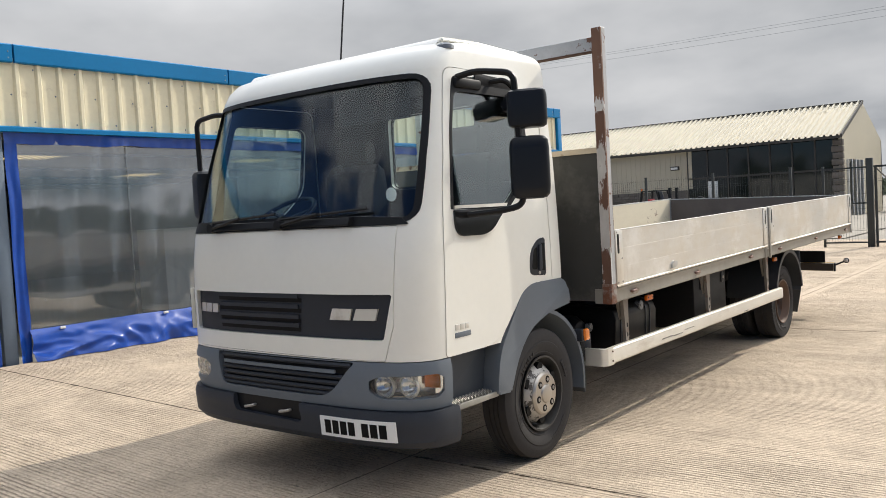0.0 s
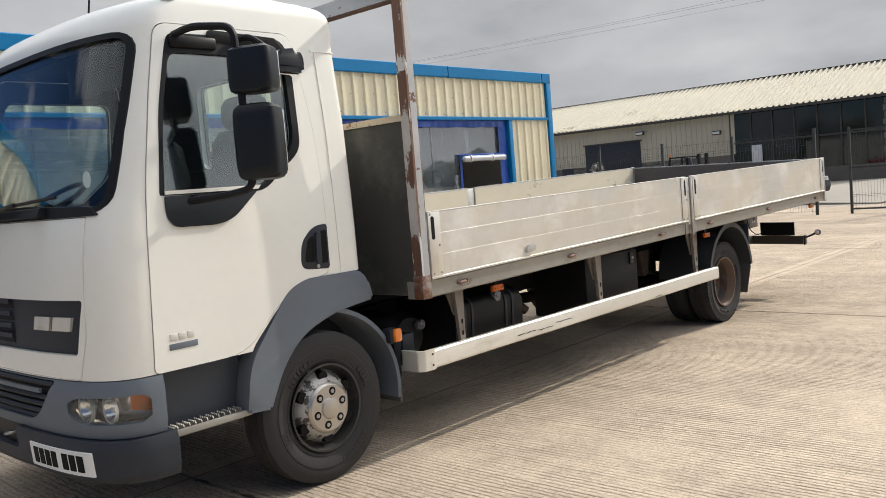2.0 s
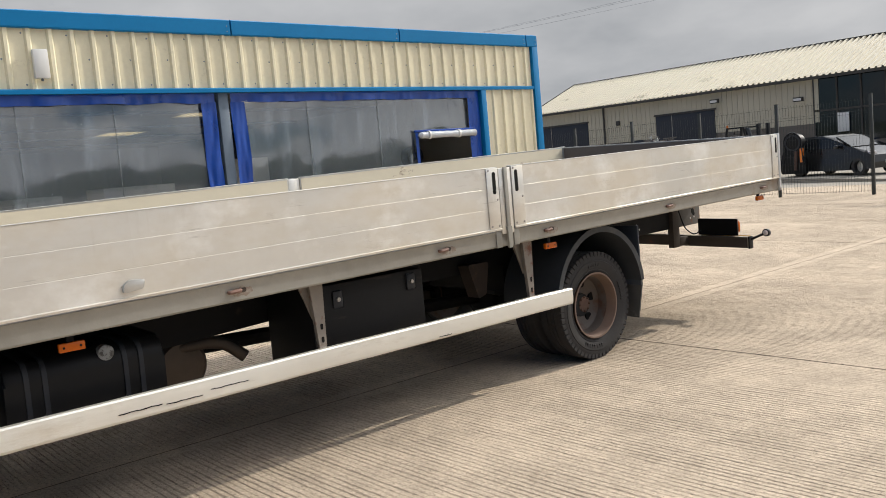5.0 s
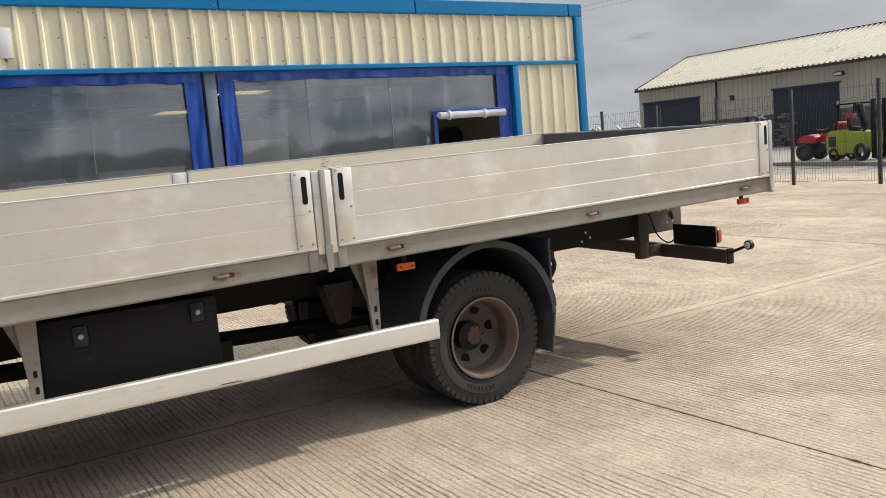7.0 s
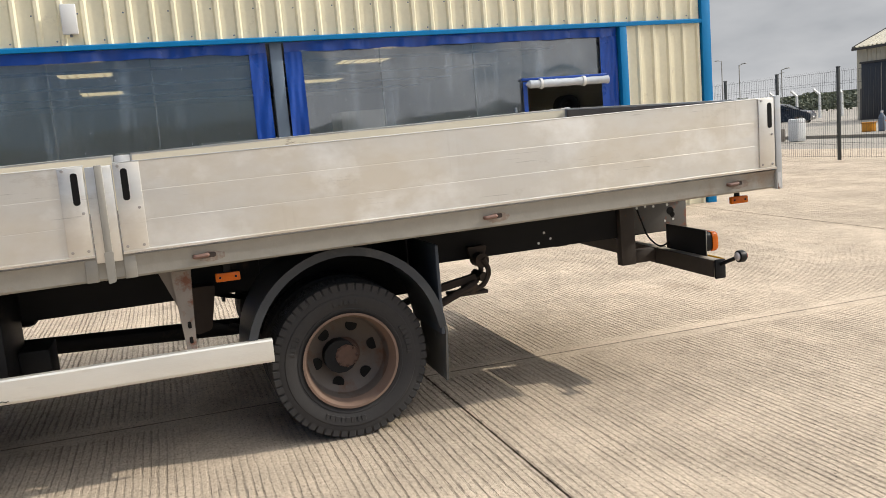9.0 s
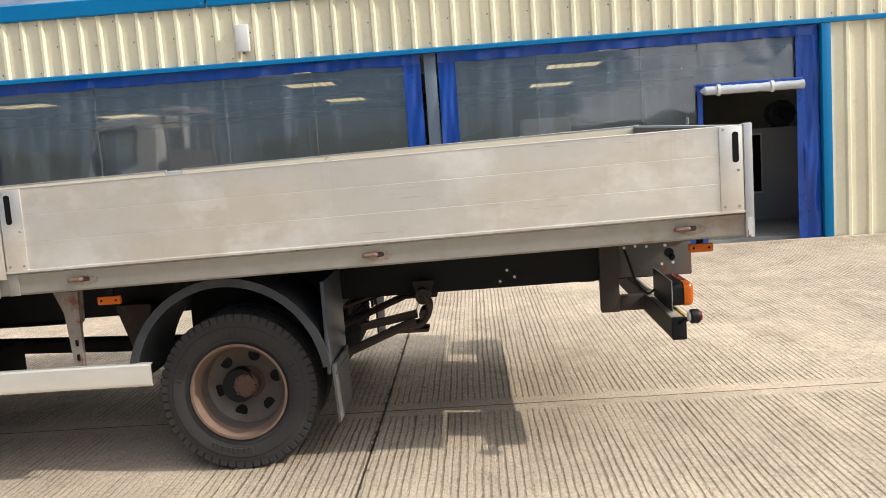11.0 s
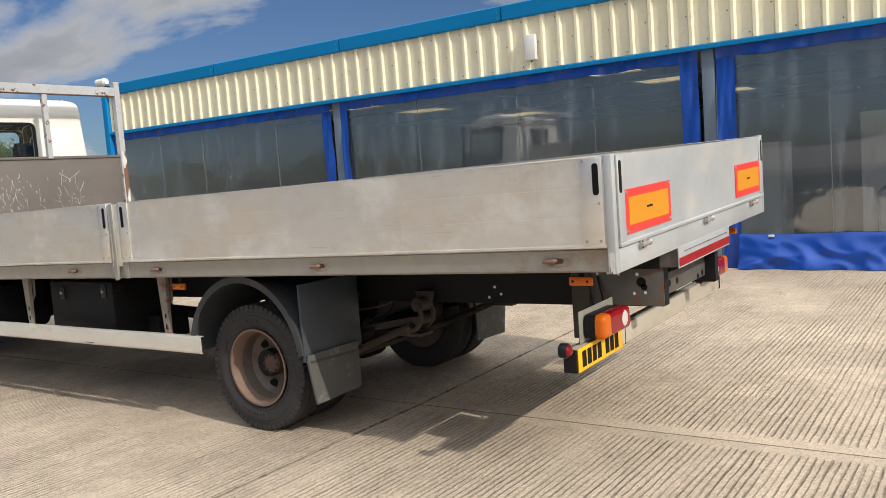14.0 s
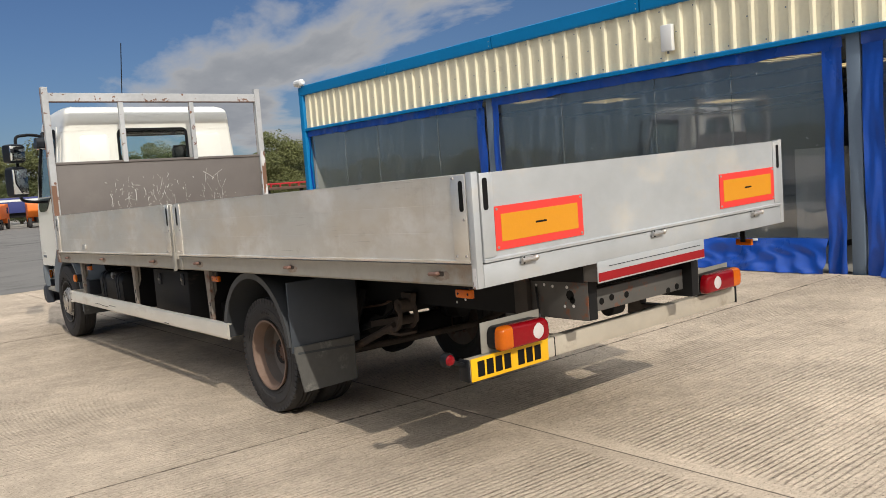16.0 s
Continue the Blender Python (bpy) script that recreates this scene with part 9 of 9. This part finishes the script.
def tree(seed, h, spread, mat):
    rng = random.Random(seed)
    t = thing("tree", "broad leafy green tree in the distant row", "tree", (0, 0, -0.03), group="distant trees", base=(0, 0, 0))
    tr = bmesh.new()
    for a, b, r0, r1 in [((0, 0, 0), (0.1, 0, h * 0.35), 0.22, 0.16), ((0.1, 0, h * 0.35), (0.0, 0.1, h * 0.8), 0.16, 0.05)]:
        for j in range(3):
            p, q = Vector(a).lerp(Vector(b), j / 3), Vector(a).lerp(Vector(b), (j + 1) / 3)
            tube([p, q], r0 + (r1 - r0) * j / 3, 7, tr)
    for k in range(7):
        a = k * 0.9
        z = h * (0.30 + 0.07 * k)
        tube([(0.05, 0, z), (spread * 0.5 * math.cos(a), spread * 0.5 * math.sin(a), z + h * 0.16)], 0.05, 5, tr)
    part("trunk", tr, BARK, t)
    blobs = [((0, 0, h * 0.66), (spread * 0.6, spread * 0.6, h * 0.30)), ((0, 0, h * 0.28), (spread * 0.8, spread * 0.8, h * 0.22))]
    for k in range(11):
        a, rr = rng.uniform(0, 6.28), rng.uniform(0.3, 0.75) * spread
        z = h * rng.uniform(0.30, 0.88)
        s = rng.uniform(0.28, 0.5) * spread * (1.15 - 0.5 * z / h)
        blobs.append(((rr * math.cos(a), rr * math.sin(a), z), (s, s, s * 0.8)))
    v, f = leaf_cloud(blobs, 11000, 0.135, rng)
    me = bpy.data.meshes.new("crown")
    me.from_pydata(v, [], f)
    me.materials.append(mat)
    ob = new("crown", me)
    ob.parent = t
    return t


kinds = [tree(1, 8.6, 3.4, LEAF), tree(2, 7.4, 3.0, LEAF2), tree(3, 9.6, 3.6, LEAF)]
rng = random.Random(8)
spots = []
x = 6.0
while x > -62:
    spots.append((x, -80 + rng.uniform(-5, 5)))
    x -= rng.uniform(1.5, 2.5)
for k, (x, y) in enumerate(spots):
    src = kinds[k % 3]
    m = Matrix.Translation((x, y, -0.03)) @ Matrix.Rotation(rng.uniform(0, 6.28), 4, "Z")
    if k < 3:
        src.matrix_basis = m
    else:
        c = copy_thing(src, m)
        f = rng.uniform(0.78, 1.0)
        c.scale = (f, f, f * rng.uniform(0.85, 1.1))

# the woods and hedges that close the horizon all round
rng = random.Random(21)
verts, faces = [], []
for k in range(150):
    a = 2 * math.pi * k / 150
    cx_, cy_ = math.cos(a), math.sin(a)
    rad = 150 + 14 * math.sin(5 * a)
    hgt = 2.2 + 1.6 * noise.noise(Vector((k * 0.21, 4.0, 0))) + (3.6 if cx_ > 0.2 else 0.0)
    bl = [((rad * cx_ + rng.uniform(-3, 3), rad * cy_ + rng.uniform(-3, 3), hgt * rng.uniform(0.3, 0.8)), (3.6, 3.6, hgt * 0.5)) for _ in range(3)]
    v, f = leaf_cloud(bl, 300, 0.42, rng)
    o = len(verts)
    verts += v
    faces += [tuple(i + o for i in q) for q in f]
me = bpy.data.meshes.new("far_woods")
me.from_pydata(verts, [], faces)
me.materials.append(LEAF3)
tagged(new("far_woods", me), "distant dark green hedges and woods round the yard", "woods", kind="stuff")
verts, faces = [], []
for k in range(170):
    a = 2 * math.pi * k / 170
    rad = 165 + 10 * math.sin(4 * a)
    hgt = 2.6 + 1.2 * noise.noise(Vector((k * 0.17, 7.0, 0))) + (3.2 if math.cos(a) > 0.2 else 0.0)
    verts += [(rad * math.cos(a), rad * math.sin(a), -0.03), (rad * math.cos(a), rad * math.sin(a), hgt), ((rad + 12) * math.cos(a), (rad + 12) * math.sin(a), hgt * 0.7)]
n = 170
for k in range(n):
    i, j = 3 * k, 3 * ((k + 1) % n)
    faces += [(i, j, j + 1, i + 1), (i + 1, j + 1, j + 2, i + 2)]
me = bpy.data.meshes.new("far_hedge_bank")
me.from_pydata(verts, [], faces)
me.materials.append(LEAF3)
tagged(new("far_hedge_bank", me), "dense dark bank of hedge behind the woods", "hedge", kind="stuff")


# ---- orange road lorries and a red frame far behind ----
HIVIS = material("orange_lorry_paint", (0.72, 0.17, 0.02), 0.5, spread=0.15)


def road_lorry(x, y, turn):
    t = thing("road_lorry", "orange road gritter lorry parked far off", "lorry", (x, y, -0.03), group="orange lorries", base=(0, 0, 0))
    part("cab", prism(rounded([(-1.2, 0.6), (-1.2, 2.2), (-0.9, 2.45), (0.5, 2.45), (0.5, 0.6)], 0.12), "y", -1.1, 1.1, bevel=0.05), HIVIS, t)
    part("cab_window", box(-1.215, -1.15, -0.9, 0.9, 1.45, 2.15, 0.03), CARG, t)
    part("side_window", box(-0.9, 0.1, -1.115, 1.115, 1.5, 2.1, 0.03), CARG, t)
    part("hopper", prism(rounded([(0.7, 1.1), (0.7, 2.3), (5.0, 2.3), (5.0, 1.6), (4.4, 1.0)], 0.1), "y", -1.15, 1.15, bevel=0.05), HIVIS, t)
    part("chassis", box(-1.1, 5.2, -0.5, 0.5, 0.55, 1.0), VOID, t)
    part("bumper", box(-1.35, -1.2, -1.1, 1.1, 0.4, 0.75, 0.03), PALEBOX, t)
    for wx in (-0.4, 3.2, 4.2):
        for s in (1, -1):
            wr = part("wheel", lathe([(-0.14, 0.28), (-0.14, 0.45), (-0.10, 0.5), (0.10, 0.5), (0.14, 0.45), (0.14, 0.28)], (wx, 1.0 * s, 0.5), "y", 20, closed=True), TYRE, t)
            part("rim", lathe([(-0.10 * s, 0.28), (0.08 * s, 0.25), (0.08 * s, 0.02)], (wx, 1.0 * s, 0.5), "y", 14), STEEL, wr)
    t.rotation_euler = (0, 0, radians(turn))
    t.scale = (0.84, 0.84, 0.84)


road_lorry(-14.2, -60.5, 70)
road_lorry(-17.4, -60.0, 80)
road_lorry(-11.0, -61.5, 75)
TRAILB = material("trailer_blue", (0.035, 0.045, 0.16), 0.5, spread=0.2)
tr = thing("trailer", "long blue and white curtain trailer behind the orange lorries", "trailer", (-14, -67, -0.03))
part("box", box(-24, -3, -68.2, -66, 1.2, 2.55, 0.05), TRAILB, tr)
part("stripe", box(-24, -3, -65.99, -65.97, 2.2, 2.38), PALEBOX, tr)
for xx in (-22, -20.8, -5):
    part("wheel", lathe([(-0.15, 0.25), (-0.15, 0.5), (0.15, 0.5), (0.15, 0.25)], (xx, -66.2, 0.5), "y", 18, closed=True), TYRE, tr)
part("chassis", box(-24, -3, -67.6, -66.4, 0.8, 1.2), VOID, tr)
rf = thing("barrier_frame", "low red steel frame trailer standing beyond the workshop", "trailer", (-24.2, -30.5, -0.03))
part("deck", box(-26.2, -22.4, -31.2, -29.8, 1.55, 1.72, 0.02), RUSTED, rf)
part("top_rail", box(-26.2, -22.4, -29.86, -29.8, 1.86, 1.95, 0.01), REDP, rf)
for k in range(7):
    xx = -26.15 + 0.61 * k
    part("stanchion", box(xx - 0.04, xx + 0.04, -29.88, -29.8, 1.70, 1.9), REDP, rf)
for xx in (-25.4, -23.2):
    part("wheel", lathe([(-0.14, 0.2), (-0.14, 0.45), (0.14, 0.45), (0.14, 0.2)], (xx, -30.0, 0.45), "y", 18, closed=True), TYRE, rf)
    part("leg", box(xx - 0.08, xx + 0.08, -30.5, -30.3, 0.4, 1.6), VOID, rf)

# ---- concrete slabs of the yard ----
SX, SY = 6.0, 6.0


def slab_mesh(cx, cy):
    bm = bmesh.new()
    n = 6 if cx < -3.6 else 1
    hx, hy = SX / 2 - 0.0025, SY / 2 - 0.005
    grid = [[bm.verts.new((-hx + 2 * hx * i / n, -hy + 2 * hy * j / n, climb(cx - hx + 2 * hx * i / n, cy - hy + 2 * hy * j / n))) for j in range(n + 1)] for i in range(n + 1)]
    for i in range(n):
        for j in range(n):
            bm.faces.new((grid[i][j], grid[i + 1][j], grid[i + 1][j + 1], grid[i][j + 1]))
    rim = [e for e in bm.edges if e.is_boundary]
    skirt = bmesh.ops.extrude_edge_only(bm, edges=rim)["geom"]
    for v in skirt:
        if isinstance(v, bmesh.types.BMVert):
            v.co.z = -0.03
    bmesh.ops.recalc_face_normals(bm, faces=bm.faces)
    me = bpy.data.meshes.new("concrete_slab")
    bm.to_mesh(me)
    bm.free()
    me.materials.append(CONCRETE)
    return me


slab_me = slab_mesh(0, 0)
yard = thing("yard_paving", "brushed pale concrete paving in large jointed slabs", "paving", (0, 0, -0.029), kind="structure")
filler = part("joint_filler", box(-33.6, 38.4, -1.9, 28.1, -0.029, -0.02), JOINT, yard, "dark joint filler")
for i in range(-4, 7):
    for j in range(-1, 4):
        x, y = -3.6 + 6.0 * i - 3.0, 4.1 + 6.0 * j + 3.0
        if x < -9.7 and -1.0 < y < 17.0:
            continue
        s = new("concrete_slab", slab_mesh(x, y) if x < -3.6 else slab_me)
        s.parent, s.location = yard, (x, y, 0.029)
